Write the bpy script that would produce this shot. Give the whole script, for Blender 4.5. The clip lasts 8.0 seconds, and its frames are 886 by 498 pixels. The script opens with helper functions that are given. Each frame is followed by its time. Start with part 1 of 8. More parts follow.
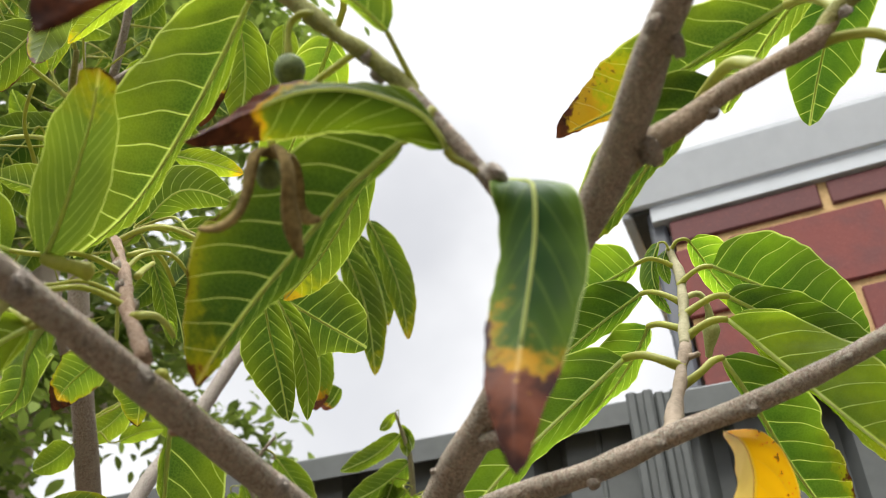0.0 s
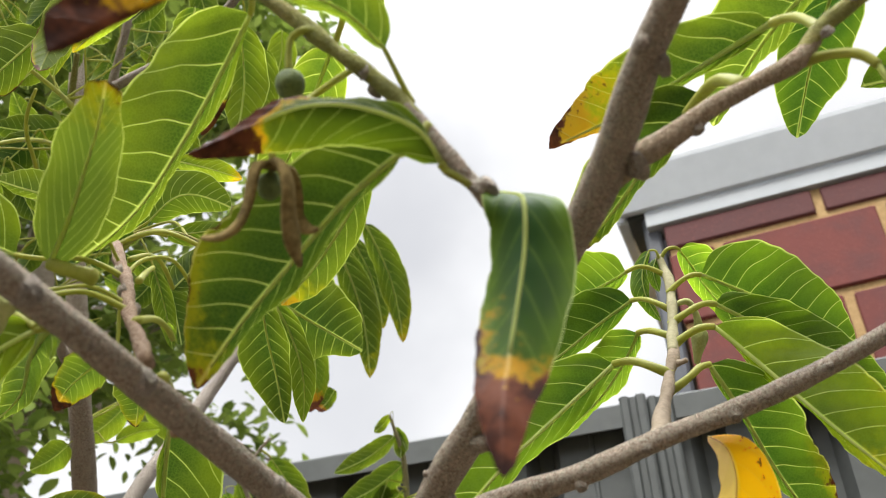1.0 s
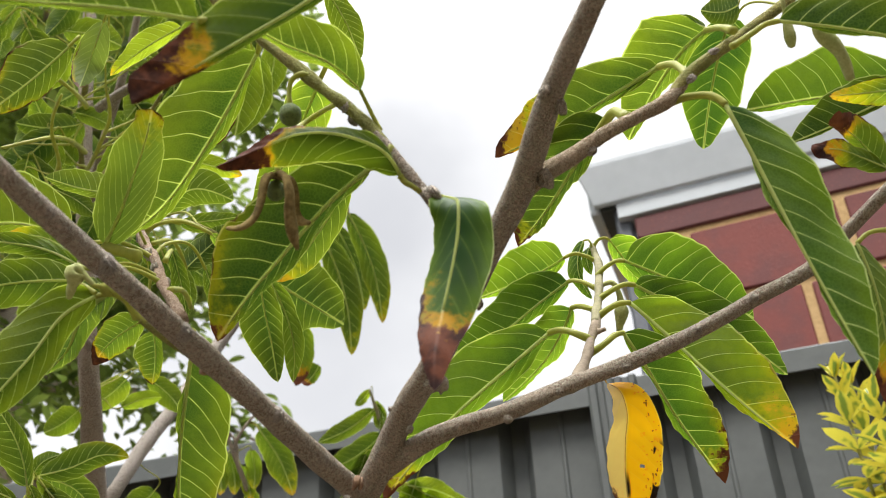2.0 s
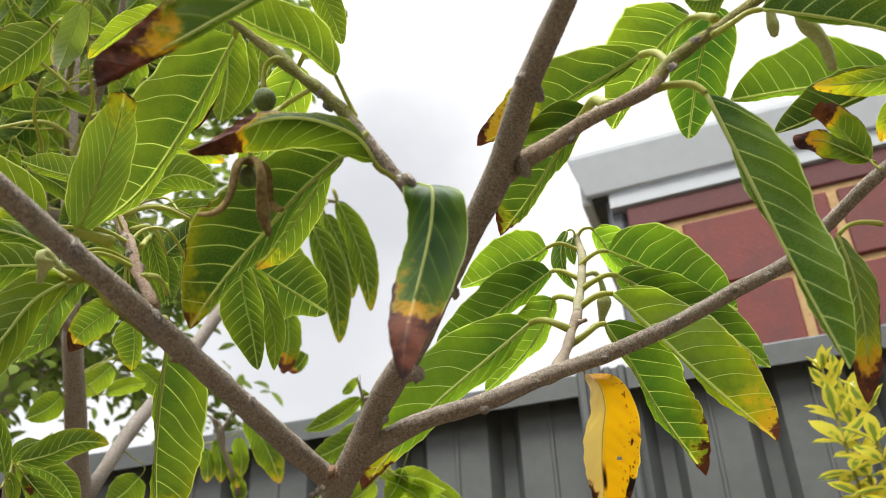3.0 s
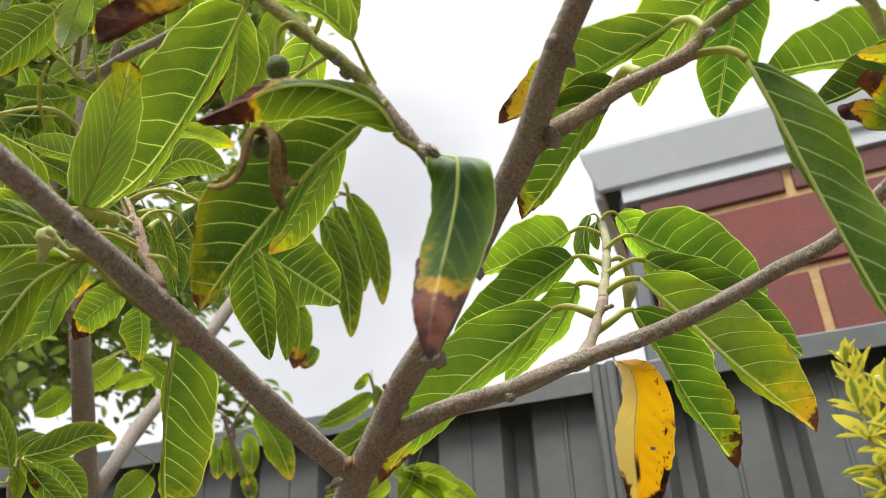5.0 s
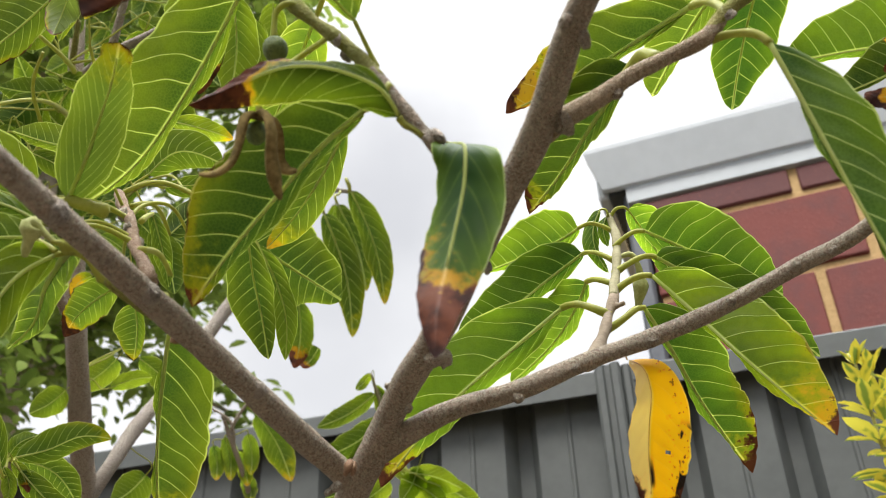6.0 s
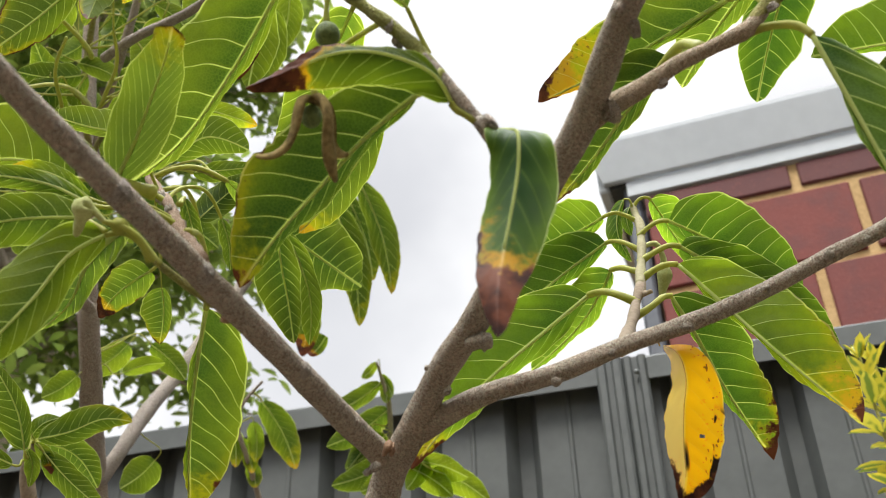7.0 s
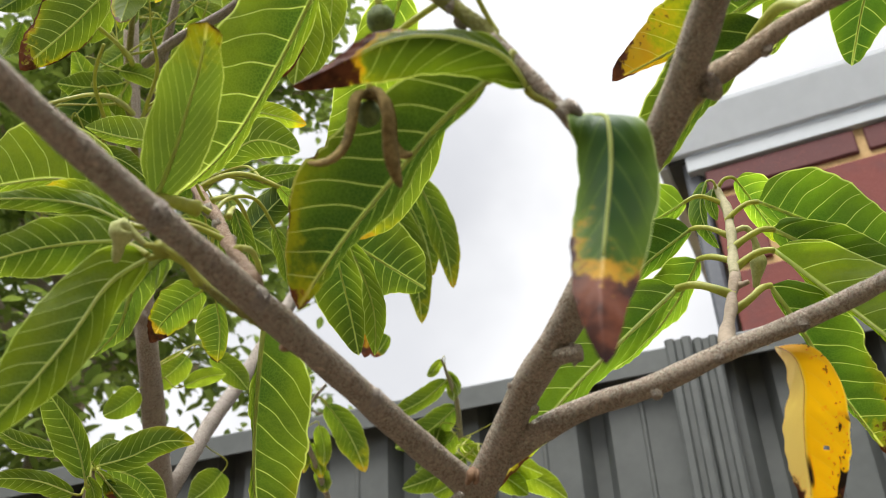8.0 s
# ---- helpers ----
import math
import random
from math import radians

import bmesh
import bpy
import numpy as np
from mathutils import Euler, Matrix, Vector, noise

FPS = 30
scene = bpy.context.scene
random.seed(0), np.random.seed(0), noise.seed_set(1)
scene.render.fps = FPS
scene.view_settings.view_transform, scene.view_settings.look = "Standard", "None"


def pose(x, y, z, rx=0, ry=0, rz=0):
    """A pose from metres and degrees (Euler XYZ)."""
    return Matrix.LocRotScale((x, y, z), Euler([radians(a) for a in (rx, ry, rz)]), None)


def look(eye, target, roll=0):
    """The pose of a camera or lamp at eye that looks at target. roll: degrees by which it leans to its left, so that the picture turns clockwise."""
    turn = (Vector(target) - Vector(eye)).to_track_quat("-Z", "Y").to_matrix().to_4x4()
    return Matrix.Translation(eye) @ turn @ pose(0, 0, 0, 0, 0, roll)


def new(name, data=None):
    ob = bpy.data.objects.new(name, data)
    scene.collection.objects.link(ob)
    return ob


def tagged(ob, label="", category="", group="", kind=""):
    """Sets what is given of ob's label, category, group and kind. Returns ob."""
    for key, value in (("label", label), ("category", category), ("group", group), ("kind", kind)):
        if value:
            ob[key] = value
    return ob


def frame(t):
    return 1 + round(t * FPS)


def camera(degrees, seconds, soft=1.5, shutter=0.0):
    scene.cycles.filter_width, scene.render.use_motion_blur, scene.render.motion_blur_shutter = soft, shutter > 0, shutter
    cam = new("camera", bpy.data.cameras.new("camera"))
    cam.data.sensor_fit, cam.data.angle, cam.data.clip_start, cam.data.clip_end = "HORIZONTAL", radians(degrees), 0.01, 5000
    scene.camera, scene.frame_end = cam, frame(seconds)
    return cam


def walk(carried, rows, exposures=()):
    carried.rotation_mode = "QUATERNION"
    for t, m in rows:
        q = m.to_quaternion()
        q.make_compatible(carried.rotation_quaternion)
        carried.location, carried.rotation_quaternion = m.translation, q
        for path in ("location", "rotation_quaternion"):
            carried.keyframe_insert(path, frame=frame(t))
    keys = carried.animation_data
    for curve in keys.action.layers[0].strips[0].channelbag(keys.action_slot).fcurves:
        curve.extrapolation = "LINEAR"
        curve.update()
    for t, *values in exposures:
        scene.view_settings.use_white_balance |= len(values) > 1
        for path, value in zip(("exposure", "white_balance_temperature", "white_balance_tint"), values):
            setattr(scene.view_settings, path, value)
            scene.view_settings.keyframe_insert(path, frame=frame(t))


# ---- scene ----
cam = camera(45.91, 8.0, soft=0.75)
ROWS = [
    (0.0, 0.0000, 0.0000, 1.0000, 126.76, 2.64, 1.97),
    (0.5, -0.0027, -0.0028, 0.9964, 126.89, 2.62, 1.98),
    (1.0, 0.0006, -0.0082, 0.9962, 126.85, 2.41, 1.51),
    (1.2, 0.0011, -0.0145, 0.9857, 126.70, 2.45, 1.36),
    (2.3, 0.0126, -0.0941, 0.9362, 125.83, 2.35, 0.22),
    (2.5, 0.0144, -0.0867, 0.9392, 125.61, 2.19, 0.14),
    (3.0, 0.0152, -0.0787, 0.9428, 125.52, 2.20, -0.06),
    (3.5, 0.0111, -0.0679, 0.9430, 125.59, 2.24, -0.01),
    (4.0, 0.0110, -0.0630, 0.9465, 125.55, 2.07, 0.02),
    (4.5, 0.0134, -0.0593, 0.9480, 125.59, 2.07, 0.29),
    (4.7, 0.0116, -0.0606, 0.9478, 125.57, 2.13, 0.43),
    (5.8, 0.0098, -0.0434, 0.9567, 125.25, 1.81, 0.36),
    (6.0, 0.0096, -0.0426, 0.9571, 125.52, 1.84, 0.42),
    (6.5, 0.0007, -0.0492, 0.9554, 125.47, 1.77, 0.48),
    (7.0, -0.0070, -0.0457, 0.9521, 125.10, 1.55, -0.30),
    (7.5, -0.0018, -0.0419, 0.9606, 124.70, 1.94, 1.57),
    (8.0, -0.0133, -0.0187, 0.9786, 124.50, 2.47, 3.94),
]
walk(cam, [(t, pose(*row)) for t, *row in ROWS], [(0.0, 1.03), (8.0, 1.03)])

# ---- lens focus ----
cam.data.dof.use_dof = True
cam.data.dof.focus_distance = 0.49
cam.data.dof.aperture_fstop = 24.0

# ---- sky and sun: an overcast day ----
SUN_UP, SUN_TURN = 58.0, 200.0
world = bpy.data.worlds.new("sky")
scene.world = world
world.use_nodes = True
wn, wl = world.node_tree.nodes, world.node_tree.links
wn.clear()
sky = wn.new("ShaderNodeTexSky")
sky.sky_type, sky.sun_disc = "NISHITA", False
sky.sun_elevation, sky.sun_rotation = radians(SUN_UP), radians(SUN_TURN)
sky_bg = wn.new("ShaderNodeBackground")
sky_bg.inputs["Strength"].default_value = 0.10
coord = wn.new("ShaderNodeTexCoord")
cloud_noise = wn.new("ShaderNodeTexNoise")
cloud_noise.inputs["Scale"].default_value = 3.0
cloud_noise.inputs["Detail"].default_value = 5.0
cloud_noise.inputs["Roughness"].default_value = 0.45
cloud_noise.inputs["Distortion"].default_value = 0.3
cloud_ramp = wn.new("ShaderNodeValToRGB")
cloud_ramp.color_ramp.elements[0].position = 0.36
cloud_ramp.color_ramp.elements[0].color = (0.80, 0.80, 0.82, 1)
cloud_ramp.color_ramp.elements[1].position = 0.62
cloud_ramp.color_ramp.elements[1].color = (1.08, 1.08, 1.08, 1)
# soft grey undersides of two cloud banks, with ragged rims
cloud_wisp = wn.new("ShaderNodeTexNoise")
cloud_wisp.inputs["Scale"].default_value = 5.0
cloud_wisp.inputs["Detail"].default_value = 4.0
cloud_bend = wn.new("ShaderNodeVectorMath")
cloud_bend.operation = "MULTIPLY_ADD"
cloud_bend.inputs[1].default_value, cloud_bend.inputs[2].default_value = (0.20, 0.20, 0.20), (-0.10, -0.10, -0.10)
cloud_place = wn.new("ShaderNodeVectorMath")
wl.new(coord.outputs["Generated"], cloud_wisp.inputs["Vector"])
wl.new(cloud_wisp.outputs["Color"], cloud_bend.inputs[0])
wl.new(coord.outputs["Generated"], cloud_place.inputs[0])
wl.new(cloud_bend.outputs[0], cloud_place.inputs[1])
cloud_tint = cloud_ramp.outputs["Color"]
for bank, inner, outer, depth in (((-0.046, 0.793, 0.607), 0.02, 0.17, 0.80), ((-0.111, 0.866, 0.488), 0.03, 0.20, 0.60)):
    away = wn.new("ShaderNodeVectorMath")
    away.operation = "DISTANCE"
    away.inputs[1].default_value = bank
    wl.new(cloud_place.outputs[0], away.inputs[0])
    fade = wn.new("ShaderNodeMapRange")
    fade.interpolation_type = "SMOOTHSTEP"
    fade.inputs[1].default_value, fade.inputs[2].default_value = inner, outer
    fade.inputs[3].default_value, fade.inputs[4].default_value = depth, 0.0
    wl.new(away.outputs["Value"], fade.inputs[0])
    shade = wn.new("ShaderNodeMix")
    shade.data_type = "RGBA"
    wl.new(fade.outputs[0], shade.inputs[0])
    wl.new(cloud_tint, shade.inputs[6])
    shade.inputs[7].default_value = (0.60, 0.605, 0.635, 1)
    cloud_tint = shade.outputs[2]
cloud_bg = wn.new("ShaderNodeBackground")
cloud_sep = wn.new("ShaderNodeSeparateXYZ")
cloud_rise = wn.new("ShaderNodeMath")
cloud_rise.operation = "POWER"
cloud_rise.inputs[1].default_value = 13.0
cloud_rise.use_clamp = True
cloud_gain = wn.new("ShaderNodeMath")
cloud_gain.operation = "MULTIPLY_ADD"
cloud_gain.inputs[1].default_value, cloud_gain.inputs[2].default_value = 6.4, 0.545
cover = wn.new("ShaderNodeMixShader")
cover.inputs["Fac"].default_value = 0.93
wout = wn.new("ShaderNodeOutputWorld")
wl.new(coord.outputs["Generated"], cloud_noise.inputs["Vector"])
wl.new(cloud_noise.outputs["Fac"], cloud_ramp.inputs["Fac"])
wl.new(cloud_tint, cloud_bg.inputs["Color"])
wl.new(coord.outputs["Generated"], cloud_sep.inputs[0])
wl.new(cloud_sep.outputs["Z"], cloud_rise.inputs[0])
wl.new(cloud_rise.outputs[0], cloud_gain.inputs[0])
wl.new(cloud_gain.outputs[0], cloud_bg.inputs["Strength"])
wl.new(sky.outputs["Color"], sky_bg.inputs["Color"])
wl.new(sky_bg.outputs["Background"], cover.inputs[1])
wl.new(cloud_bg.outputs["Background"], cover.inputs[2])
wl.new(cover.outputs["Shader"], wout.inputs["Surface"])

sun = new("sun", bpy.data.lights.new("sun", "SUN"))
sun.data.energy, sun.data.angle, sun.data.color = 1.5, radians(25), (1.0, 0.97, 0.92)
_a = radians(SUN_TURN)
sun.matrix_world = look((0, 0, 0), (-math.sin(_a) * math.cos(radians(SUN_UP)), -math.cos(_a) * math.cos(radians(SUN_UP)), -math.sin(radians(SUN_UP))))


# ---- materials ----
def nodes_of(name):
    m = bpy.data.materials.new(name)
    m.use_nodes = True
    nt = m.node_tree
    return m, nt, nt.nodes["Principled BSDF"], nt.nodes["Material Output"]


class Net:
    """Compact calls for building node trees."""

    def __init__(self, nt):
        self.nt = nt

    def node(self, kind, **values):
        n = self.nt.nodes.new(kind)
        for key, value in values.items():
            if key == "op":
                n.operation = value
            elif key == "blend":
                n.blend_type = value
        return n

    def put(self, socket, value):
        if isinstance(value, (int, float, tuple)):
            socket.default_value = value
        else:
            self.nt.links.new(value, socket)

    def math(self, op, a, b=0.0, c=0.0, clamp=False):
        n = self.node("ShaderNodeMath", op=op)
        n.use_clamp = clamp
        for s, v in zip(n.inputs, (a, b, c)):
            self.put(s, v)
        return n.outputs[0]

    def mix(self, fac, a, b, blend="MIX"):
        n = self.nt.nodes.new("ShaderNodeMix")
        n.data_type, n.blend_type = "RGBA", blend
        self.put(n.inputs[0], fac)
        self.put(n.inputs[6], a)
        self.put(n.inputs[7], b)
        return n.outputs[2]

    def noise(self, vector, scale, detail=3.0, rough=0.55, distort=0.0):
        n = self.nt.nodes.new("ShaderNodeTexNoise")
        n.inputs["Scale"].default_value = scale
        n.inputs["Detail"].default_value = detail
        n.inputs["Roughness"].default_value = rough
        n.inputs["Distortion"].default_value = distort
        if vector is not None:
            self.nt.links.new(vector, n.inputs["Vector"])
        return n.outputs["Fac"]

    def step(self, value, low, high):
        n = self.nt.nodes.new("ShaderNodeMapRange")
        n.interpolation_type = "SMOOTHSTEP"
        self.put(n.inputs[0], value)
        self.put(n.inputs[1], low)
        self.put(n.inputs[2], high)
        return n.outputs[0]

    def coords(self, which="Object"):
        return self.nt.nodes.new("ShaderNodeTexCoord").outputs[which]

    def bump(self, height, strength, distance=0.001):
        n = self.nt.nodes.new("ShaderNodeBump")
        n.inputs["Strength"].default_value = strength
        n.inputs["Distance"].default_value = distance
        self.nt.links.new(height, n.inputs["Height"])
        return n.outputs["Normal"]

    def own(self, name):
        n = self.nt.nodes.new("ShaderNodeAttribute")
        n.attribute_type, n.attribute_name = "OBJECT", name
        return n.outputs["Fac"]

    def random(self):
        return self.nt.nodes.new("ShaderNodeObjectInfo").outputs["Random"]


def leaf_material():
    """Veined leaf: along the blade u = 0..1, across it q = -1..1 of the widest half, v = -1..1 of the local half."""
    m, nt, bsdf, out = nodes_of("veined_leaf")
    n = Net(nt)
    uv = nt.nodes.new("ShaderNodeUVMap")
    uv.uv_map = "blade"
    sep = nt.nodes.new("ShaderNodeSeparateXYZ")
    nt.links.new(uv.outputs["UV"], sep.inputs[0])
    u, q = sep.outputs[0], n.math("MULTIPLY_ADD", sep.outputs[1], 2.0, -1.0)
    rim = nt.nodes.new("ShaderNodeUVMap")
    rim.uv_map = "rim"
    sep2 = nt.nodes.new("ShaderNodeSeparateXYZ")
    nt.links.new(rim.outputs["UV"], sep2.inputs[0])
    v = n.math("ABSOLUTE", n.math("MULTIPLY_ADD", sep2.outputs[0], 2.0, -1.0))
    aq = n.math("ABSOLUTE", q)
    obj = n.coords("Object")
    rnd = n.random()
    yellow, burn, edge, tone = n.own("yellow"), n.own("burn"), n.own("edge"), n.own("tone")
    # side veins sweep towards the tip and bend at the rim
    wob = n.math("MULTIPLY_ADD", n.noise(obj, 30.0, 1.5), 0.12, -0.06)
    bend = n.math("MULTIPLY_ADD", n.math("POWER", aq, 1.9), 0.10, n.math("MULTIPLY", aq, n.math("ADD", n.own("steep"), 0.12)))
    side = n.math("MULTIPLY", n.math("GREATER_THAN", q, 0.0), 0.45)
    phase = n.math("ADD", n.math("MULTIPLY", n.math("ADD", n.math("SUBTRACT", u, bend), wob), 9.7), side)
    tri = n.math("ABSOLUTE", n.math("SUBTRACT", n.math("FRACT", phase), 0.5))
    fork = n.own("vein")
    vein = n.math("SUBTRACT", 1.0, n.step(tri, 0.009, n.math("MULTIPLY_ADD", aq, -0.012, 0.036)))
    halo = n.math("SUBTRACT", 1.0, n.step(tri, 0.02, 0.16))
    mid = n.math("SUBTRACT", 1.0, n.step(aq, 0.02, 0.055))
    margin = n.step(v, 0.955, 0.985)
    # fine net between the veins
    vor = nt.nodes.new("ShaderNodeTexVoronoi")
    vor.feature = "DISTANCE_TO_EDGE"
    vor.inputs["Scale"].default_value = 820.0
    nt.links.new(obj, vor.inputs["Vector"])
    net = n.math("MULTIPLY", n.math("SUBTRACT", 1.0, n.step(vor.outputs["Distance"], 0.0, 0.16)), n.math("MULTIPLY", fork, fork))
    big, fine = n.noise(obj, 38.0, 3.0), n.noise(obj, 260.0, 2.0)
    # colours
    green = n.mix(tone, (0.016, 0.043, 0.011, 1), (0.190, 0.232, 0.018, 1))
    green = n.mix(n.math("MULTIPLY", rnd, 0.35), green, (0.050, 0.112, 0.020, 1))
    green = n.mix(n.math("MULTIPLY", n.step(big, 0.35, 0.7), 0.38), green, (0.115, 0.180, 0.012, 1))
    core = n.math("MULTIPLY", n.math("SUBTRACT", 1.0, n.step(n.math("ADD", aq, n.math("MULTIPLY", u, 0.35)), 0.1, 0.85)), n.step(n.noise(obj, 22.0, 2.0), 0.3, 0.65))
    green = n.mix(n.math("MULTIPLY", core, 0.72), green, (0.014, 0.048, 0.013, 1))
    green = n.mix(n.math("MULTIPLY", n.step(n.math("ADD", v, n.math("MULTIPLY_ADD", big, 0.5, -0.25)), 0.45, 1.0), 0.42), green, (0.165, 0.225, 0.016, 1))
    green = n.mix(n.math("MULTIPLY", n.step(fine, 0.35, 0.65), 0.16), green, (0.030, 0.066, 0.010, 1))
    green = n.mix(n.math("MULTIPLY", net, 0.19), green, (0.15, 0.215, 0.045, 1))
    green = n.mix(n.math("MULTIPLY", halo, 0.22), green, (0.13, 0.18, 0.012, 1))
    green = n.mix(n.own("cool"), green, n.mix(1.0, green, (0.72, 1.34, 1.25, 1), "MULTIPLY"))
    # chosen leaves darkened in colour to stand in for missing shade
    green = n.mix(n.own("shade_tone"), green, n.mix(1.0, green, (0.34, 0.43, 0.30, 1), "MULTIPLY"))
    # matt, paler underside
    dull = n.own("dull")
    green = n.mix(n.math("MULTIPLY", dull, 0.75), green, n.mix(big, (0.105, 0.150, 0.042, 1), (0.150, 0.200, 0.060, 1)))
    # ageing runs in from tip and rim, further in on one half where the leaf leans to it
    ragged = n.math("ADD", n.math("MULTIPLY_ADD", n.noise(obj, 70.0, 4.0, 0.6), 0.5, -0.42), n.math("MULTIPLY", n.noise(obj, 190.0, 4.0, 0.65), 0.34))
    near_tip = n.math("ADD", n.math("MULTIPLY_ADD", q, n.own("lean"), u), n.math("MULTIPLY", ragged, 0.95))
    one_side = n.math("MULTIPLY_ADD", n.math("SIGN", q), n.own("side"), 1.0, clamp=True)
    y0 = n.math("SUBTRACT", 1.06, n.math("MULTIPLY", yellow, 0.9))
    y_tip = n.math("MULTIPLY", n.step(near_tip, n.math("SUBTRACT", y0, 0.22), n.math("ADD", y0, 0.18)), n.step(yellow, 0.0, 0.08))
    y_rim = n.math("MULTIPLY", n.step(n.math("ADD", v, n.math("MULTIPLY", ragged, 1.1)), 0.58, 1.0), n.math("MULTIPLY", n.math("MULTIPLY", n.math("MULTIPLY", edge, one_side), 0.9), n.step(u, 0.35, 0.85)))
    aged = n.math("MAXIMUM", y_tip, y_rim)
    gold = n.mix(n.noise(obj, 90.0, 2.0), (0.56, 0.29, 0.012, 1), (0.54, 0.38, 0.030, 1))
    gold = n.mix(n.step(yellow, 0.9, 1.1), gold, n.mix(big, (0.80, 0.36, 0.004, 1), (0.76, 0.44, 0.010, 1)))
    colour = n.mix(n.step(aged, 0.0, 0.65), green, (0.30, 0.31, 0.012, 1))
    colour = n.mix(n.step(aged, 0.5, 1.0), colour, gold)
    vein_c = n.mix(aged, (0.44, 0.52, 0.22, 1), (0.66, 0.52, 0.12, 1))
    colour = n.mix(n.math("MULTIPLY", n.math("MULTIPLY", vein, fork), 0.74), colour, vein_c)
    colour = n.mix(n.math("MULTIPLY", mid, 0.7), colour, vein_c)
    colour = n.mix(n.math("MULTIPLY", margin, 0.75), colour, vein_c)
    # one half of a dying leaf turns cream
    cream = n.math("MULTIPLY", n.own("cream"), n.math("LESS_THAN", q, -0.02))
    colour = n.mix(cream, colour, n.mix(big, (0.62, 0.42, 0.16, 1), (0.70, 0.52, 0.25, 1)))
    # rusty orange ahead of the dry brown
    rust = n.math("MULTIPLY", n.step(near_tip, n.math("SUBTRACT", 0.91, burn), n.math("SUBTRACT", 1.01, burn)), n.step(burn, 0.12, 0.24))
    colour = n.mix(n.math("MULTIPLY", rust, 0.6), colour, (0.55, 0.22, 0.010, 1))
    # dry brown
    b0 = n.math("SUBTRACT", 1.03, burn)
    b_tip = n.math("MULTIPLY", n.step(n.math("ADD", near_tip, n.math("MULTIPLY", n.math("SUBTRACT", v, 0.4), 0.10)), n.math("SUBTRACT", b0, 0.03), n.math("ADD", b0, 0.03)), n.step(burn, 0.0, 0.02))
    b_rim = n.math("MULTIPLY", n.step(n.math("ADD", v, n.math("MULTIPLY", ragged, 0.55)), n.math("MULTIPLY_ADD", n.step(edge, 0.6, 1.0), -0.055, 0.985), n.math("MULTIPLY_ADD", n.step(edge, 0.6, 1.0), -0.055, 1.015)), n.math("MULTIPLY", n.math("MULTIPLY", n.step(edge, 0.5, 0.75), one_side), n.step(u, 0.2, 0.5)))
    speck = n.math("MULTIPLY", n.step(n.noise(obj, 520.0, 2.0), 0.62, 0.67), n.math("MULTIPLY", n.math("MULTIPLY", n.math("MULTIPLY", aged, 0.8), n.math("SUBTRACT", 1.0, cream)), n.step(v, 0.25, 0.9)))
    spot = n.math("ADD", n.noise(obj, 44.0, 4.0, 0.62), n.math("ADD", n.math("MULTIPLY", n.step(v, 0.6, 1.0), 0.13), n.math("MULTIPLY", n.math("SUBTRACT", 1.0, n.step(aq, 0.0, 0.16)), 0.06)))
    slit = n.math("MULTIPLY", n.math("SUBTRACT", 1.0, n.step(n.math("ABSOLUTE", n.math("SUBTRACT", q, 0.03)), 0.02, 0.10)), n.math("MULTIPLY", n.step(u, 0.60, 0.72), n.math("SUBTRACT", 1.0, n.step(u, 0.76, 0.82))))
    crust = n.math("MULTIPLY", n.step(n.math("ADD", v, n.math("MULTIPLY", ragged, 0.5)), 0.74, 0.78), n.math("MULTIPLY", n.step(n.noise(obj, 120.0, 2.0), 0.40, 0.46), n.math("GREATER_THAN", q, 0.0)))
    blotch = n.math("MULTIPLY", n.math("MAXIMUM", n.math("MAXIMUM", slit, n.math("MULTIPLY", crust, n.step(u, 0.36, 0.46))), n.math("MULTIPLY", n.step(spot, 0.66, 0.69), n.step(u, 0.55, 0.75))), n.own("blotch"))
    dead = n.math("MAXIMUM", n.math("MAXIMUM", n.math("MAXIMUM", b_tip, b_rim), speck), blotch)
    brown = n.mix(n.step(n.noise(obj, 75.0, 4.0, 0.65), 0.34, 0.58), (0.028, 0.011, 0.009, 1), (0.150, 0.050, 0.026, 1))
    brown = n.mix(n.math("MULTIPLY", blotch, n.math("SUBTRACT", 1.0, b_tip)), brown, (0.022, 0.013, 0.008, 1))
    # the same painted shade on the dry brown
    brown = n.mix(n.own("shade_tone"), brown, n.mix(1.0, brown, (0.55, 0.50, 0.50, 1), "MULTIPLY"))
    colour = n.mix(dead, colour, brown)
    n.put(bsdf.inputs["Base Color"], colour)
    n.put(bsdf.inputs["Roughness"], n.math("MULTIPLY_ADD", fine, 0.18, 0.36))
    bsdf.inputs["Specular IOR Level"].default_value = 0.10
    height = n.math("ADD", n.math("MULTIPLY", n.math("MULTIPLY", vein, fork), 0.8), n.math("ADD", n.math("MULTIPLY", net, 0.05), n.math("MULTIPLY", big, 0.5)))
    normal = n.bump(height, 0.6, 0.0009)
    n.put(bsdf.inputs["Normal"], normal)
    glow = nt.nodes.new("ShaderNodeBsdfTranslucent")
    hue = n.mix(0.72, colour, (0.86, 0.85, 0.15, 1), "MULTIPLY")
    bright = nt.nodes.new("ShaderNodeHueSaturation")
    bright.inputs["Saturation"].default_value = 1.0
    bright.inputs["Value"].default_value = 2.9
    nt.links.new(hue, bright.inputs["Color"])
    nt.links.new(bright.outputs["Color"], glow.inputs["Color"])
    nt.links.new(normal, glow.inputs["Normal"])
    both = nt.nodes.new("ShaderNodeMixShader")
    n.put(both.inputs[0], n.math("MAXIMUM", 0.05, n.math("MULTIPLY_ADD", dead, -0.42, n.math("MULTIPLY_ADD", aged, -0.24, n.math("MULTIPLY_ADD", dull, -0.14, n.math("MULTIPLY_ADD", tone, 0.50, 0.16))))))
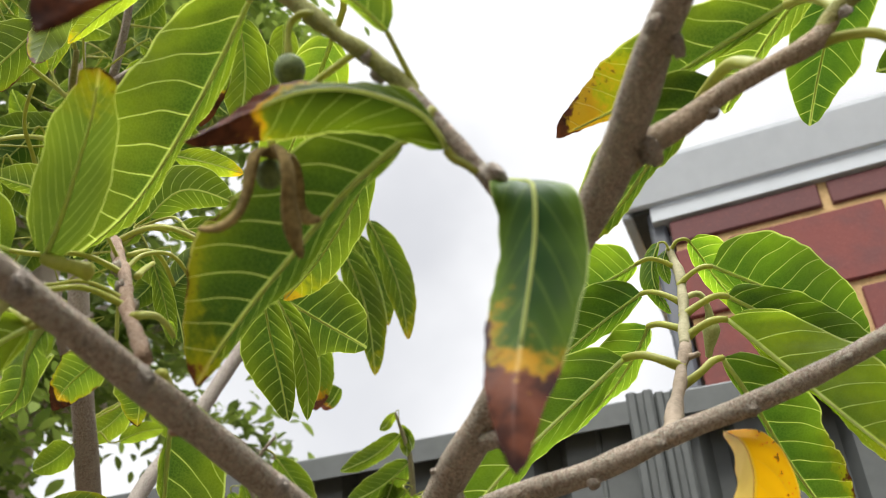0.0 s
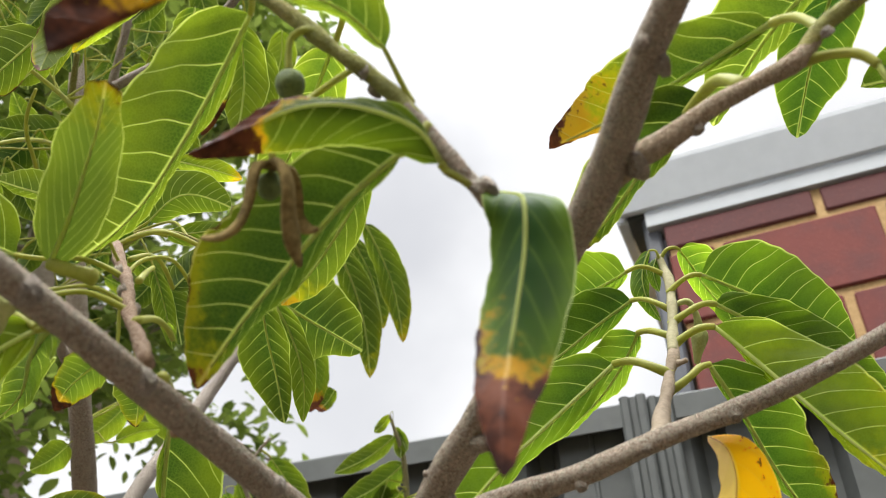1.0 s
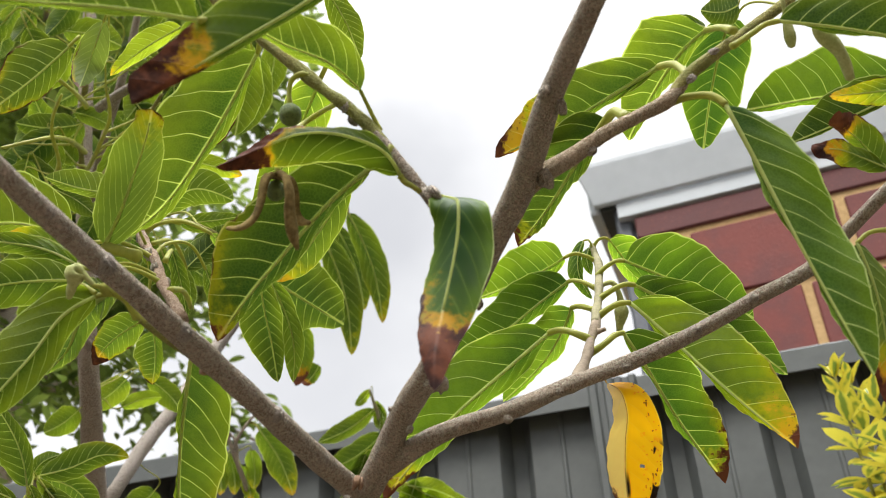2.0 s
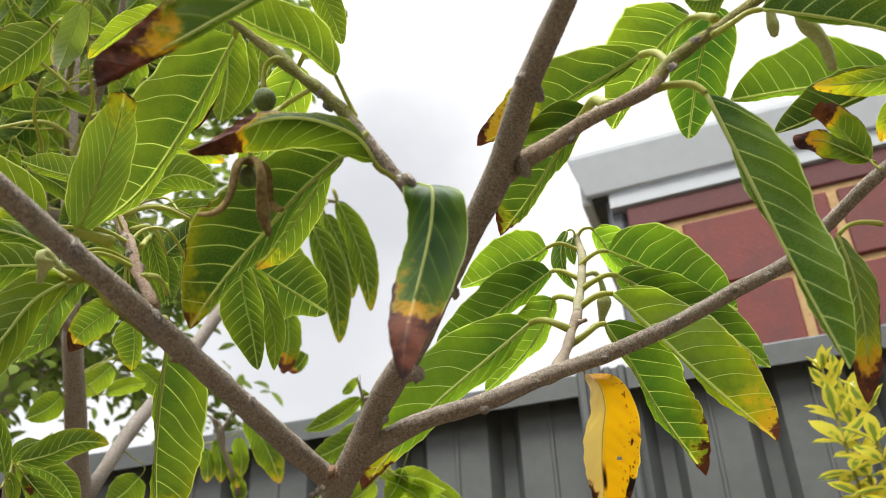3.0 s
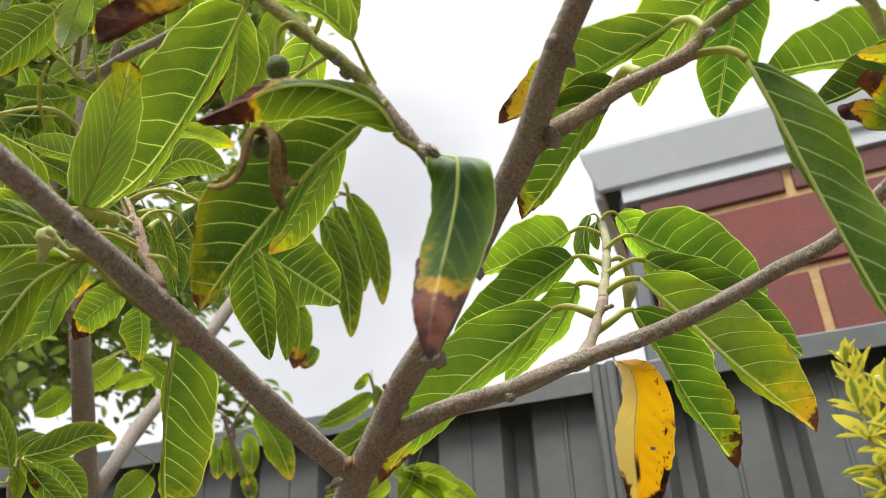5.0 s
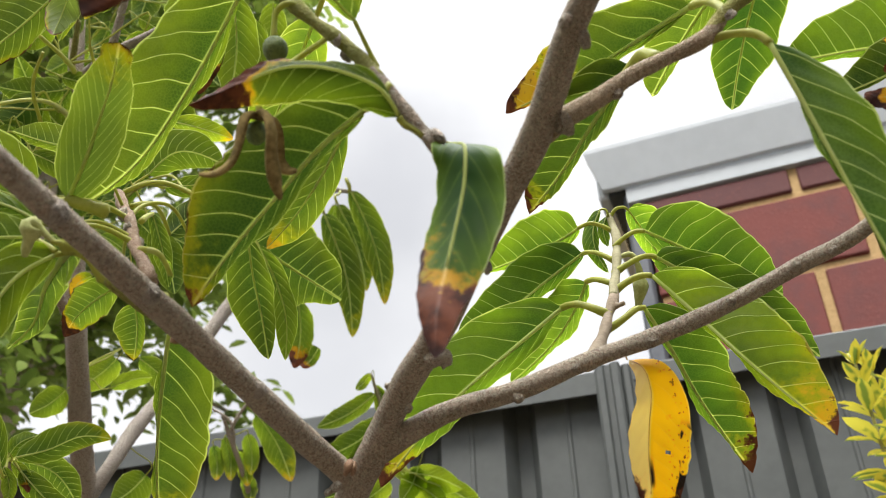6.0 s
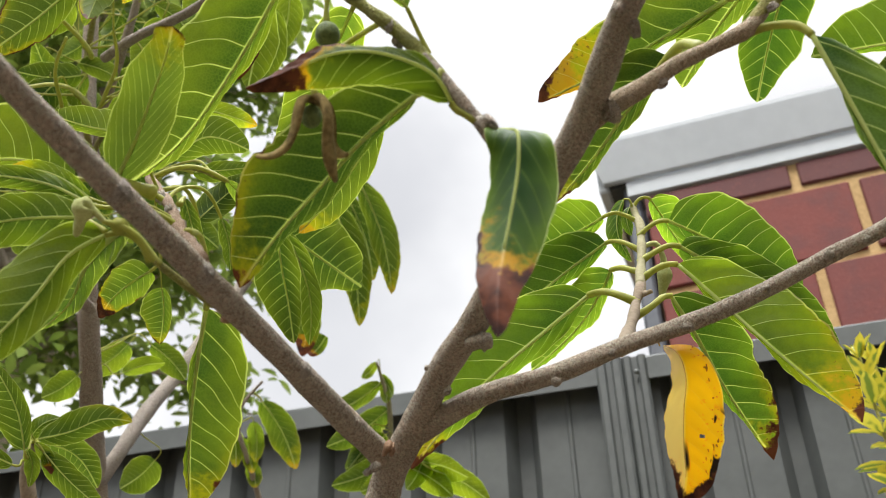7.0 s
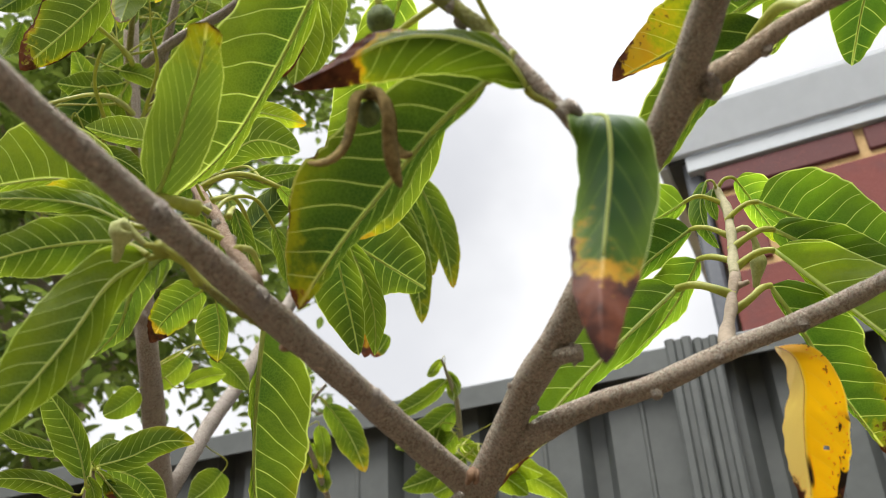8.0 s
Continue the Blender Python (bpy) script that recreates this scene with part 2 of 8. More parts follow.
    nt.links.new(bsdf.outputs[0], both.inputs[1])
    nt.links.new(glow.outputs[0], both.inputs[2])
    nt.links.new(both.outputs[0], out.inputs["Surface"])
    return m


def plain_material(name, low, high, scale, rough=0.5, bump=0.3, distance=0.0006, spec=0.4, fine=5.0, clear=0.0):
    """Two-tone surface with grain at two scales."""
    m, nt, bsdf, out = nodes_of(name)
    n = Net(nt)
    obj = n.coords("Object")
    a, b = n.noise(obj, scale, 4.0, 0.6), n.noise(obj, scale * fine, 3.0)
    n.put(bsdf.inputs["Base Color"], n.mix(n.step(n.math("MULTIPLY_ADD", b, 0.4, n.math("MULTIPLY", a, 0.6)), 0.3, 0.7), low, high))
    n.put(bsdf.inputs["Roughness"], n.math("MULTIPLY_ADD", a, 0.25, rough - 0.1))
    bsdf.inputs["Specular IOR Level"].default_value = spec
    n.put(bsdf.inputs["Normal"], n.bump(n.math("ADD", a, n.math("MULTIPLY", b, 0.6)), bump, distance))
    if clear:
        glow = nt.nodes.new("ShaderNodeBsdfTranslucent")
        glow.inputs["Color"].default_value = high
        both = nt.nodes.new("ShaderNodeMixShader")
        both.inputs[0].default_value = clear
        nt.links.new(bsdf.outputs[0], both.inputs[1])
        nt.links.new(glow.outputs[0], both.inputs[2])
        nt.links.new(both.outputs[0], out.inputs["Surface"])
    return m


def bark_material(name, dark, light, green=0.0):
    m, nt, bsdf, out = nodes_of(name)
    n = Net(nt)
    obj = n.coords("Object")
    a, b, c = n.noise(obj, 90.0, 4.0, 0.6), n.noise(obj, 950.0, 3.0, 0.6, 0.8), n.noise(obj, 2200.0, 3.0, 0.6)
    vor = nt.nodes.new("ShaderNodeTexVoronoi")
    vor.inputs["Scale"].default_value = 1100.0
    nt.links.new(obj, vor.inputs["Vector"])
    dots = n.math("MULTIPLY", n.math("SUBTRACT", 1.0, n.step(vor.outputs["Distance"], 0.10, 0.36)), n.step(b, 0.44, 0.54))
    # small ridged flakes: pale crests over dark furrows
    flakes = n.step(n.math("ADD", n.math("MULTIPLY", b, 0.65), n.math("ADD", n.math("MULTIPLY", c, 0.2), n.math("MULTIPLY", a, 0.15))), 0.40, 0.62)
    colour = n.mix(flakes, dark, light)
    colour = n.mix(n.math("MULTIPLY", n.step(a, 0.42, 0.68), 0.4), colour, tuple(0.55 * x + 0.45 * y for x, y in zip(dark, light)))
    # pale worm-like wrinkles
    worm = n.math("ABSOLUTE", n.math("SUBTRACT", n.noise(obj, 520.0, 2.0, 0.5, 1.2), 0.5))
    ridge = n.math("MULTIPLY", n.math("SUBTRACT", 1.0, n.step(worm, 0.012, 0.075)), n.step(c, 0.30, 0.55))
    colour = n.mix(n.math("MULTIPLY", ridge, 0.6), colour, tuple(min(0.76, 1.42 * x) for x in light[:3]) + (1,))
    colour = n.mix(n.math("MULTIPLY", dots, 0.35), colour, (0.62, 0.54, 0.44, 1))
    if green:
        colour = n.mix(n.math("MULTIPLY", n.step(a, 0.3, 0.7), green), colour, (0.25, 0.28, 0.06, 1))
    n.put(bsdf.inputs["Base Color"], colour)
    n.put(bsdf.inputs["Roughness"], n.math("MULTIPLY_ADD", b, 0.2, 0.62))
    bsdf.inputs["Specular IOR Level"].default_value = 0.25
    h = n.math("ADD", n.math("MULTIPLY", ridge, 1.0), n.math("ADD", n.math("MULTIPLY", flakes, 0.5), n.math("MULTIPLY", c, 0.4)))
    n.put(bsdf.inputs["Normal"], n.bump(h, 1.0, 0.0007))
    return m


def brick_material():
    m, nt, bsdf, out = nodes_of("fired_brick")
    n = Net(nt)
    obj, rnd = n.coords("Object"), n.random()
    a, b = n.noise(obj, 14.0, 4.0), n.noise(obj, 160.0, 4.0, 0.65)
    base = n.mix(n.step(rnd, 0.2, 0.8), (0.205, 0.054, 0.044, 1), (0.135, 0.050, 0.048, 1))
    base = n.mix(n.math("MULTIPLY", n.step(a, 0.4, 0.7), 0.6), base, (0.125, 0.052, 0.052, 1))
    base = n.mix(n.math("MULTIPLY", n.step(b, 0.55, 0.7), 0.4), base, (0.27, 0.090, 0.065, 1))
    n.put(bsdf.inputs["Base Color"], base)
    bsdf.inputs["Roughness"].default_value = 0.72
    bsdf.inputs["Specular IOR Level"].default_value = 0.35
    n.put(bsdf.inputs["Normal"], n.bump(n.math("ADD", a, b), 0.4, 0.002))
    return m


def thin_leaf_material(name, a, b, spot=None, striped=False):
    """Small leaves seen from afar."""
    m, nt, bsdf, out = nodes_of(name)
    n = Net(nt)
    geo = nt.nodes.new("ShaderNodeNewGeometry")
    obj = n.coords("Object")
    colour = n.mix(geo.outputs["Random Per Island"], a, b)
    if spot:
        across = nt.nodes.new("ShaderNodeAttribute")
        across.attribute_name = "across"
        heart = n.math("MULTIPLY", n.math("SUBTRACT", 1.0, n.step(across.outputs["Fac"], 0.25, 0.6)), n.step(n.noise(obj, 40.0, 2.0), 0.40, 0.52))
        colour = n.mix(heart, colour, spot)
    n.put(bsdf.inputs["Base Color"], colour)
    bsdf.inputs["Roughness"].default_value = 0.45
    glow = nt.nodes.new("ShaderNodeBsdfTranslucent")
    n.put(glow.inputs["Color"], n.mix(0.1 if striped else 0.5, colour, (0.30, 0.40, 0.05, 1)))
    both = nt.nodes.new("ShaderNodeMixShader")
    both.inputs[0].default_value = 0.42
    nt.links.new(bsdf.outputs[0], both.inputs[1])
    nt.links.new(glow.outputs[0], both.inputs[2])
    nt.links.new(both.outputs[0], out.inputs["Surface"])
    return m


LEAF = leaf_material()
BARK = bark_material("grey_brown_bark", (0.275, 0.206, 0.152, 1), (0.65, 0.530, 0.415, 1))
TAN_BARK = bark_material("tan_bark", (0.28, 0.200, 0.120, 1), (0.62, 0.475, 0.320, 1))
PALE_BARK = bark_material("pale_bark", (0.33, 0.27, 0.215, 1), (0.60, 0.52, 0.45, 1))
GREEN_BARK = bark_material("young_green_bark", (0.30, 0.265, 0.07, 1), (0.57, 0.51, 0.17, 1), 0.75)
SPUR = bark_material("knobbly_spur_bark", (0.20, 0.10, 0.05, 1), (0.50, 0.37, 0.26, 1))
SHOOT = plain_material("downy_young_shoot", (0.22, 0.170, 0.118, 1), (0.39, 0.315, 0.235, 1), 160.0, 0.8, 0.5, spec=0.2)
GREEN_SHOOT = plain_material("downy_green_shoot", (0.22, 0.205, 0.105, 1), (0.36, 0.33, 0.20, 1), 160.0, 0.75, 0.4, spec=0.2)
STALK = plain_material("yellow_green_stalk", (0.33, 0.36, 0.05, 1), (0.50, 0.51, 0.11, 1), 120.0, 0.5, 0.2, clear=0.35)
RIB = plain_material("pale_midrib", (0.46, 0.53, 0.16, 1), (0.66, 0.71, 0.28, 1), 120.0, 0.5, 0.2, clear=0.65)
GOLD_RIB = plain_material("golden_midrib", (0.55, 0.34, 0.03, 1), (0.62, 0.45, 0.09, 1), 120.0, 0.5, 0.2)
SCAR = bark_material("leaf_scar", (0.27, 0.205, 0.155, 1), (0.64, 0.55, 0.45, 1))
TORN = plain_material("torn_orange_brown_bark", (0.13, 0.065, 0.035, 1), (0.42, 0.27, 0.17, 1), 300.0, 0.85, 0.9)
PETAL = plain_material("brown_felted_petal", (0.105, 0.076, 0.028, 1), (0.33, 0.245, 0.095, 1), 150.0, 0.85, 0.6, spec=0.15)
FRUIT = plain_material("green_fruitlet", (0.065, 0.100, 0.026, 1), (0.185, 0.240, 0.075, 1), 400.0, 0.6, 0.7)
BUD = plain_material("pale_green_bud", (0.34, 0.37, 0.11, 1), (0.54, 0.56, 0.24, 1), 240.0, 0.7, 0.5)
BRICK = brick_material()
MORTAR = plain_material("sandy_mortar", (0.50, 0.33, 0.15, 1), (0.66, 0.46, 0.23, 1), 120.0, 0.9, 0.5, 0.002, 0.2)
WHITE_STEEL = plain_material("painted_white_steel", (0.54, 0.575, 0.60, 1), (0.60, 0.635, 0.66, 1), 6.0, 0.62, 0.05, spec=0.25)
# dark colour holds the shade beneath the side eave
SHADED_SOFFIT = plain_material("shaded_soffit", (0.045, 0.05, 0.045, 1), (0.075, 0.08, 0.075, 1), 20.0, 0.7, 0.2)
PIPE = plain_material("blue_grey_pipe", (0.11, 0.12, 0.14, 1), (0.15, 0.16, 0.18, 1), 20.0, 0.5, 0.1)
FENCE = plain_material("dark_grey_sheet_steel", (0.086, 0.094, 0.090, 1), (0.115, 0.124, 0.119, 1), 9.0, 0.5, 0.06)
RENDER = plain_material("unseen_wall_render", (0.24, 0.21, 0.18, 1), (0.31, 0.28, 0.24, 1), 5.0, 0.9, 0.4, 0.002, 0.15)
SOIL = plain_material("dark_garden_soil", (0.085, 0.068, 0.050, 1), (0.150, 0.120, 0.090, 1), 3.0, 0.95, 0.6, 0.01, 0.1)
GOLD_LEAF = thin_leaf_material("variegated_leaf", (0.74, 0.62, 0.05, 1), (0.66, 0.61, 0.08, 1), (0.17, 0.25, 0.04, 1), True)
FAR_LEAF = thin_leaf_material("far_small_leaf", (0.045, 0.095, 0.02, 1), (0.36, 0.48, 0.11, 1))


# ---- mesh tools ----
def mesh_object(name, verts, faces, material, parent=None, label="", smooth=True):
    me = bpy.data.meshes.new(name)
    me.from_pydata(np.asarray(verts, float).tolist(), [], faces)
    me.materials.append(material)
    if smooth:
        me.polygons.foreach_set("use_smooth", [True] * len(me.polygons))
    me.update()
    ob = new(name, me)
    if parent is not None:
        ob.parent = parent
    if label:
        tagged(ob, label)
    return ob


def empty(name, place, label, category, group="", kind=""):
    ob = new(name)
    ob.empty_display_size = 0.05
    ob.location = place
    ob["base"] = tuple(place)
    return tagged(ob, label, category, group, kind)


def under(ob, parent):
    """Parts are given in world places: shift them under their thing."""
    ob.parent = parent
    ob.matrix_parent_inverse = Matrix.Translation(-world_of(parent))
    return ob


def world_of(ob):
    p = Vector((0, 0, 0))
    while ob is not None:
        if ob.type == "EMPTY":
            p = p + ob.location
        ob = ob.parent
    return p


def part(name, verts, faces, material, parent, label="", smooth=True):
    ob = mesh_object(name, verts, faces, material, None, label, smooth)
    ob.parent = parent
    if parent.type == "EMPTY":
        ob.matrix_parent_inverse = Matrix.Translation(-parent.location)
    return ob


def curve(points, count):
    """Places at even steps along a smooth line through the points (any number of columns)."""
    p = np.array(points, float)
    if len(p) == 2:
        t = np.linspace(0, 1, count)[:, None]
        return p[0] * (1 - t) + p[1] * t
    h = np.linalg.norm(np.diff(p[:, :3], axis=0), axis=1)[:, None] + 1e-9
    slope = np.diff(p, axis=0) / h
    m = np.vstack([slope[:1], (slope[:-1] * h[1:] + slope[1:] * h[:-1]) / (h[1:] + h[:-1]), slope[-1:]])
    m[0], m[-1] = 1.5 * slope[0] - 0.5 * m[1], 1.5 * slope[-1] - 0.5 * m[-2]
    out = []
    for i in range(len(p) - 1):
        for s in np.linspace(0, 1, 16, endpoint=False):
            out.append((2 * s ** 3 - 3 * s * s + 1) * p[i] + (s ** 3 - 2 * s * s + s) * h[i] * m[i] + (3 * s * s - 2 * s ** 3) * p[i + 1] + (s ** 3 - s * s) * h[i] * m[i + 1])
    out = np.array(out + [p[-1]])
    run = np.concatenate([[0], np.cumsum(np.linalg.norm(np.diff(out[:, :3], axis=0), axis=1))])
    at = np.linspace(0, run[-1], count)
    return np.stack([np.interp(at, run, out[:, k]) for k in range(out.shape[1])], 1)


def unit(v):
    return v / (np.linalg.norm(v, axis=-1, keepdims=True) + 1e-12)


def tube(points, count, sides, rough=0.0, seed=0, cap=True, flat=1.0):
    """A round stem through (x, y, z, radius) points."""
    c = curve(points, count)
    rng = np.random.RandomState(seed)
    pos, rad = c[:, :3], c[:, 3]
    tan = unit(np.gradient(pos, axis=0))
    up = np.array([0.3, 0.2, 0.93])
    if abs(tan[0] @ unit(up)) > 0.9:
        up = np.array([0.9, -0.3, 0.1])
    verts, faces = [], []
    n = unit(np.cross(tan[0], up))
    ph = rng.uniform(0, 6.28, 6)
    for i in range(count):
        n = unit(n - tan[i] * (n @ tan[i]))
        b = np.cross(tan[i], n)
        for k in range(sides):
            a = 2 * math.pi * k / sides
            r = rad[i] * (1 + rough * (0.5 * math.sin(2 * a + ph[0] + i * 0.35) + 0.4 * math.sin(3 * a + ph[1] - i * 0.23) + 0.5 * math.sin(i * 0.9 + ph[2]) + 0.4 * rng.uniform(-1, 1)))
            verts.append(pos[i] + r * (math.cos(a) * n + flat * math.sin(a) * b))
    for i in range(count - 1):
        for k in range(sides):
            j = (k + 1) % sides
            faces.append((i * sides + k, i * sides + j, (i + 1) * sides + j, (i + 1) * sides + k))
    if cap:
        for i, e in ((0, -1), (count - 1, 1)):
            verts.append(pos[i] + tan[i] * rad[i] * 0.5 * e)
            ring = [i * sides + k for k in range(sides)]
            for k in range(sides):
                j = (k + 1) % sides
                faces.append((ring[j], ring[k], len(verts) - 1) if e < 0 else (ring[k], ring[j], len(verts) - 1))
    return verts, faces


def blob(centre, axes, rings=10, sides=14, seed=0, rough=0.0):
    """A rounded body with three half axes given as vectors."""
    rng = np.random.RandomState(seed)
    c, (a, b, d) = np.array(centre, float), [np.array(v, float) for v in axes]
    verts, faces = [c + d], []
    for i in range(1, rings):
        th = math.pi * i / rings
        for k in range(sides):
            ph = 2 * math.pi * k / sides
            r = 1 + rough * rng.uniform(-1, 1)
            verts.append(c + r * (math.sin(th) * (math.cos(ph) * a + math.sin(ph) * b) + math.cos(th) * d))
    verts.append(c - d)
    for k in range(sides):
        faces.append((0, 1 + k, 1 + (k + 1) % sides))
        faces.append((len(verts) - 1, 1 + (rings - 2) * sides + (k + 1) % sides, 1 + (rings - 2) * sides + k))
    for i in range(rings - 2):
        for k in range(sides):
            j = (k + 1) % sides
            faces.append((1 + i * sides + k, 1 + (i + 1) * sides + k, 1 + (i + 1) * sides + j, 1 + i * sides + j))
    return verts, faces


def block(low, high, chamfer=0.0):
    """A box with chamfered long edges, between two corners."""
    (x0, y0, z0), (x1, y1, z1), c = low, high, chamfer
    ring = [(x0 + c, z0), (x1 - c, z0), (x1, z0 + c), (x1, z1 - c), (x1 - c, z1), (x0 + c, z1), (x0, z1 - c), (x0, z0 + c)] if c else [(x0, z0), (x1, z0), (x1, z1), (x0, z1)]
    k = len(ring)
    verts, faces = [], []
    levels = [(y0, c), (y0 + c, 0), (y1, 0)] if c else [(y0, 0), (y1, 0)]
    cx, cz = (x0 + x1) / 2, (z0 + z1) / 2
    for y, inset in levels:
        for x, z in ring:
            verts.append((x + (inset if x < cx else -inset), y, z + (inset if z < cz else -inset)))
    for i in range(len(levels) - 1):
        for j in range(k):
            m = (j + 1) % k
            faces.append((i * k + j, i * k + m, (i + 1) * k + m, (i + 1) * k + j))
    faces.append(tuple(range(k - 1, -1, -1)))
    faces.append(tuple((len(levels) - 1) * k + j for j in range(k)))
    return verts, faces


def blade(rib, left, right, seed, wave=1.0, fat=0.85, blunt=0.0, curl=0.0, taper=0.05, ragged=0.0, steep=0.0, holes=(), nu=44, nv=8):
    """A leaf blade: midrib points, and the widest half to each side as vectors. Returns verts, faces, uvs."""
    rng = np.random.RandomState(seed)
    c = curve(rib, nu)
    tan = unit(np.gradient(c, axis=0))
    length = np.linalg.norm(np.diff(c, axis=0), axis=1).sum()
    u = np.linspace(0, 1, nu)
    s = np.sin(math.pi * u ** fat)
    shape = np.clip(s, 0, 1) ** (0.52 + 0.12 * u)
    if blunt:
        shape = np.maximum(shape, np.where(u > 0.5, blunt * np.sqrt(np.clip((1.0 - u) / taper, 0, 1)), 0))
    shape[0] = shape[-1] = 0.012
    ph = rng.uniform(0, 6.28, 8)
    v = np.arange(-nv, nv + 1) / nv
    on_left, a = v >= 0, np.abs(v)
    w = np.where(on_left[:, None], np.array(left, float), np.array(right, float))
    size = np.linalg.norm(w, axis=1)
    d = unit(w[None] - tan[:, None] * (tan @ w.T)[:, :, None])
    up = np.cross(tan[:, None], d) * np.where(on_left, 1, -1)[None, :, None]
    U, q = u[:, None], a * shape[:, None]

    def pick(k):
        return np.where(v > 0, ph[k], ph[k + 1])

    swell = 1 + 0.035 * np.sin(9 * U + pick(0)) + 0.022 * np.sin(23 * U + pick(2)) + 0.012 * np.sin(47 * U + pick(6))
    # dry margins are nibbled
    bites = np.clip(rng.normal(0, 1, (2, nu)) - 0.6, 0, 1.2) * np.clip((u - 0.35) * 3, 0, 1) * 0.085 * ragged
    swell = swell - np.where(v > 0, bites[0][:, None], bites[1][:, None]) * a ** 3
    # quilted between the side veins as in the material, waved along the rim
    phase = (U - (0.12 + steep) * q - 0.10 * q ** 1.9) * 9.7 + np.where(v > 0, 0.45, 0.0)
    quilt = -np.cos(2 * math.pi * phase) * 0.0085 * length * np.minimum(q * 3, 1)
    rimw = wave * 0.022 * length * a * a * np.sin(2 * math.pi * 2.1 * U + pick(4))
    lift = -curl * size * a * a * shape[:, None]
    verts = c[:, None] + d * (size * q * swell)[:, :, None] + up * (quilt * 0.5 + rimw * shape[:, None] + lift)[:, :, None]
    verts = verts.reshape(-1, 3)
    uv = np.stack([np.broadcast_to(U, q.shape), 0.5 + 0.5 * np.where(on_left, q, -q)], -1).reshape(-1, 2)
    rimuv = np.stack([np.broadcast_to(0.5 + 0.5 * v, q.shape), np.full(q.shape, 0.5)], -1).reshape(-1, 2)
    row = 2 * nv + 1
    faces = [(i * row + k, (i + 1) * row + k, (i + 1) * row + k + 1, i * row + k + 1) for i in range(nu - 1) for k in range(row - 1) if (i, k) not in holes]
    return verts, faces, uv, rimuv, c, length


LEAVES = [0]


def leaf(tree, rib, left, right, stalk=(), yellow=0.0, burn=0.0, edge=0.0, tone=0.5, wave=1.0, fat=0.85, blunt=0.0, curl=0.0, taper=0.05, vein=1.0, label="", thick=1.0, stout=1.0, cream=0.0, blotch=0.0, cool=0.0, dull=0.0, shade_tone=0.0, side=0.0, lean=0.0, steep=0.0, holes=()):
    LEAVES[0] += 1
    seed = 100 + LEAVES[0]
    verts, faces, uv, rimuv, line, length = blade(rib, left, right, seed, wave, fat, blunt, curl, taper, edge, steep, holes)
    ob = part("leaf", verts, faces, LEAF, tree, label)
    me = ob.data
    for name, coords in (("blade", uv), ("rim", rimuv)):
        layer = me.uv_layers.new(name=name)
        at = np.empty(len(me.loops), np.int32)
        me.loops.foreach_get("vertex_index", at)
        layer.data.foreach_set("uv", coords[at].ravel())
    ob["dull"], ob["lean"], ob["steep"] = float(dull), float(lean), float(steep)
    ob["shade_tone"], ob["side"] = float(shade_tone), float(side)
    ob["vein"], ob["cream"], ob["blotch"], ob["cool"] = float(vein), float(cream), float(blotch), float(cool)
    ob["yellow"], ob["burn"], ob["edge"], ob["tone"] = float(yellow), float(burn), float(edge), float(tone)
    r0 = 0.0088 * length * thick
    keep = int(len(line) * (1 - min(burn, 0.6) * 0.9))
    pts = [(*line[i], r0 * (1 - 0.86 * i / len(line)) + 0.00010) for i in range(0, keep, 3)]
    rv, rf = tube(pts, 22, 7, 0.03, seed)
    part("midrib", rv, rf, GOLD_RIB if yellow > 0.9 else RIB, ob)
    if len(stalk):
        pts = [(*p, r0 * stout * (2.1 if i == 0 else 1.75 - 0.25 * i / len(stalk))) for i, p in enumerate(stalk)]
        rv, rf = tube(pts, 16, 8, 0.05, seed)
        part("stalk", rv, rf, GOLD_RIB if yellow > 0.9 else STALK, ob)
    return ob


def limb(tree, name, points, material, rough=0.05, label="", count=0):
    run = sum(math.dist(a[:3], b[:3]) for a, b in zip(points, points[1:]))
    rad = sum(p[3] for p in points) / len(points)
    verts, faces = tube(points, count or max(12, int(run / rad / 0.9)), 16, rough, len(points) * 7 + int(run * 1000))
    return part(name, verts, faces, material, tree, label)


def scar(parent, place, out, size, material=None):
    """A raised leaf scar or cut stub that sticks out of a stem."""
    o = unit(np.array(out, float))
    side = unit(np.cross(o, (0.2, 0.3, 0.93)))
    other = np.cross(o, side)
    p = np.array(place, float)
    pts = [(*(p + o * size * k), size * r) for k, r in ((-0.8, 1.5), (-0.1, 1.2), (0.26, 0.98), (0.36, 0.76), (0.14, 0.52), (-0.1, 0.28))]
    verts, faces = tube(pts, 12, 12, 0.12, int(abs(p[0]) * 9999))
    return part("leaf_scar", verts, faces, material or SCAR, parent)


def bark_ring(parent, place, radius):
    """A pale, slightly raised ring where a leaf once clasped the stem."""
    p = np.array(place, float)
    pts = [(*(p + (0, 0, h)), radius * r) for h, r in ((-0.0022, 0.97), (-0.0008, 1.05), (0.0008, 1.06), (0.0022, 0.97))]
    verts, faces = tube(pts, 8, 20, 0.012, int(abs(p[2]) * 999))
    return part("bark_ring", verts, faces, PALE_BARK, parent)


# ---- ground ----
def ground():
    verts, faces, n = [], [], 24
    for i in range(n + 1):
        for j in range(n + 1):
            a, b = (i / n * 2 - 1), (j / n * 2 - 1)
            x, y = 400 * a ** 3, 400 * b ** 3
            verts.append((x, y, 0.02 * math.sin(x * 1.3) * math.cos(y * 1.1)))
    faces = [(i * (n + 1) + j, (i + 1) * (n + 1) + j, (i + 1) * (n + 1) + j + 1, i * (n + 1) + j + 1) for i in range(n) for j in range(n)]
    tagged(mesh_object("ground", verts, faces, SOIL), "dark bare garden soil", "ground", kind="structure")


ground()

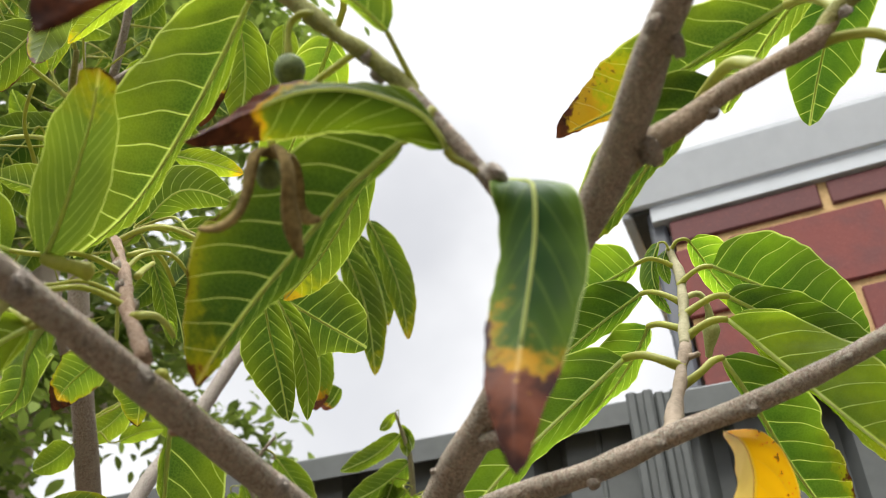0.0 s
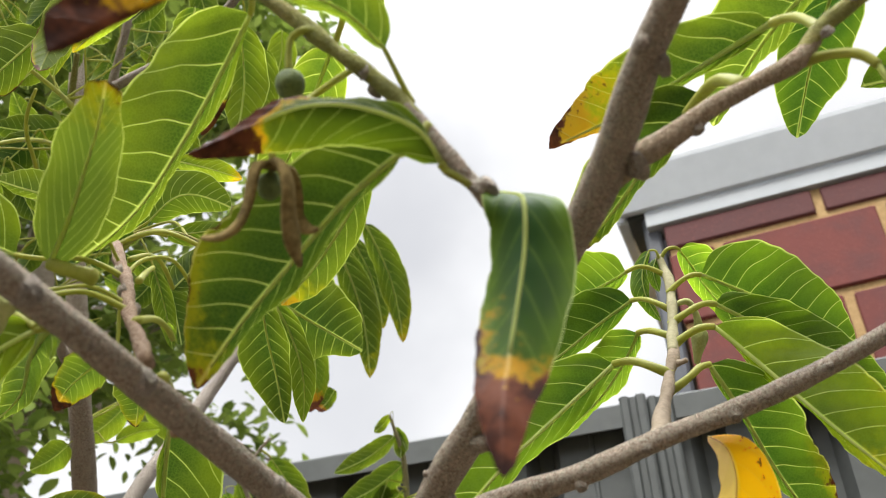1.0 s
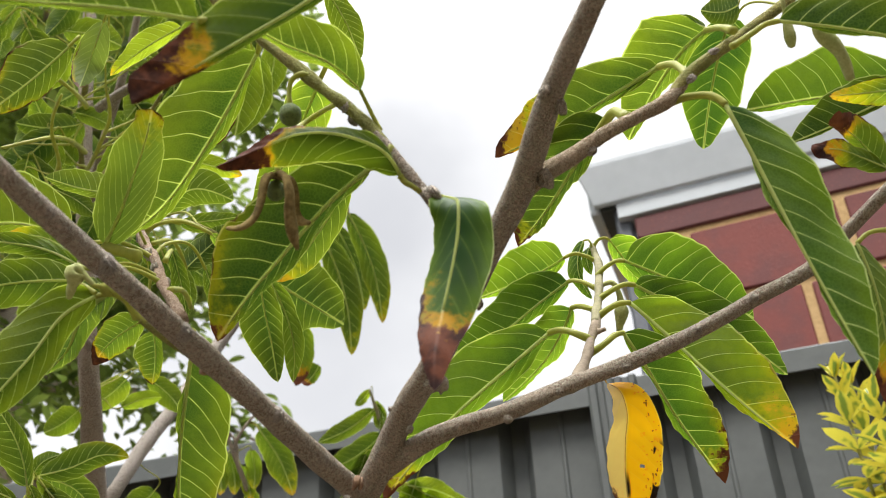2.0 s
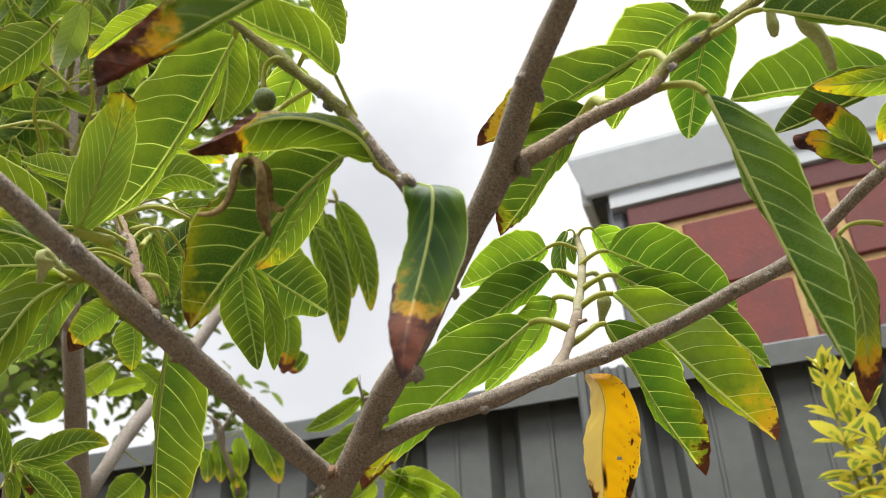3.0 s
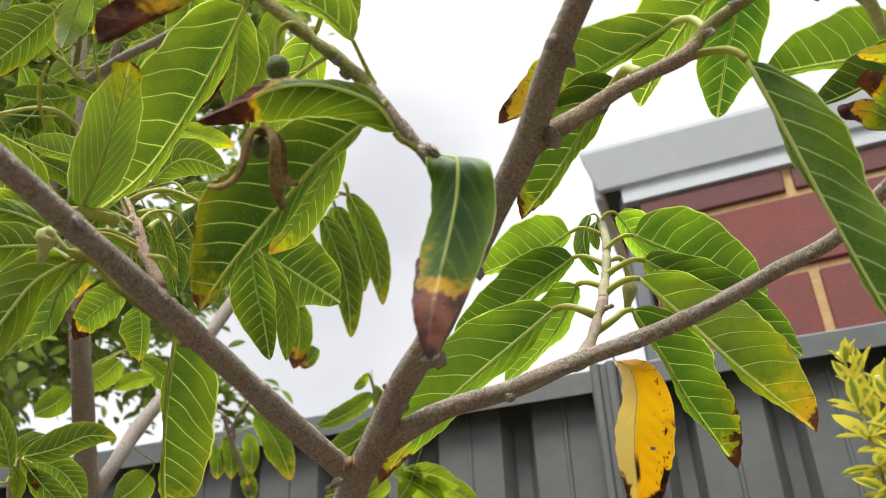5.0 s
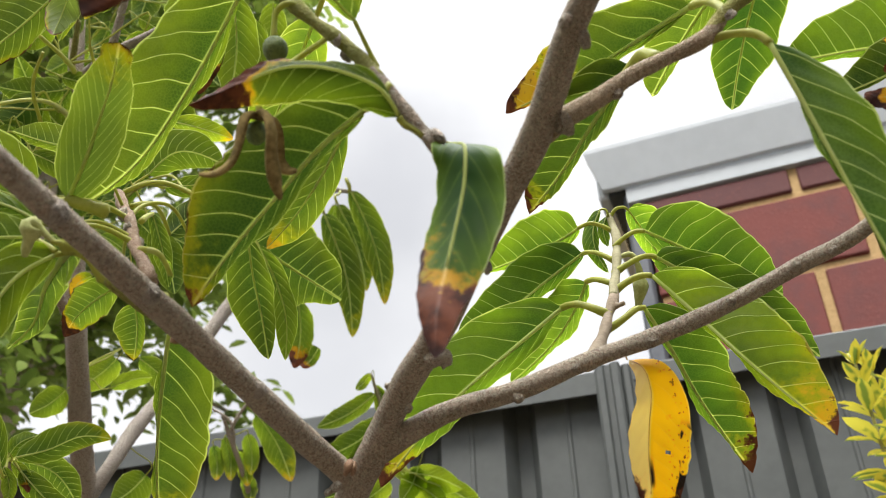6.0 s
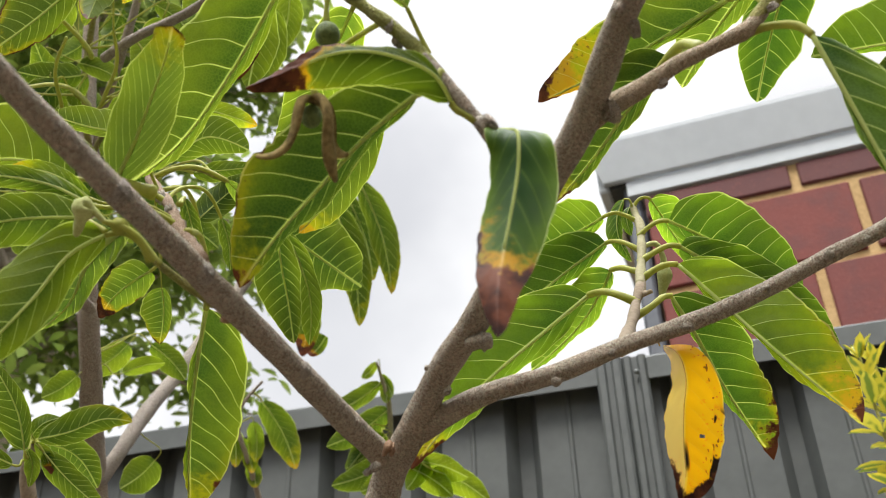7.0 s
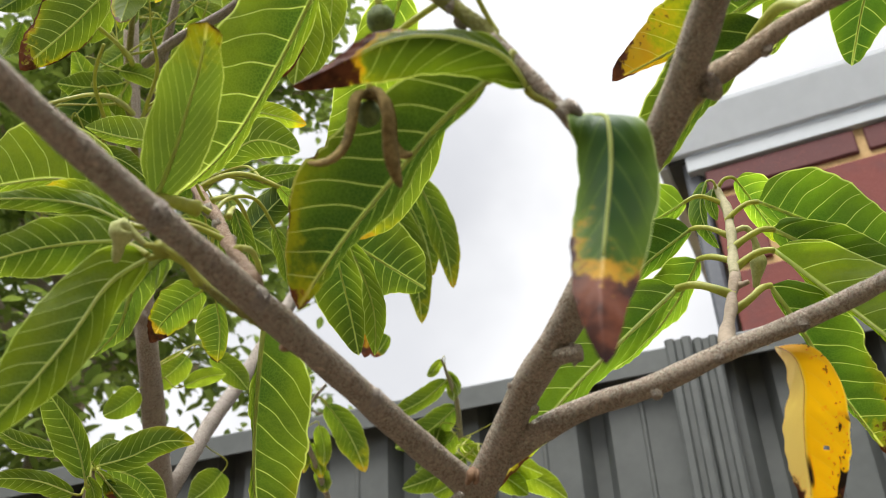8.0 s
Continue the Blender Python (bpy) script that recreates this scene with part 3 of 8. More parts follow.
# ---- unseen plain walls, added behind and beside the camera to block low sky light ----
def blocking_wall(name, low, high):
    verts, faces = block(low, high, 0.01)
    tagged(mesh_object(name, verts, faces, RENDER, smooth=False), "unseen added wall that blocks low sky light", "wall", kind="structure")


blocking_wall("unseen_wall_south", (-5.2, -2.8, 0.0), (4.6, -2.6, 2.6))
blocking_wall("unseen_wall_west", (-5.2, -2.597, 0.0), (-5.0, 2.8, 1.8))
blocking_wall("unseen_wall_east", (4.4, -2.597, 0.0), (4.6, 0.18, 1.8))

# ---- neighbour's house: wall of large bricks, steel eave ----
WALL_AT, WALL_TURN = (0.5314, 1.5925), -19.7
BRICK_L, BRICK_H, BED = 0.2795, 0.1535, 0.0165
WALL_LEFT, WALL_RIGHT, WALL_TOP = -0.0928, 2.6, 2.247


def house():
    """Local axes: x along the wall, y into the house, z up."""
    h = empty("neighbour_house", (*WALL_AT, 0.0), "neighbour's house of dark red brick with a white steel eave", "house")
    h.rotation_euler = (0, 0, radians(WALL_TURN))

    def piece(name, low, high, material, chamfer=0.0, label="", parent=h):
        verts, faces = block(low, high, chamfer)
        return mesh_object(name, verts, faces, material, parent, label, smooth=False)

    wall = piece("wall", (WALL_LEFT + 0.003, 0.006, 0.0), (WALL_RIGHT, 0.20, WALL_TOP), MORTAR, 0, "dark red brick wall with sandy mortar")
    piece("back_wall", (WALL_LEFT + 0.203, 3.8, 0.0), (WALL_RIGHT, 4.0, WALL_TOP), MORTAR, 0, "plain rear wall")
    piece("end_wall", (WALL_RIGHT + 0.003, 0.0, 0.0), (WALL_RIGHT + 0.2, 4.0, WALL_TOP), MORTAR, 0, "plain end wall")
    piece("side_wall", (WALL_LEFT + 0.003, 0.203, 0.0), (WALL_LEFT + 0.2, 4.0, WALL_TOP), MORTAR, 0, "plain side wall")
    # gutter with a leaning front along the wall's head, the trim below it, and the side eave
    piece("wall_trim", (-0.124, -0.0085, 2.2475), (WALL_RIGHT, 0.05, 2.2845), WHITE_STEEL, 0.0012, "white steel trim")
    prof = [(-0.014, 2.285), (-0.018, 2.288), (-0.040, 2.372), (-0.040, 2.382), (-0.032, 2.382), (0.0, 2.378), (0.0, 2.290), (-0.009, 2.290), (-0.009, 2.285)]
    verts = [(-0.168 - 0.28 * (z - 2.285), y, z) for y, z in prof] + [(WALL_RIGHT, y, z) for y, z in prof]
    k = len(prof)
    faces = [(i, (i + 1) % k, k + (i + 1) % k, k + i) for i in range(k)] + [tuple(range(k - 1, -1, -1)), tuple(range(k, 2 * k))]
    mesh_object("gutter", verts, faces, WHITE_STEEL, h, "white painted steel gutter", smooth=False)
    piece("side_eave", (-0.182, 0.002, 2.279), (-0.160, 4.0, 2.370), WHITE_STEEL, 0.004, "white painted steel side eave")
    piece("side_soffit", (-0.1595, 0.002, 2.282), (-0.1225, 4.0, 2.300), SHADED_SOFFIT, 0, "soffit lining coloured dark for the shade under the eave")
    verts, faces = [], []
    prof = [(0.45, 2.40), (2.4, 2.60), (2.4, 2.63), (0.45, 2.43)]
    for x in (-0.14, WALL_RIGHT):
        verts += [(x, -0.19 + y, z) for y, z in prof]
    faces = [(0, 1, 5, 4), (1, 2, 6, 5), (2, 3, 7, 6), (3, 0, 4, 7), (3, 2, 1, 0), (4, 5, 6, 7)]
    mesh_object("roof", verts, faces, FENCE, h, "dark grey sheet roof", smooth=False)
    # rainwater pipe at the corner
    pipe = piece("downpipe", (-0.134, 0.010, 0.0), (-0.100, 0.080, 2.299), PIPE, 0.006, "blue-grey steel downpipe")
    # bricks, one by one
    shapes = {}
    rng = random.Random(4)
    top = 2.182
    for course in range(-1, 9):
        z1 = top - course * 0.170 - BED / 2
        z0 = z1 - BRICK_H
        z1 = min(z1, WALL_TOP - 0.002) if course < 0 else z1
        start = -0.0928
        x = start
        first = True
        while x < WALL_RIGHT - 0.3:
            length = (0.0845 if course % 2 == 0 and first else BRICK_L)
            first = False
            key = (round(length, 4), round(z1 - z0, 4), rng.randrange(3))
            if key not in shapes:
                j = [rng.uniform(-0.0012, 0.0012) for _ in range(4)]
                verts, faces = block((j[0], -0.0015 + j[2], 0), (key[0] + j[1], 0.09, key[1] + j[3]), 0.003)
                me = bpy.data.meshes.new("brick")
                me.from_pydata(verts, [], faces)
                me.materials.append(BRICK)
                shapes[key] = me
            if x < 1.6 and z1 > 0.9:
                b = new("brick", shapes[key])
                b.parent = wall
                b.location = (x, rng.uniform(-0.001, 0.0005), z0)
            x += length + BED
    return h


house()

# ---- sheet-steel boundary fence ----
FENCE_AT, FENCE_TURN, FENCE_TOP = (0.270, 1.402), -15.5, 1.690


def fence():
    f = empty("boundary_fence", (*FENCE_AT, 0.0), "dark grey ribbed sheet-steel boundary fence", "fence", kind="structure")
    f.rotation_euler = (0, 0, radians(FENCE_TURN))
    bay = 2.379

    def piece(name, low, high, chamfer=0.003, label=""):
        verts, faces = block(low, high, chamfer)
        return mesh_object(name, verts, faces, FENCE, f, label, smooth=False)

    def sheet(x0, x1):
        """One ribbed sheet: broad pans, a creased line in each, and valleys with sloped sides."""
        prof, x = [(x0, 0.0)], x0 + 0.034
        while x < x1 - 0.08:
            prof += [(x, 0.0), (x + 0.016, 0.030), (x + 0.038, 0.030), (x + 0.052, 0.0)]
            if x < x1 - 0.17:
                prof += [(x + 0.098, 0.0), (x + 0.100, -0.003), (x + 0.104, -0.003), (x + 0.106, 0.0)]
            x += 0.1525
        prof.append((x1, 0.0))
        verts = [(a, b - 0.002, z) for z in (0.06, 1.720) for a, b in prof] + [(a, b - 0.0008, z) for z in (0.06, 1.720) for a, b in prof]
        k = len(prof)
        faces = [(i, i + 1, k + i + 1, k + i) for i in range(k - 1)] + [(2 * k + i + 1, 2 * k + i, 3 * k + i, 3 * k + i + 1) for i in range(k - 1)]
        return mesh_object("sheet", verts, faces, FENCE, f, smooth=False)

    def channel(x0, x1, y0, top):
        """One half of a post: a channel with a groove pressed into its face."""
        m = (x0 + x1) / 2
        prof = [(x0, y0 + 0.004), (x0 + 0.004, y0), (m - 0.007, y0), (m - 0.004, y0 + 0.006), (m + 0.004, y0 + 0.006), (m + 0.007, y0), (x1 - 0.004, y0), (x1, y0 + 0.004), (x1, 0.066), (x0, 0.066)]
        verts = [(a, b, z) for z in (0.0, top) for a, b in prof]
        k = len(prof)
        faces = [(i, (i + 1) % k, k + (i + 1) % k, k + i) for i in range(k)] + [tuple(range(k, 2 * k))]
        return mesh_object("post", verts, faces, FENCE, f, smooth=False)

    def rail(x0, x1):
        """A channel, open below, that hides the sheets' upper edge."""
        prof = [(-0.034, 0.0), (-0.034, 0.036), (-0.030, 0.040), (0.060, 0.040), (0.064, 0.036), (0.064, 0.0), (0.0615, 0.0), (0.0615, 0.036), (-0.0315, 0.036), (-0.0315, 0.0)]
        verts = [(x, y, FENCE_TOP - 0.001 + z) for x in (x0, x1) for y, z in prof]
        k = len(prof)
        faces = [(i, k + i, k + (i + 1) % k, (i + 1) % k) for i in range(k)]
        return mesh_object("top_rail", verts, faces, FENCE, f, smooth=False)

    for b in range(-3, 2):
        o = b * bay
        sheet(o + 0.05, o + bay + 0.02)
        rail(o + 0.0718, o + bay - 0.002)
        piece("bottom_rail", (o + 0.0718, -0.022, 0.03), (o + bay - 0.002, 0.045, 0.09))
        channel(o - 0.006, o + 0.0335, -0.038, FENCE_TOP + 0.046)
        channel(o + 0.0345, o + 0.0715, -0.033, FENCE_TOP + 0.042)
        for z in (FENCE_TOP + 0.012, 0.075):
            verts, faces = blob((o + 0.055, -0.035, z), ((0.0045, 0, 0), (0, 0.003, 0), (0, 0, 0.0045)), 6, 8)
            mesh_object("screw", verts, faces, FENCE, f)
    return f


fence()


# ---- trees ----
custard_apple = empty("custard_apple_tree", (-0.0104, 0.3351, 0.0), "young custard apple tree with large veined leaves, some browning", "tree")
limb(custard_apple, "trunk", [(-0.0084, 0.3451, -0.05, 0.016), (-0.0144, 0.3301, 0.5, 0.0135), (-0.0234, 0.3177, 1.0965, 0.0065), (-0.0213, 0.3144, 1.1026, 0.0056)], BARK)
main_limb = limb(custard_apple, 'limb', [(-0.0242, 0.3202, 1.0930, 0.0059), (-0.0212, 0.3135, 1.1022, 0.0059), (-0.0119, 0.2976, 1.1138, 0.0055), (-0.0013, 0.2771, 1.1265, 0.0052), (0.0097, 0.2570, 1.1336, 0.0050), (0.0223, 0.2321, 1.1456, 0.0047), (0.0340, 0.2097, 1.1575, 0.0046), (0.0414, 0.1947, 1.1644, 0.0048), (0.0456, 0.1812, 1.1693, 0.0047), (0.0509, 0.1604, 1.1759, 0.0043), (0.0569, 0.1445, 1.1807, 0.0039), (0.0652, 0.1228, 1.1867, 0.0034), (0.0738, 0.1058, 1.1963, 0.0028)], BARK)
left_limb = limb(custard_apple, 'limb', [(-0.0198, 0.3107, 1.1061, 0.0044), (-0.0241, 0.3038, 1.1090, 0.0046), (-0.0330, 0.2858, 1.1111, 0.0045), (-0.0466, 0.2569, 1.1147, 0.0043), (-0.0602, 0.2281, 1.1186, 0.0041), (-0.0717, 0.2042, 1.1212, 0.0040), (-0.0797, 0.1871, 1.1234, 0.0038), (-0.0872, 0.1716, 1.1250, 0.0036), (-0.0942, 0.1569, 1.1269, 0.0035), (-0.0997, 0.1453, 1.1283, 0.0034), (-0.1098, 0.1236, 1.1314, 0.0033), (-0.1202, 0.1016, 1.1342, 0.0030)], BARK)
right_limb = limb(custard_apple, 'limb', [(-0.0111, 0.3023, 1.1141, 0.0042), (-0.0020, 0.2912, 1.1155, 0.0043), (0.0131, 0.2826, 1.1199, 0.0038), (0.0383, 0.2753, 1.1240, 0.0035), (0.0640, 0.2719, 1.1330, 0.0032), (0.0855, 0.2692, 1.1393, 0.0032), (0.1133, 0.2620, 1.1483, 0.0030), (0.1348, 0.2524, 1.1557, 0.0029), (0.1553, 0.2411, 1.1620, 0.0027), (0.1664, 0.2308, 1.1692, 0.0026), (0.1789, 0.2196, 1.1775, 0.0026), (0.1919, 0.2090, 1.1849, 0.0025), (0.2091, 0.1885, 1.1957, 0.0019)], BARK)
upper_branch = limb(custard_apple, 'branch', [(0.0444, 0.1952, 1.1671, 0.0035), (0.0498, 0.1901, 1.1688, 0.0036), (0.0604, 0.1881, 1.1746, 0.0030), (0.0723, 0.1858, 1.1825, 0.0026), (0.0865, 0.1848, 1.1902, 0.0025), (0.0967, 0.1833, 1.1954, 0.0027), (0.1024, 0.1823, 1.2017, 0.0022)], TAN_BARK)
limb(custard_apple, 'branch', [(0.0978, 0.1830, 1.1966, 0.0022), (0.1046, 0.1813, 1.2047, 0.0024), (0.1144, 0.1794, 1.2121, 0.0022), (0.1256, 0.1782, 1.2203, 0.0021), (0.1458, 0.1747, 1.2347, 0.0019), (0.1684, 0.1685, 1.2511, 0.0015)], GREEN_BARK)
limb(custard_apple, 'twig', [(0.0245, 0.2265, 1.1464, 0.0016), (0.0222, 0.2155, 1.1481, 0.0020), (0.0194, 0.1970, 1.1482, 0.0021), (0.0153, 0.1835, 1.1485, 0.0022), (0.0125, 0.1787, 1.1501, 0.0024), (0.0086, 0.1768, 1.1546, 0.0019), (0.0044, 0.1754, 1.1602, 0.0019), (-0.0006, 0.1740, 1.1676, 0.0019), (-0.0055, 0.1728, 1.1746, 0.0020)], BARK, rough=0.1)
top_twig = limb(custard_apple, 'twig', [(-0.0028, 0.1733, 1.1711, 0.0017), (-0.0055, 0.1728, 1.1746, 0.0021), (-0.0109, 0.1717, 1.1814, 0.0020), (-0.0167, 0.1710, 1.1878, 0.0023), (-0.0229, 0.1706, 1.1938, 0.0019), (-0.0275, 0.1697, 1.1986, 0.0024), (-0.0333, 0.1691, 1.2048, 0.0021), (-0.0401, 0.1684, 1.2113, 0.0019), (-0.0470, 0.1672, 1.2184, 0.0019), (-0.0656, 0.1649, 1.2396, 0.0016)], GREEN_BARK, rough=0.1)
spur = limb(custard_apple, 'spur', [(-0.0731, 0.2145, 1.1326, 0.0021), (-0.0815, 0.2297, 1.1495, 0.0020), (-0.0885, 0.2420, 1.1636, 0.0020), (-0.0959, 0.2573, 1.1803, 0.0022), (-0.1018, 0.2714, 1.1952, 0.0020), (-0.1082, 0.2854, 1.2103, 0.0023), (-0.1174, 0.3034, 1.2285, 0.0021), (-0.1258, 0.3212, 1.2469, 0.0025), (-0.1362, 0.3421, 1.2697, 0.0021)], SPUR, rough=0.16)
limb(custard_apple, 'twig', [(-0.0729, 0.2344, 1.1289, 0.0013), (-0.0787, 0.2301, 1.1318, 0.0014), (-0.0854, 0.2262, 1.1356, 0.0013), (-0.0901, 0.2231, 1.1385, 0.0013)], GREEN_BARK)
limb(custard_apple, 'twig', [(-0.0884, 0.2239, 1.1374, 0.0011), (-0.0921, 0.2216, 1.1407, 0.0015), (-0.0946, 0.2183, 1.1436, 0.0012), (-0.0989, 0.2164, 1.1465, 0.0011), (-0.1057, 0.2153, 1.1483, 0.0009)], STALK)
shoot = limb(custard_apple, 'shoot', [(0.0638, 0.2868, 1.1385, 0.0019), (0.0704, 0.3046, 1.1512, 0.0032), (0.0752, 0.3194, 1.1643, 0.0032), (0.0790, 0.3271, 1.1738, 0.0022), (0.0816, 0.3303, 1.1803, 0.0025), (0.0850, 0.3358, 1.1911, 0.0020), (0.0875, 0.3379, 1.1972, 0.0024), (0.0905, 0.3452, 1.2083, 0.0019)], SHOOT, rough=0.07)
limb(custard_apple, 'shoot', [(0.0886, 0.3399, 1.2019, 0.0019), (0.0917, 0.3477, 1.2140, 0.0023), (0.0940, 0.3531, 1.2221, 0.0020), (0.0970, 0.3588, 1.2353, 0.0023), (0.0985, 0.3630, 1.2433, 0.0019), (0.0998, 0.3658, 1.2505, 0.0023), (0.1005, 0.3741, 1.2667, 0.0019), (0.0999, 0.3749, 1.2729, 0.0015)], GREEN_SHOOT, rough=0.07)
limb(custard_apple, 'stub', [(0.0879, 0.3378, 1.1955, 0.0015), (0.0899, 0.3347, 1.1942, 0.0011), (0.0916, 0.3334, 1.1942, 0.0010)], SHOOT, rough=0.1)
limb(custard_apple, 'stub', [(0.0092, 0.2596, 1.1282, 0.0030), (0.0120, 0.2559, 1.1264, 0.0026), (0.0146, 0.2539, 1.1257, 0.0024)], BARK, rough=0.1)
limb(custard_apple, 'torn_bark', [(-0.0217, 0.2948, 1.1043, 0.0008), (-0.0204, 0.2910, 1.1045, 0.0013), (-0.0196, 0.2912, 1.1075, 0.0008)], TORN, rough=0.35)
limb(custard_apple, 'torn_bark', [(-0.0196, 0.2951, 1.1038, 0.0006), (-0.0186, 0.2920, 1.1047, 0.0010), (-0.0185, 0.2936, 1.1076, 0.0006)], TORN, rough=0.35)
limb(custard_apple, 'stub', [(-0.0237, 0.2970, 1.1013, 0.0016), (-0.0266, 0.2973, 1.0993, 0.0014), (-0.0286, 0.2971, 1.0979, 0.0008)], SCAR, rough=0.2)
limb(custard_apple, 'twig', [(-0.1357, 0.3427, 1.2688, 0.0016), (-0.1229, 0.3471, 1.2793, 0.0013), (-0.1048, 0.3623, 1.2832, 0.0012), (-0.0908, 0.3763, 1.2802, 0.0011), (-0.0800, 0.3873, 1.2730, 0.0011)], GREEN_BARK)
scar(main_limb, (0.0014, 0.2757, 1.1182), (0.9212, -0.0452, -0.4892), 0.00132)
scar(main_limb, (0.0280, 0.2278, 1.1430), (0.9429, -0.4433, 0.0667), 0.00185)
scar(main_limb, (0.0481, 0.1547, 1.1740), (-0.8587, -0.6160, 0.2076), 0.00191)
scar(main_limb, (0.0553, 0.1605, 1.1722), (0.9850, -0.2640, -0.0137), 0.00207)
scar(main_limb, (-0.0066, 0.2711, 1.1251), (-0.9373, -0.5241, 0.0821), 0.00082)
scar(main_limb, (0.0144, 0.2550, 1.1261), (0.9642, -0.4762, -0.0601), 0.00239)
scar(left_limb, (-0.0848, 0.1696, 1.1231), (0.728, -0.417, -0.544), 0.00240, PALE_BARK)
scar(left_limb, (-0.0682, 0.2029, 1.1198), (0.832, -0.438, -0.340), 0.00240, PALE_BARK)
scar(left_limb, (-0.0770, 0.1876, 1.1201), (0.482, -0.330, -0.812), 0.00100)
scar(left_limb, (-0.0305, 0.2809, 1.1104), (0.864, -0.438, -0.247), 0.00130)
scar(left_limb, (-0.0953, 0.1474, 1.1263), (0.780, -0.425, -0.459), 0.00140)
limb(custard_apple, 'stub', [(-0.0623, 0.2237, 1.1207, 0.0022), (-0.0646, 0.2246, 1.1196, 0.0021), (-0.0666, 0.2254, 1.1185, 0.0019), (-0.0679, 0.2258, 1.1179, 0.0012)], TORN, rough=0.2)
scar(left_limb, (-0.0447, 0.2511, 1.1144), (0.876, -0.440, -0.196), 0.00220, PALE_BARK)
scar(right_limb, (0.0376, 0.2707, 1.1177), (-0.2369, -0.5653, -1.6076), 0.00131)
scar(right_limb, (0.0836, 0.2639, 1.1339), (-0.2369, -0.5653, -1.6076), 0.00149)
scar(right_limb, (0.1114, 0.2567, 1.1446), (0.4262, -1.1226, -1.8863), 0.00133)
scar(right_limb, (0.1324, 0.2472, 1.1519), (0.4262, -1.1226, -1.8863), 0.00132)
scar(right_limb, (0.1448, 0.2433, 1.1552), (0.4262, -1.1226, -1.8863), 0.00115)
scar(right_limb, (0.0581, 0.2690, 1.1278), (0.4262, -1.1226, -1.8863), 0.00099)
scar(upper_branch, (0.0490, 0.1857, 1.1630), (-0.8950, -0.1967, -0.7213), 0.00246)
scar(upper_branch, (0.0675, 0.1873, 1.1755), (0.3005, 0.1402, -1.0677), 0.00149)
scar(upper_branch, (0.1044, 0.1795, 1.2020), (-0.6272, -0.7709, 0.4150), 0.00153)
scar(upper_branch, (0.1143, 0.1767, 1.2125), (-0.3212, -0.8721, 0.5444), 0.00139)
scar(top_twig, (0.0129, 0.1751, 1.1508), (0.77, -0.78, 0.2), 0.00240)
scar(top_twig, (-0.0157, 0.1701, 1.1856), (-0.76, -0.86, 0.2), 0.00160)
scar(top_twig, (-0.0132, 0.1741, 1.1816), (-0.54, 0.1, -0.97), 0.00160)
scar(top_twig, (0.0069, 0.1758, 1.1560), (-0.8, -0.5, 0.1), 0.00120)
scar(spur, (-0.1120, 0.2843, 1.2120), (-0.9900, -0.5074, -0.1111), 0.00209)
scar(spur, (-0.0920, 0.2545, 1.1755), (0.9877, -0.4069, -0.3299), 0.00171)
scar(spur, (-0.1015, 0.2635, 1.1891), (-1.0107, -0.4063, -0.2516), 0.00177)
scar(spur, (-0.1355, 0.3403, 1.2636), (-0.9900, -0.5074, -0.1111), 0.00200)
leaf(custard_apple, [(-0.1446, 0.2663, 1.3416), (-0.1476, 0.2710, 1.3352), (-0.1523, 0.2780, 1.3255), (-0.1542, 0.2779, 1.3085)], (0.0065, 0.0029, -0.0008), (-0.0080, 0.0001, 0.0037), stalk=[(-0.1209, 0.2388, 1.3275), (-0.1303, 0.2469, 1.3338), (-0.1387, 0.2562, 1.3383), (-0.1446, 0.2663, 1.3416)], tone=0.55, dull=1.0, edge=1.0, side=-1, burn=0.04, vein=0.5, stout=1.0)
leaf(custard_apple, [(0.1124, 0.3602, 1.2513), (0.1344, 0.3734, 1.2493), (0.1617, 0.3845, 1.2415), (0.1844, 0.3951, 1.2345)], (0.0122, -0.0078, 0.0203), (-0.0021, 0.0062, -0.0031), stalk=[(0.0976, 0.3634, 1.2447), (0.1032, 0.3606, 1.2488), (0.1087, 0.3602, 1.2514), (0.1124, 0.3602, 1.2513)], tone=0.42, fat=0.8, cool=0.3)
leaf(custard_apple, [(0.1142, 0.3563, 1.2335), (0.1328, 0.3667, 1.2290), (0.1666, 0.3819, 1.2172), (0.1944, 0.3952, 1.1995)], (0.0092, -0.0037, 0.0121), (-0.0035, 0.0080, -0.0037), stalk=[(0.0933, 0.3543, 1.2232), (0.1012, 0.3522, 1.2278), (0.1086, 0.3527, 1.2316), (0.1142, 0.3563, 1.2335)], tone=0.4, fat=0.85, cool=0.3)
leaf(custard_apple, [(0.1072, 0.3413, 1.2131), (0.1202, 0.3402, 1.1955), (0.1416, 0.3299, 1.1566), (0.1643, 0.3282, 1.1277)], (0.0169, -0.0073, 0.0153), (-0.0008, 0.0033, -0.0001), stalk=[(0.0896, 0.3461, 1.2070), (0.0962, 0.3430, 1.2111), (0.1027, 0.3413, 1.2132), (0.1072, 0.3413, 1.2131)], tone=0.95, yellow=0.27, burn=0.05, edge=0.62, fat=0.95, blunt=0.3, taper=0.1, cool=0.15, lean=0.0, side=1)
leaf(custard_apple, [(0.1002, 0.3358, 1.1932), (0.1090, 0.3438, 1.1813), (0.1252, 0.3670, 1.1649), (0.1516, 0.3995, 1.1436)], (0.0183, -0.0030, 0.0103), (-0.0012, 0.0028, 0.0002), stalk=[(0.0828, 0.3320, 1.1806), (0.0898, 0.3309, 1.1849), (0.0959, 0.3326, 1.1905), (0.1002, 0.3358, 1.1932)], tone=0.45, yellow=0.12, burn=0.14, edge=0.68, fat=0.85, cool=0.3, lean=0.05, side=1, shade_tone=0.2)
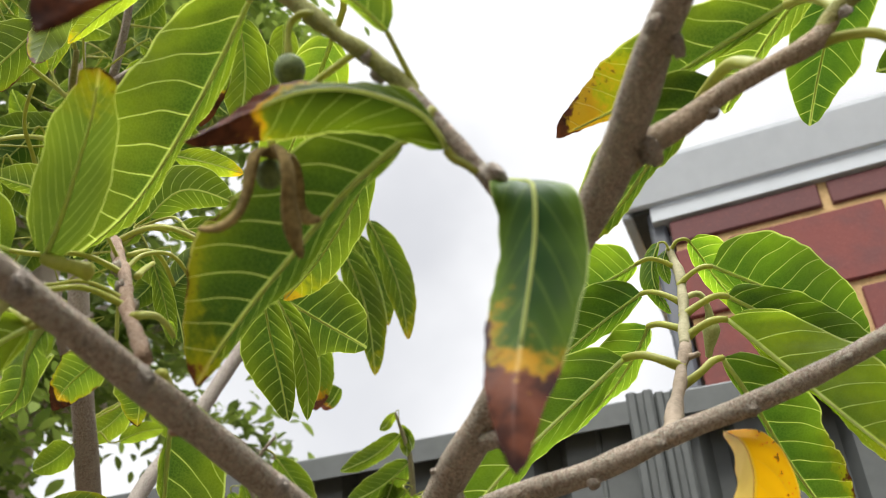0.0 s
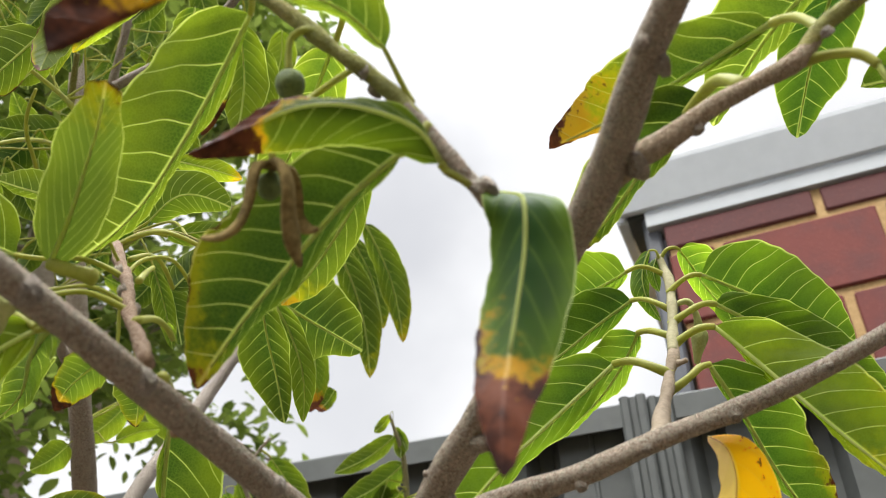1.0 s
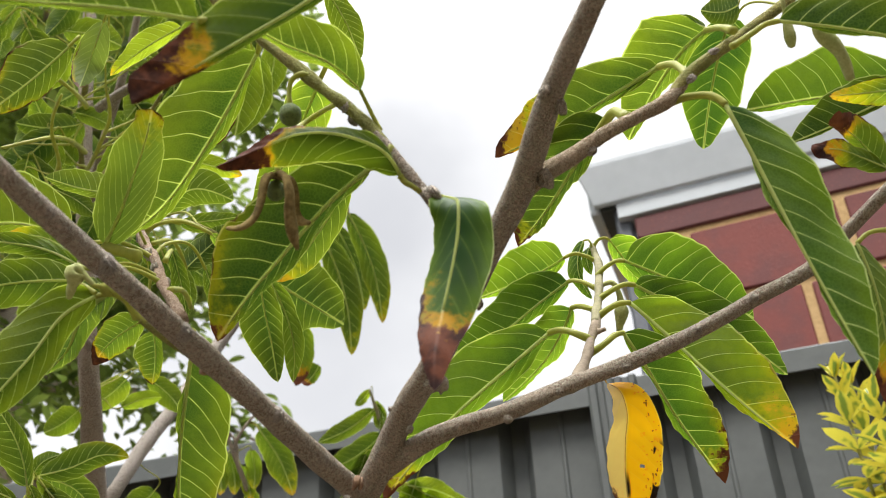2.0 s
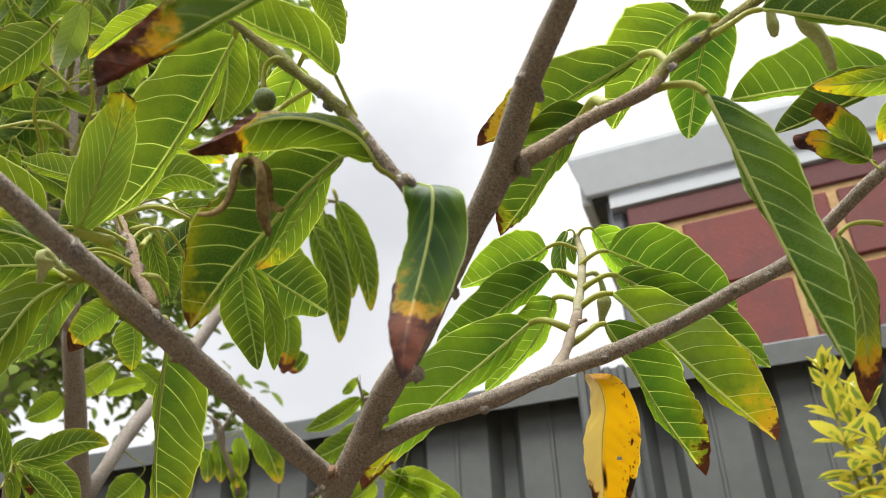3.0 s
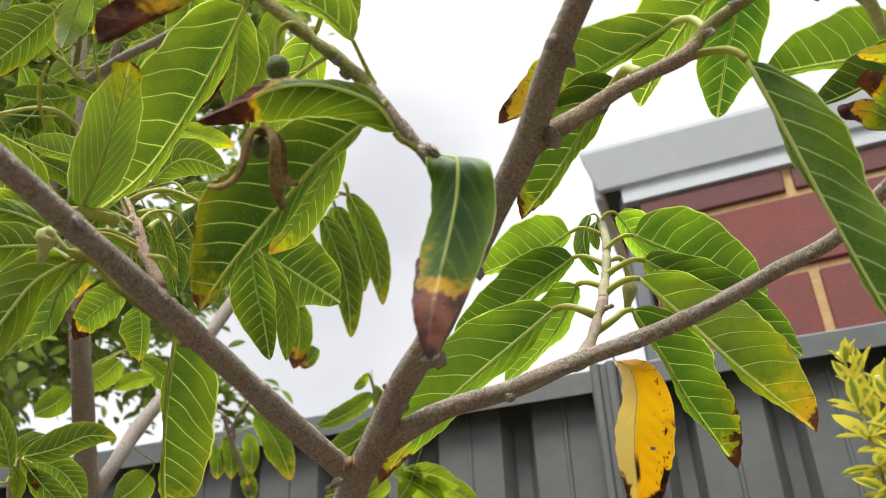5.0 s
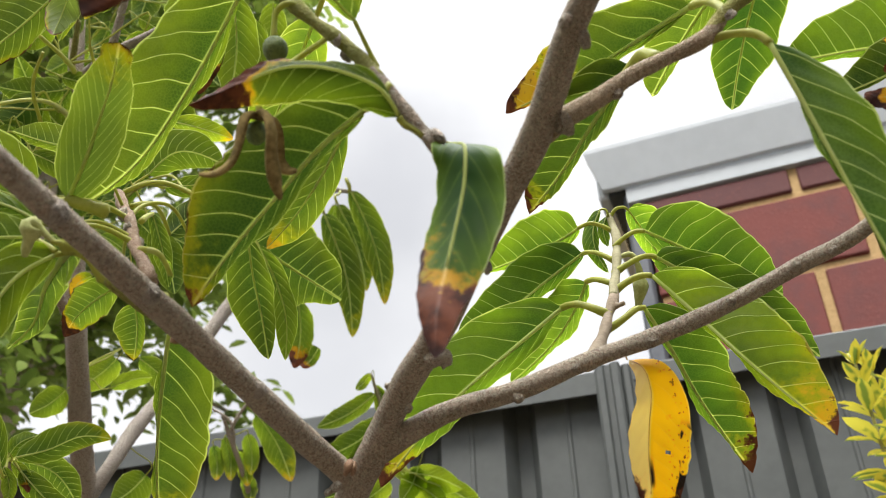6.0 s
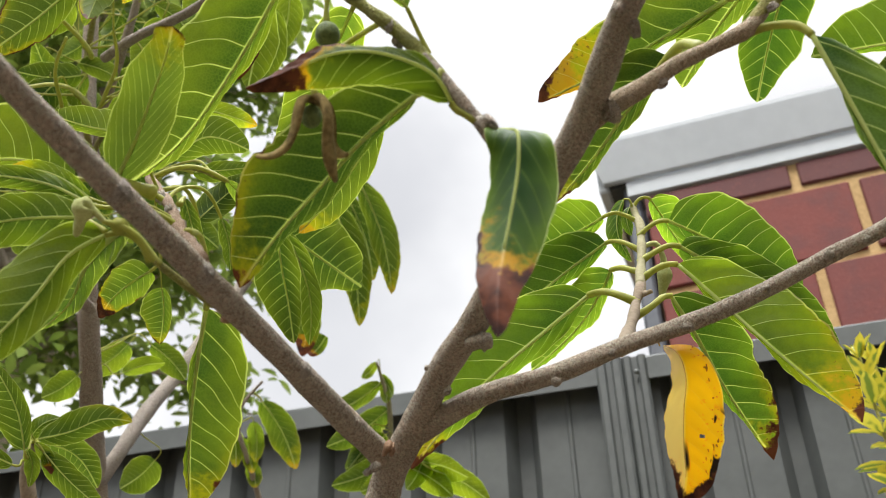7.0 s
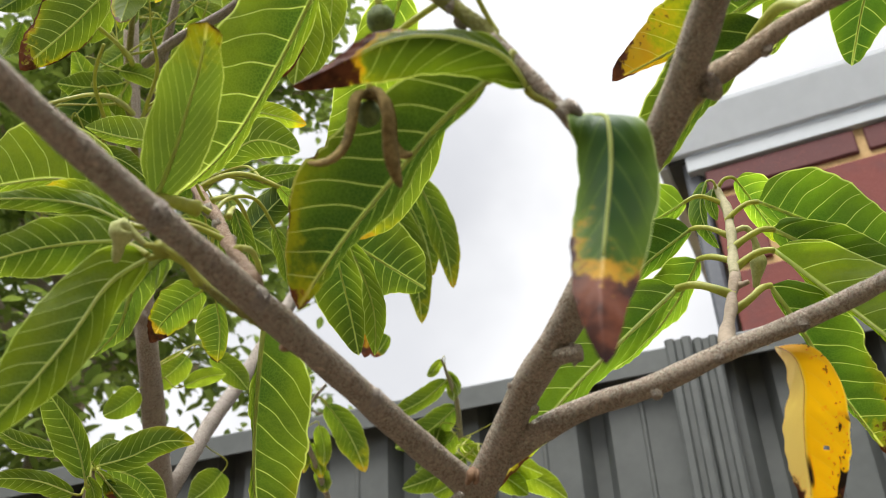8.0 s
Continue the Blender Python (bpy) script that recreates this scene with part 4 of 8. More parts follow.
leaf(custard_apple, [(0.1098, 0.3755, 1.2763), (0.1156, 0.3834, 1.2737), (0.1278, 0.4004, 1.2667), (0.1436, 0.4159, 1.2615)], (0.0109, -0.0018, 0.0087), (-0.0039, 0.0034, -0.0018), stalk=[(0.1005, 0.3742, 1.2712), (0.1038, 0.3724, 1.2749), (0.1070, 0.3727, 1.2758), (0.1098, 0.3755, 1.2763)], tone=0.75, yellow=0.25, cool=0.3)
leaf(custard_apple, [(0.0955, 0.3735, 1.2751), (0.0909, 0.3758, 1.2635), (0.0915, 0.3777, 1.2522), (0.0972, 0.3835, 1.2438)], (0.0026, 0.0017, 0.0015), (-0.0048, 0.0030, 0.0014), stalk=[(0.0992, 0.3733, 1.2706), (0.0977, 0.3721, 1.2743), (0.0955, 0.3735, 1.2751)], tone=0.4, cool=0.3)
leaf(custard_apple, [(0.0987, 0.3755, 1.2722), (0.0960, 0.3749, 1.2646), (0.0976, 0.3777, 1.2554)], (0.0033, 0.0014, 0.0010), (-0.0027, 0.0015, 0.0011), stalk=[(0.0999, 0.3749, 1.2729), (0.0995, 0.3751, 1.2728), (0.0989, 0.3755, 1.2725), (0.0987, 0.3755, 1.2722)], tone=0.5, cool=0.3, stout=1.0)
leaf(custard_apple, [(0.0827, 0.3702, 1.2616), (0.0745, 0.3894, 1.2677), (0.0570, 0.4058, 1.2694), (0.0382, 0.4217, 1.2718)], (0.0020, 0.0046, -0.0019), (-0.0067, -0.0051, 0.0166), stalk=[(0.1005, 0.3716, 1.2590), (0.0945, 0.3696, 1.2621), (0.0887, 0.3688, 1.2633), (0.0827, 0.3702, 1.2616)], tone=0.75, cool=0.3)
leaf(custard_apple, [(0.0844, 0.3776, 1.2513), (0.0703, 0.3959, 1.2502), (0.0509, 0.4124, 1.2433), (0.0235, 0.4270, 1.2392)], (0.0028, 0.0051, -0.0020), (-0.0089, -0.0044, 0.0160), stalk=[(0.0956, 0.3596, 1.2342), (0.0908, 0.3609, 1.2387), (0.0873, 0.3667, 1.2446), (0.0844, 0.3776, 1.2513)], tone=0.3, cool=0.3)
leaf(custard_apple, [(0.0831, 0.3699, 1.2297), (0.0816, 0.3914, 1.2316), (0.0718, 0.4232, 1.2280), (0.0506, 0.4518, 1.2207)], (0.0033, 0.0038, -0.0004), (-0.0118, -0.0013, 0.0103), stalk=[(0.0921, 0.3523, 1.2167), (0.0882, 0.3551, 1.2204), (0.0854, 0.3622, 1.2259), (0.0831, 0.3699, 1.2297)], tone=0.55, blunt=0.25, cool=0.3)
leaf(custard_apple, [(0.0686, 0.3564, 1.2074), (0.0460, 0.3550, 1.1872), (0.0161, 0.3533, 1.1591), (-0.0133, 0.3611, 1.1265)], (0.0047, 0.0065, -0.0023), (-0.0143, -0.0059, 0.0142), stalk=[(0.0854, 0.3355, 1.1896), (0.0787, 0.3361, 1.1937), (0.0730, 0.3448, 1.2016), (0.0686, 0.3564, 1.2074)], tone=0.7, yellow=0.17, burn=0.1, fat=0.8, cool=0.3)
leaf(custard_apple, [(0.0776, 0.2755, 1.1342), (0.0812, 0.2734, 1.1302), (0.0833, 0.2753, 1.1223), (0.0818, 0.2792, 1.1117), (0.0805, 0.2821, 1.1008), (0.0804, 0.2853, 1.0913), (0.0781, 0.2892, 1.0807)], (0.0157, 0.0015, 0.0028), (-0.0064, -0.0057, -0.0046), stalk=[(0.0774, 0.2801, 1.1415), (0.0791, 0.2884, 1.1437), (0.0806, 0.2929, 1.1442)], tone=1.0, yellow=1.3, burn=0.17, edge=0, fat=1.1, blunt=0, taper=0.12, curl=0.15, wave=0.25, vein=0.15, thick=0.35, cream=1.0, blotch=1.0, label='bright yellow dying leaf with black blotches', holes=((25, 11),))
leaf(custard_apple, [(-0.1076, 0.2242, 1.1720), (-0.0998, 0.2126, 1.1776), (-0.0924, 0.1997, 1.1851), (-0.0867, 0.1890, 1.1895), (-0.0822, 0.1778, 1.1946)], (-0.0108, -0.0001, 0.0032), (0.0088, 0.0024, -0.0010), stalk=[(-0.0944, 0.2242, 1.1663), (-0.0996, 0.2241, 1.1684), (-0.1042, 0.2242, 1.1701), (-0.1076, 0.2242, 1.1720)], tone=0.26, yellow=0.15, burn=0.04, fat=0.86, blunt=0.5, taper=0.05, vein=0.55, thick=1.35, stout=1.8, steep=0.26, dull=0.3, wave=0.6)
leaf(custard_apple, [(-0.0538, 0.2057, 1.2508), (-0.0772, 0.2345, 1.2287), (-0.1007, 0.2613, 1.2179), (-0.1254, 0.2822, 1.2155)], (0.0020, 0.0037, 0.0002), (-0.0208, -0.0059, 0.0154), stalk=[(-0.0472, 0.1685, 1.2201), (-0.0495, 0.1851, 1.2365), (-0.0516, 0.1969, 1.2458), (-0.0538, 0.2057, 1.2508)], tone=0.4, fat=0.72, curl=0.1, stout=1.0, thick=0.7)
leaf(custard_apple, [(0.0021, 0.1754, 1.1586), (-0.0024, 0.1688, 1.1628), (-0.0108, 0.1648, 1.1653), (-0.0204, 0.1628, 1.1668), (-0.0303, 0.1631, 1.1667), (-0.0402, 0.1653, 1.1641), (-0.0489, 0.1680, 1.1623), (-0.0562, 0.1697, 1.1602)], (-0.0007, 0.0086, -0.0052), (-0.0001, 0.0013, 0.0051), stalk=[(0.0096, 0.1771, 1.1525), (0.0059, 0.1764, 1.1552), (0.0035, 0.1764, 1.1571), (0.0021, 0.1754, 1.1586)], tone=0.5, yellow=0.4, burn=0.31, fat=0.85, blunt=0.42, taper=0.1, stout=1.2, vein=0.6, label='green leaf with a burnt brown tip', lean=-0.18, edge=0.3, shade_tone=0.5)
leaf(custard_apple, [(-0.0075, 0.1777, 1.1643), (-0.0212, 0.1886, 1.1599), (-0.0374, 0.2045, 1.1521), (-0.0537, 0.2210, 1.1434), (-0.0654, 0.2345, 1.1353)], (0.0029, 0.0039, -0.0005), (-0.0157, -0.0059, 0.0141), stalk=[(-0.0005, 0.1732, 1.1686), (-0.0028, 0.1732, 1.1653), (-0.0052, 0.1752, 1.1643), (-0.0075, 0.1777, 1.1643)], tone=0.08, yellow=0.1, edge=0.69, burn=0.03, fat=1.05, blunt=0.6, taper=0.24, lean=-0.03, side=-1, shade_tone=0.3)
leaf(custard_apple, [(-0.0213, 0.2570, 1.2293), (-0.0316, 0.2785, 1.2256), (-0.0440, 0.2995, 1.2224), (-0.0606, 0.3231, 1.2211)], (0.0065, 0.0047, -0.0025), (-0.0051, -0.0000, 0.0043), stalk=[(-0.0076, 0.2055, 1.1976), (-0.0148, 0.2311, 1.2138), (-0.0213, 0.2570, 1.2293)], tone=0.3, yellow=0.22, fat=1.2, blunt=0.6, taper=0.14)
leaf(custard_apple, [(-0.0817, 0.3964, 1.2776), (-0.0693, 0.4188, 1.2802), (-0.0570, 0.4498, 1.2880), (-0.0438, 0.4809, 1.2954)], (0.0126, -0.0057, 0.0196), (-0.0100, 0.0112, -0.0094), stalk=[(-0.0800, 0.3873, 1.2730), (-0.0807, 0.3910, 1.2761), (-0.0827, 0.3946, 1.2778), (-0.0817, 0.3964, 1.2776)], tone=0.15, fat=0.8, wave=1.6, stout=1.0)
leaf(custard_apple, [(-0.0774, 0.3630, 1.2554), (-0.0765, 0.3771, 1.2442), (-0.0744, 0.3974, 1.2329), (-0.0725, 0.4138, 1.2185)], (0.0075, 0.0026, 0.0029), (-0.0143, 0.0037, 0.0001), stalk=[(-0.0846, 0.3826, 1.2761), (-0.0817, 0.3748, 1.2713), (-0.0777, 0.3584, 1.2602), (-0.0774, 0.3630, 1.2554)], tone=0.2, fat=0.8, stout=1.0)
leaf(custard_apple, [(-0.0777, 0.3891, 1.2704), (-0.0699, 0.4038, 1.2581), (-0.0660, 0.4188, 1.2457), (-0.0677, 0.4361, 1.2302)], (0.0062, 0.0014, 0.0024), (-0.0075, 0.0029, 0.0000), stalk=[(-0.0800, 0.3873, 1.2730), (-0.0791, 0.3881, 1.2724), (-0.0780, 0.3886, 1.2710), (-0.0777, 0.3891, 1.2704)], tone=0.45, stout=1.0)
leaf(custard_apple, [(-0.0936, 0.3099, 1.1755), (-0.0999, 0.3319, 1.1622), (-0.1062, 0.3585, 1.1458), (-0.1112, 0.3963, 1.1242)], (0.0214, 0.0037, -0.0005), (-0.0018, 0.0013, 0.0007), stalk=[(-0.0753, 0.2361, 1.1404), (-0.0846, 0.2724, 1.1588), (-0.0936, 0.3099, 1.1755)], tone=0.25, yellow=0.15, burn=0.06, edge=0.3, fat=0.8)
leaf(custard_apple, [(-0.1129, 0.2932, 1.1824), (-0.1235, 0.3043, 1.1844), (-0.1336, 0.3163, 1.1852), (-0.1430, 0.3298, 1.1840)], (0.0041, 0.0048, -0.0034), (-0.0062, -0.0015, 0.0063), stalk=[(-0.1045, 0.2774, 1.2017), (-0.1079, 0.2837, 1.1971), (-0.1093, 0.2894, 1.1828), (-0.1129, 0.2932, 1.1824)], tone=0.5, yellow=0.2, edge=1.0, burn=0.2, fat=0.8, stout=1.0)
leaf(custard_apple, [(-0.1388, 0.3979, 1.2433), (-0.1387, 0.4060, 1.2372), (-0.1398, 0.4133, 1.2304), (-0.1430, 0.4233, 1.2252)], (0.0039, 0.0011, 0.0004), (-0.0123, 0.0027, 0.0023), stalk=[(-0.1357, 0.3427, 1.2688), (-0.1369, 0.3648, 1.2659), (-0.1389, 0.3882, 1.2531), (-0.1388, 0.3979, 1.2433)], tone=0.3, yellow=0.15, burn=0.06, edge=0.5, blunt=0.3, stout=1.0)
leaf(custard_apple, [(0.0160, 0.1912, 1.1617), (0.0186, 0.1806, 1.1524), (0.0200, 0.1715, 1.1427), (0.0191, 0.1716, 1.1306), (0.0167, 0.1709, 1.1179), (0.0132, 0.1683, 1.1010), (0.0107, 0.1643, 1.0860), (0.0101, 0.1633, 1.0737)], (0.0109, 0.0028, 0.0004), (-0.0069, 0.0045, 0.0043), stalk=[(0.0134, 0.1789, 1.1515), (0.0140, 0.1871, 1.1589), (0.0160, 0.1912, 1.1617)], cool=0.3, tone=0.1, yellow=0.3, burn=0.27, fat=0.76, blunt=0.6, taper=0.26, wave=0.35, vein=0.12, thick=0.7, label='dark green leaf with a burnt brown tip', lean=-0.06, dull=0, shade_tone=0.15)
leaf(custard_apple, [(-0.0009, 0.1149, 1.1952), (-0.0212, 0.1169, 1.1759), (-0.0418, 0.1174, 1.1589), (-0.0668, 0.1173, 1.1376)], (0.0009, 0.0020, -0.0006), (-0.0073, -0.0048, 0.0112), stalk=[(0.0135, 0.1128, 1.2135), (0.0063, 0.1121, 1.2011), (-0.0006, 0.1113, 1.1904)], tone=0.2, yellow=0.3, burn=0.24, fat=0.8, blunt=0.55, taper=0.06, wave=0.4, vein=0.2, label='leaf with a burnt brown tip')
leaf(custard_apple, [(-0.0509, 0.1129, 1.1644), (-0.0720, 0.1074, 1.1643), (-0.0924, 0.1029, 1.1626), (-0.1182, 0.0976, 1.1623)], (-0.0005, 0.0015, -0.0006), (0.0007, -0.0059, 0.0152), stalk=[(-0.0394, 0.1236, 1.1834), (-0.0454, 0.1189, 1.1730), (-0.0509, 0.1129, 1.1644)], tone=0.4)
leaf(custard_apple, [(-0.0101, 0.1659, 1.1879), (-0.0194, 0.1556, 1.1905), (-0.0331, 0.1471, 1.1909), (-0.0468, 0.1364, 1.1928)], (-0.0015, 0.0023, -0.0002), (0.0059, -0.0034, 0.0102), stalk=[(-0.0040, 0.1729, 1.1761), (-0.0068, 0.1701, 1.1817), (-0.0088, 0.1675, 1.1855), (-0.0101, 0.1659, 1.1879)], tone=0.5)
leaf(custard_apple, [(-0.0335, 0.2584, 1.3483), (-0.0258, 0.2662, 1.3370), (-0.0189, 0.2776, 1.3209)], (0.0063, -0.0004, 0.0038), (-0.0066, 0.0031, -0.0006), tone=0.4)
leaf(custard_apple, [(-0.0326, 0.2337, 1.2625), (-0.0425, 0.2583, 1.2628), (-0.0535, 0.2778, 1.2531), (-0.0701, 0.2987, 1.2418)], (0.0099, 0.0056, -0.0023), (-0.0108, -0.0004, 0.0070), stalk=[(-0.0576, 0.1658, 1.2307), (-0.0476, 0.1929, 1.2529), (-0.0267, 0.2190, 1.2654), (-0.0326, 0.2337, 1.2625)], tone=0.55, stout=1.0)
leaf(custard_apple, [(-0.1345, 0.3968, 1.3652), (-0.1179, 0.3991, 1.3612), (-0.0997, 0.4026, 1.3556)], (0.0016, -0.0023, 0.0065), (-0.0022, 0.0047, -0.0035), tone=1.0, yellow=0.2)
leaf(custard_apple, [(-0.1379, 0.3836, 1.3150), (-0.1225, 0.3766, 1.3240), (-0.0983, 0.3803, 1.3180)], (-0.0022, -0.0044, 0.0125), (0.0004, 0.0075, -0.0058), stalk=[(-0.1100, 0.3580, 1.2821), (-0.1211, 0.3682, 1.3012), (-0.1460, 0.3872, 1.3122), (-0.1379, 0.3836, 1.3150)], tone=0.4, stout=1.0)
leaf(custard_apple, [(-0.1221, 0.3640, 1.2901), (-0.1072, 0.3633, 1.2905), (-0.0911, 0.3697, 1.2980)], (-0.0007, -0.0017, 0.0048), (0.0001, 0.0048, -0.0038), stalk=[(-0.1341, 0.3437, 1.2673), (-0.1287, 0.3480, 1.2784), (-0.1221, 0.3640, 1.2901)], tone=0.4, stout=2.2)
leaf(custard_apple, [(-0.1151, 0.3616, 1.2587), (-0.1070, 0.3643, 1.2719), (-0.0918, 0.3640, 1.2889)], (-0.0053, -0.0016, 0.0062), (0.0043, 0.0051, -0.0035), stalk=[(-0.1216, 0.3220, 1.2457), (-0.1168, 0.3376, 1.2581), (-0.1151, 0.3616, 1.2587)], tone=0.2, stout=1.8)
leaf(custard_apple, [(-0.1152, 0.3320, 1.2486), (-0.1128, 0.3370, 1.2415), (-0.1087, 0.3512, 1.2215)], (0.0039, 0.0004, 0.0014), (-0.0046, 0.0016, 0.0001), stalk=[(-0.1009, 0.2779, 1.2033), (-0.1092, 0.3086, 1.2295), (-0.1152, 0.3320, 1.2486)], tone=0.3, stout=2.2)
leaf(custard_apple, [(-0.0953, 0.3273, 1.2544), (-0.0907, 0.3395, 1.2543), (-0.0869, 0.3535, 1.2518)], (0.0025, -0.0004, 0.0021), (-0.0029, 0.0019, -0.0009), stalk=[(-0.1349, 0.3427, 1.2687), (-0.1234, 0.3323, 1.2657), (-0.1072, 0.3240, 1.2595), (-0.0953, 0.3273, 1.2544)], tone=0.4, stout=2.6)
leaf(custard_apple, [(-0.0946, 0.3211, 1.2286), (-0.0918, 0.3268, 1.2205), (-0.0910, 0.3344, 1.2099)], (0.0029, 0.0004, 0.0009), (-0.0038, 0.0013, 0.0002), stalk=[(-0.1109, 0.2930, 1.2170), (-0.1075, 0.2980, 1.2271), (-0.1004, 0.3059, 1.2329), (-0.0946, 0.3211, 1.2286)], tone=0.3, stout=2.4)
leaf(custard_apple, [(-0.0942, 0.3071, 1.1966), (-0.0953, 0.3050, 1.1996), (-0.0950, 0.2951, 1.1963)], (-0.0009, 0.0005, -0.0002), (0.0008, -0.0000, 0.0005), stalk=[(-0.0848, 0.2355, 1.1588), (-0.0876, 0.2604, 1.1756), (-0.0921, 0.2874, 1.1897), (-0.0954, 0.3064, 1.1976)], tone=0.6, stout=5)
leaf(custard_apple, [(-0.1075, 0.2242, 1.1497), (-0.1161, 0.2242, 1.1439), (-0.1254, 0.2238, 1.1263), (-0.1367, 0.2223, 1.1067), (-0.1501, 0.2247, 1.0936)], (0.0043, 0.0052, -0.0035), (-0.0089, -0.0034, 0.0084), stalk=[(-0.0944, 0.2312, 1.1439), (-0.0970, 0.2269, 1.1482), (-0.1016, 0.2249, 1.1508), (-0.1075, 0.2242, 1.1497)], tone=0.65, fat=0.75)
leaf(custard_apple, [(-0.1164, 0.2248, 1.1572), (-0.1307, 0.2283, 1.1602), (-0.1463, 0.2325, 1.1620), (-0.1713, 0.2386, 1.1605)], (-0.0000, 0.0069, -0.0057), (-0.0020, -0.0030, 0.0086), stalk=[(-0.1074, 0.2237, 1.1505), (-0.1115, 0.2238, 1.1537), (-0.1164, 0.2248, 1.1572)], tone=0.4)
leaf(custard_apple, [(-0.1199, 0.2338, 1.1704), (-0.1320, 0.2342, 1.1780), (-0.1479, 0.2358, 1.1836), (-0.1752, 0.2382, 1.1874)], (-0.0014, 0.0032, -0.0027), (0.0002, -0.0010, 0.0041), stalk=[(-0.0916, 0.2486, 1.1708), (-0.1029, 0.2427, 1.1744), (-0.1145, 0.2337, 1.1683), (-0.1199, 0.2338, 1.1704)], tone=0.45, stout=1.0)
leaf(custard_apple, [(-0.1402, 0.2674, 1.2088), (-0.1577, 0.2631, 1.2140), (-0.1779, 0.2664, 1.2168), (-0.2010, 0.2717, 1.2166)], (-0.0010, 0.0032, -0.0015), (-0.0014, -0.0075, 0.0212), stalk=[(-0.1073, 0.2834, 1.2082), (-0.1204, 0.2770, 1.2128), (-0.1333, 0.2690, 1.2082), (-0.1402, 0.2674, 1.2088)], tone=0.6, stout=1.0)
leaf(custard_apple, [(-0.1217, 0.2408, 1.1778), (-0.1389, 0.2388, 1.1885), (-0.1593, 0.2429, 1.1903)], (-0.0009, 0.0019, -0.0016), (0.0005, -0.0012, 0.0036), stalk=[(-0.0948, 0.2551, 1.1779), (-0.1055, 0.2494, 1.1815), (-0.1165, 0.2414, 1.1758), (-0.1217, 0.2408, 1.1778)], tone=0.85, yellow=0.4, stout=1.0)
leaf(custard_apple, [(-0.1007, 0.2188, 1.1483), (-0.1349, 0.2841, 1.1788), (-0.1631, 0.3379, 1.1907), (-0.1747, 0.3503, 1.1910)], (0.0048, 0.0041, -0.0025), (-0.0083, -0.0009, 0.0061), stalk=[(-0.1008, 0.2161, 1.1470), (-0.1008, 0.2172, 1.1479), (-0.1005, 0.2183, 1.1482), (-0.1007, 0.2188, 1.1483)], tone=0.2, stout=1.0)
leaf(custard_apple, [(-0.1295, 0.2803, 1.2435), (-0.1456, 0.2863, 1.2516), (-0.1666, 0.2899, 1.2628)], (-0.0012, 0.0028, -0.0015), (0.0014, -0.0029, 0.0088), stalk=[(-0.1174, 0.3034, 1.2285), (-0.1223, 0.2942, 1.2381), (-0.1244, 0.2784, 1.2421), (-0.1295, 0.2803, 1.2435)], tone=0.55, stout=1.0)
leaf(custard_apple, [(0.1221, 0.1978, 1.2456), (0.1192, 0.2156, 1.2553), (0.1140, 0.2463, 1.2642), (0.1063, 0.2827, 1.2653)], (0.0037, 0.0030, -0.0003), (-0.0155, -0.0033, 0.0138), stalk=[(0.1182, 0.1650, 1.2093), (0.1195, 0.1768, 1.2237), (0.1221, 0.1978, 1.2456)], tone=0.45, blunt=0.35, fat=0.72)
leaf(custard_apple, [(0.1010, 0.1993, 1.2279), (0.0885, 0.2193, 1.2348), (0.0696, 0.2454, 1.2420), (0.0430, 0.2789, 1.2546)], (0.0013, 0.0032, -0.0008), (-0.0085, -0.0063, 0.0143), stalk=[(0.1048, 0.1819, 1.2039), (0.1044, 0.1856, 1.2124), (0.1032, 0.1916, 1.2213), (0.1010, 0.1993, 1.2279)], tone=0.35, yellow=0.42, burn=0.1, edge=0.5, fat=1.0, blunt=0.5, taper=0.12)
leaf(custard_apple, [(0.0843, 0.2235, 1.2239), (0.0763, 0.2625, 1.2350), (0.0673, 0.3057, 1.2438), (0.0564, 0.3438, 1.2511)], (0.0029, 0.0033, 0.0000), (-0.0157, -0.0036, 0.0108), stalk=[(0.0816, 0.1856, 1.1893), (0.0807, 0.1912, 1.1970), (0.0813, 0.2102, 1.2134), (0.0786, 0.2255, 1.2178)], tone=0.15, yellow=0.12, burn=0.1, fat=0.85, blunt=0.2, shade_tone=0.4)
leaf(custard_apple, [(0.1515, 0.2395, 1.2987), (0.1507, 0.2649, 1.2975), (0.1515, 0.2914, 1.2949), (0.1528, 0.3185, 1.2895)], (0.0153, 0.0042, -0.0008), (-0.0136, 0.0010, 0.0042), tone=0.08, fat=0.85, wave=1.8, cool=0.3, blunt=0.3)
leaf(custard_apple, [(0.1140, 0.1787, 1.1874), (0.1192, 0.1810, 1.1667), (0.1276, 0.1837, 1.1283), (0.1384, 0.1870, 1.0854)], (0.0151, -0.0020, 0.0073), (-0.0006, 0.0014, 0.0004), stalk=[(0.0969, 0.1847, 1.1952), (0.1044, 0.1819, 1.1953), (0.1109, 0.1792, 1.1920), (0.1140, 0.1787, 1.1874)], tone=0.25, fat=0.85, thick=0.9, cool=0.25, shade_tone=0.0)
leaf(custard_apple, [(0.1614, 0.2153, 1.1532), (0.1638, 0.2182, 1.1387), (0.1654, 0.2255, 1.1199), (0.1626, 0.2334, 1.0969)], (0.0068, 0.0005, 0.0019), (-0.0067, 0.0023, 0.0000), stalk=[(0.1812, 0.2210, 1.1617), (0.1735, 0.2175, 1.1601), (0.1658, 0.2150, 1.1569), (0.1614, 0.2153, 1.1532)], tone=0.4, yellow=0.4, burn=0.22, edge=0.9, stout=1.0, dull=0.6, fat=0.8)
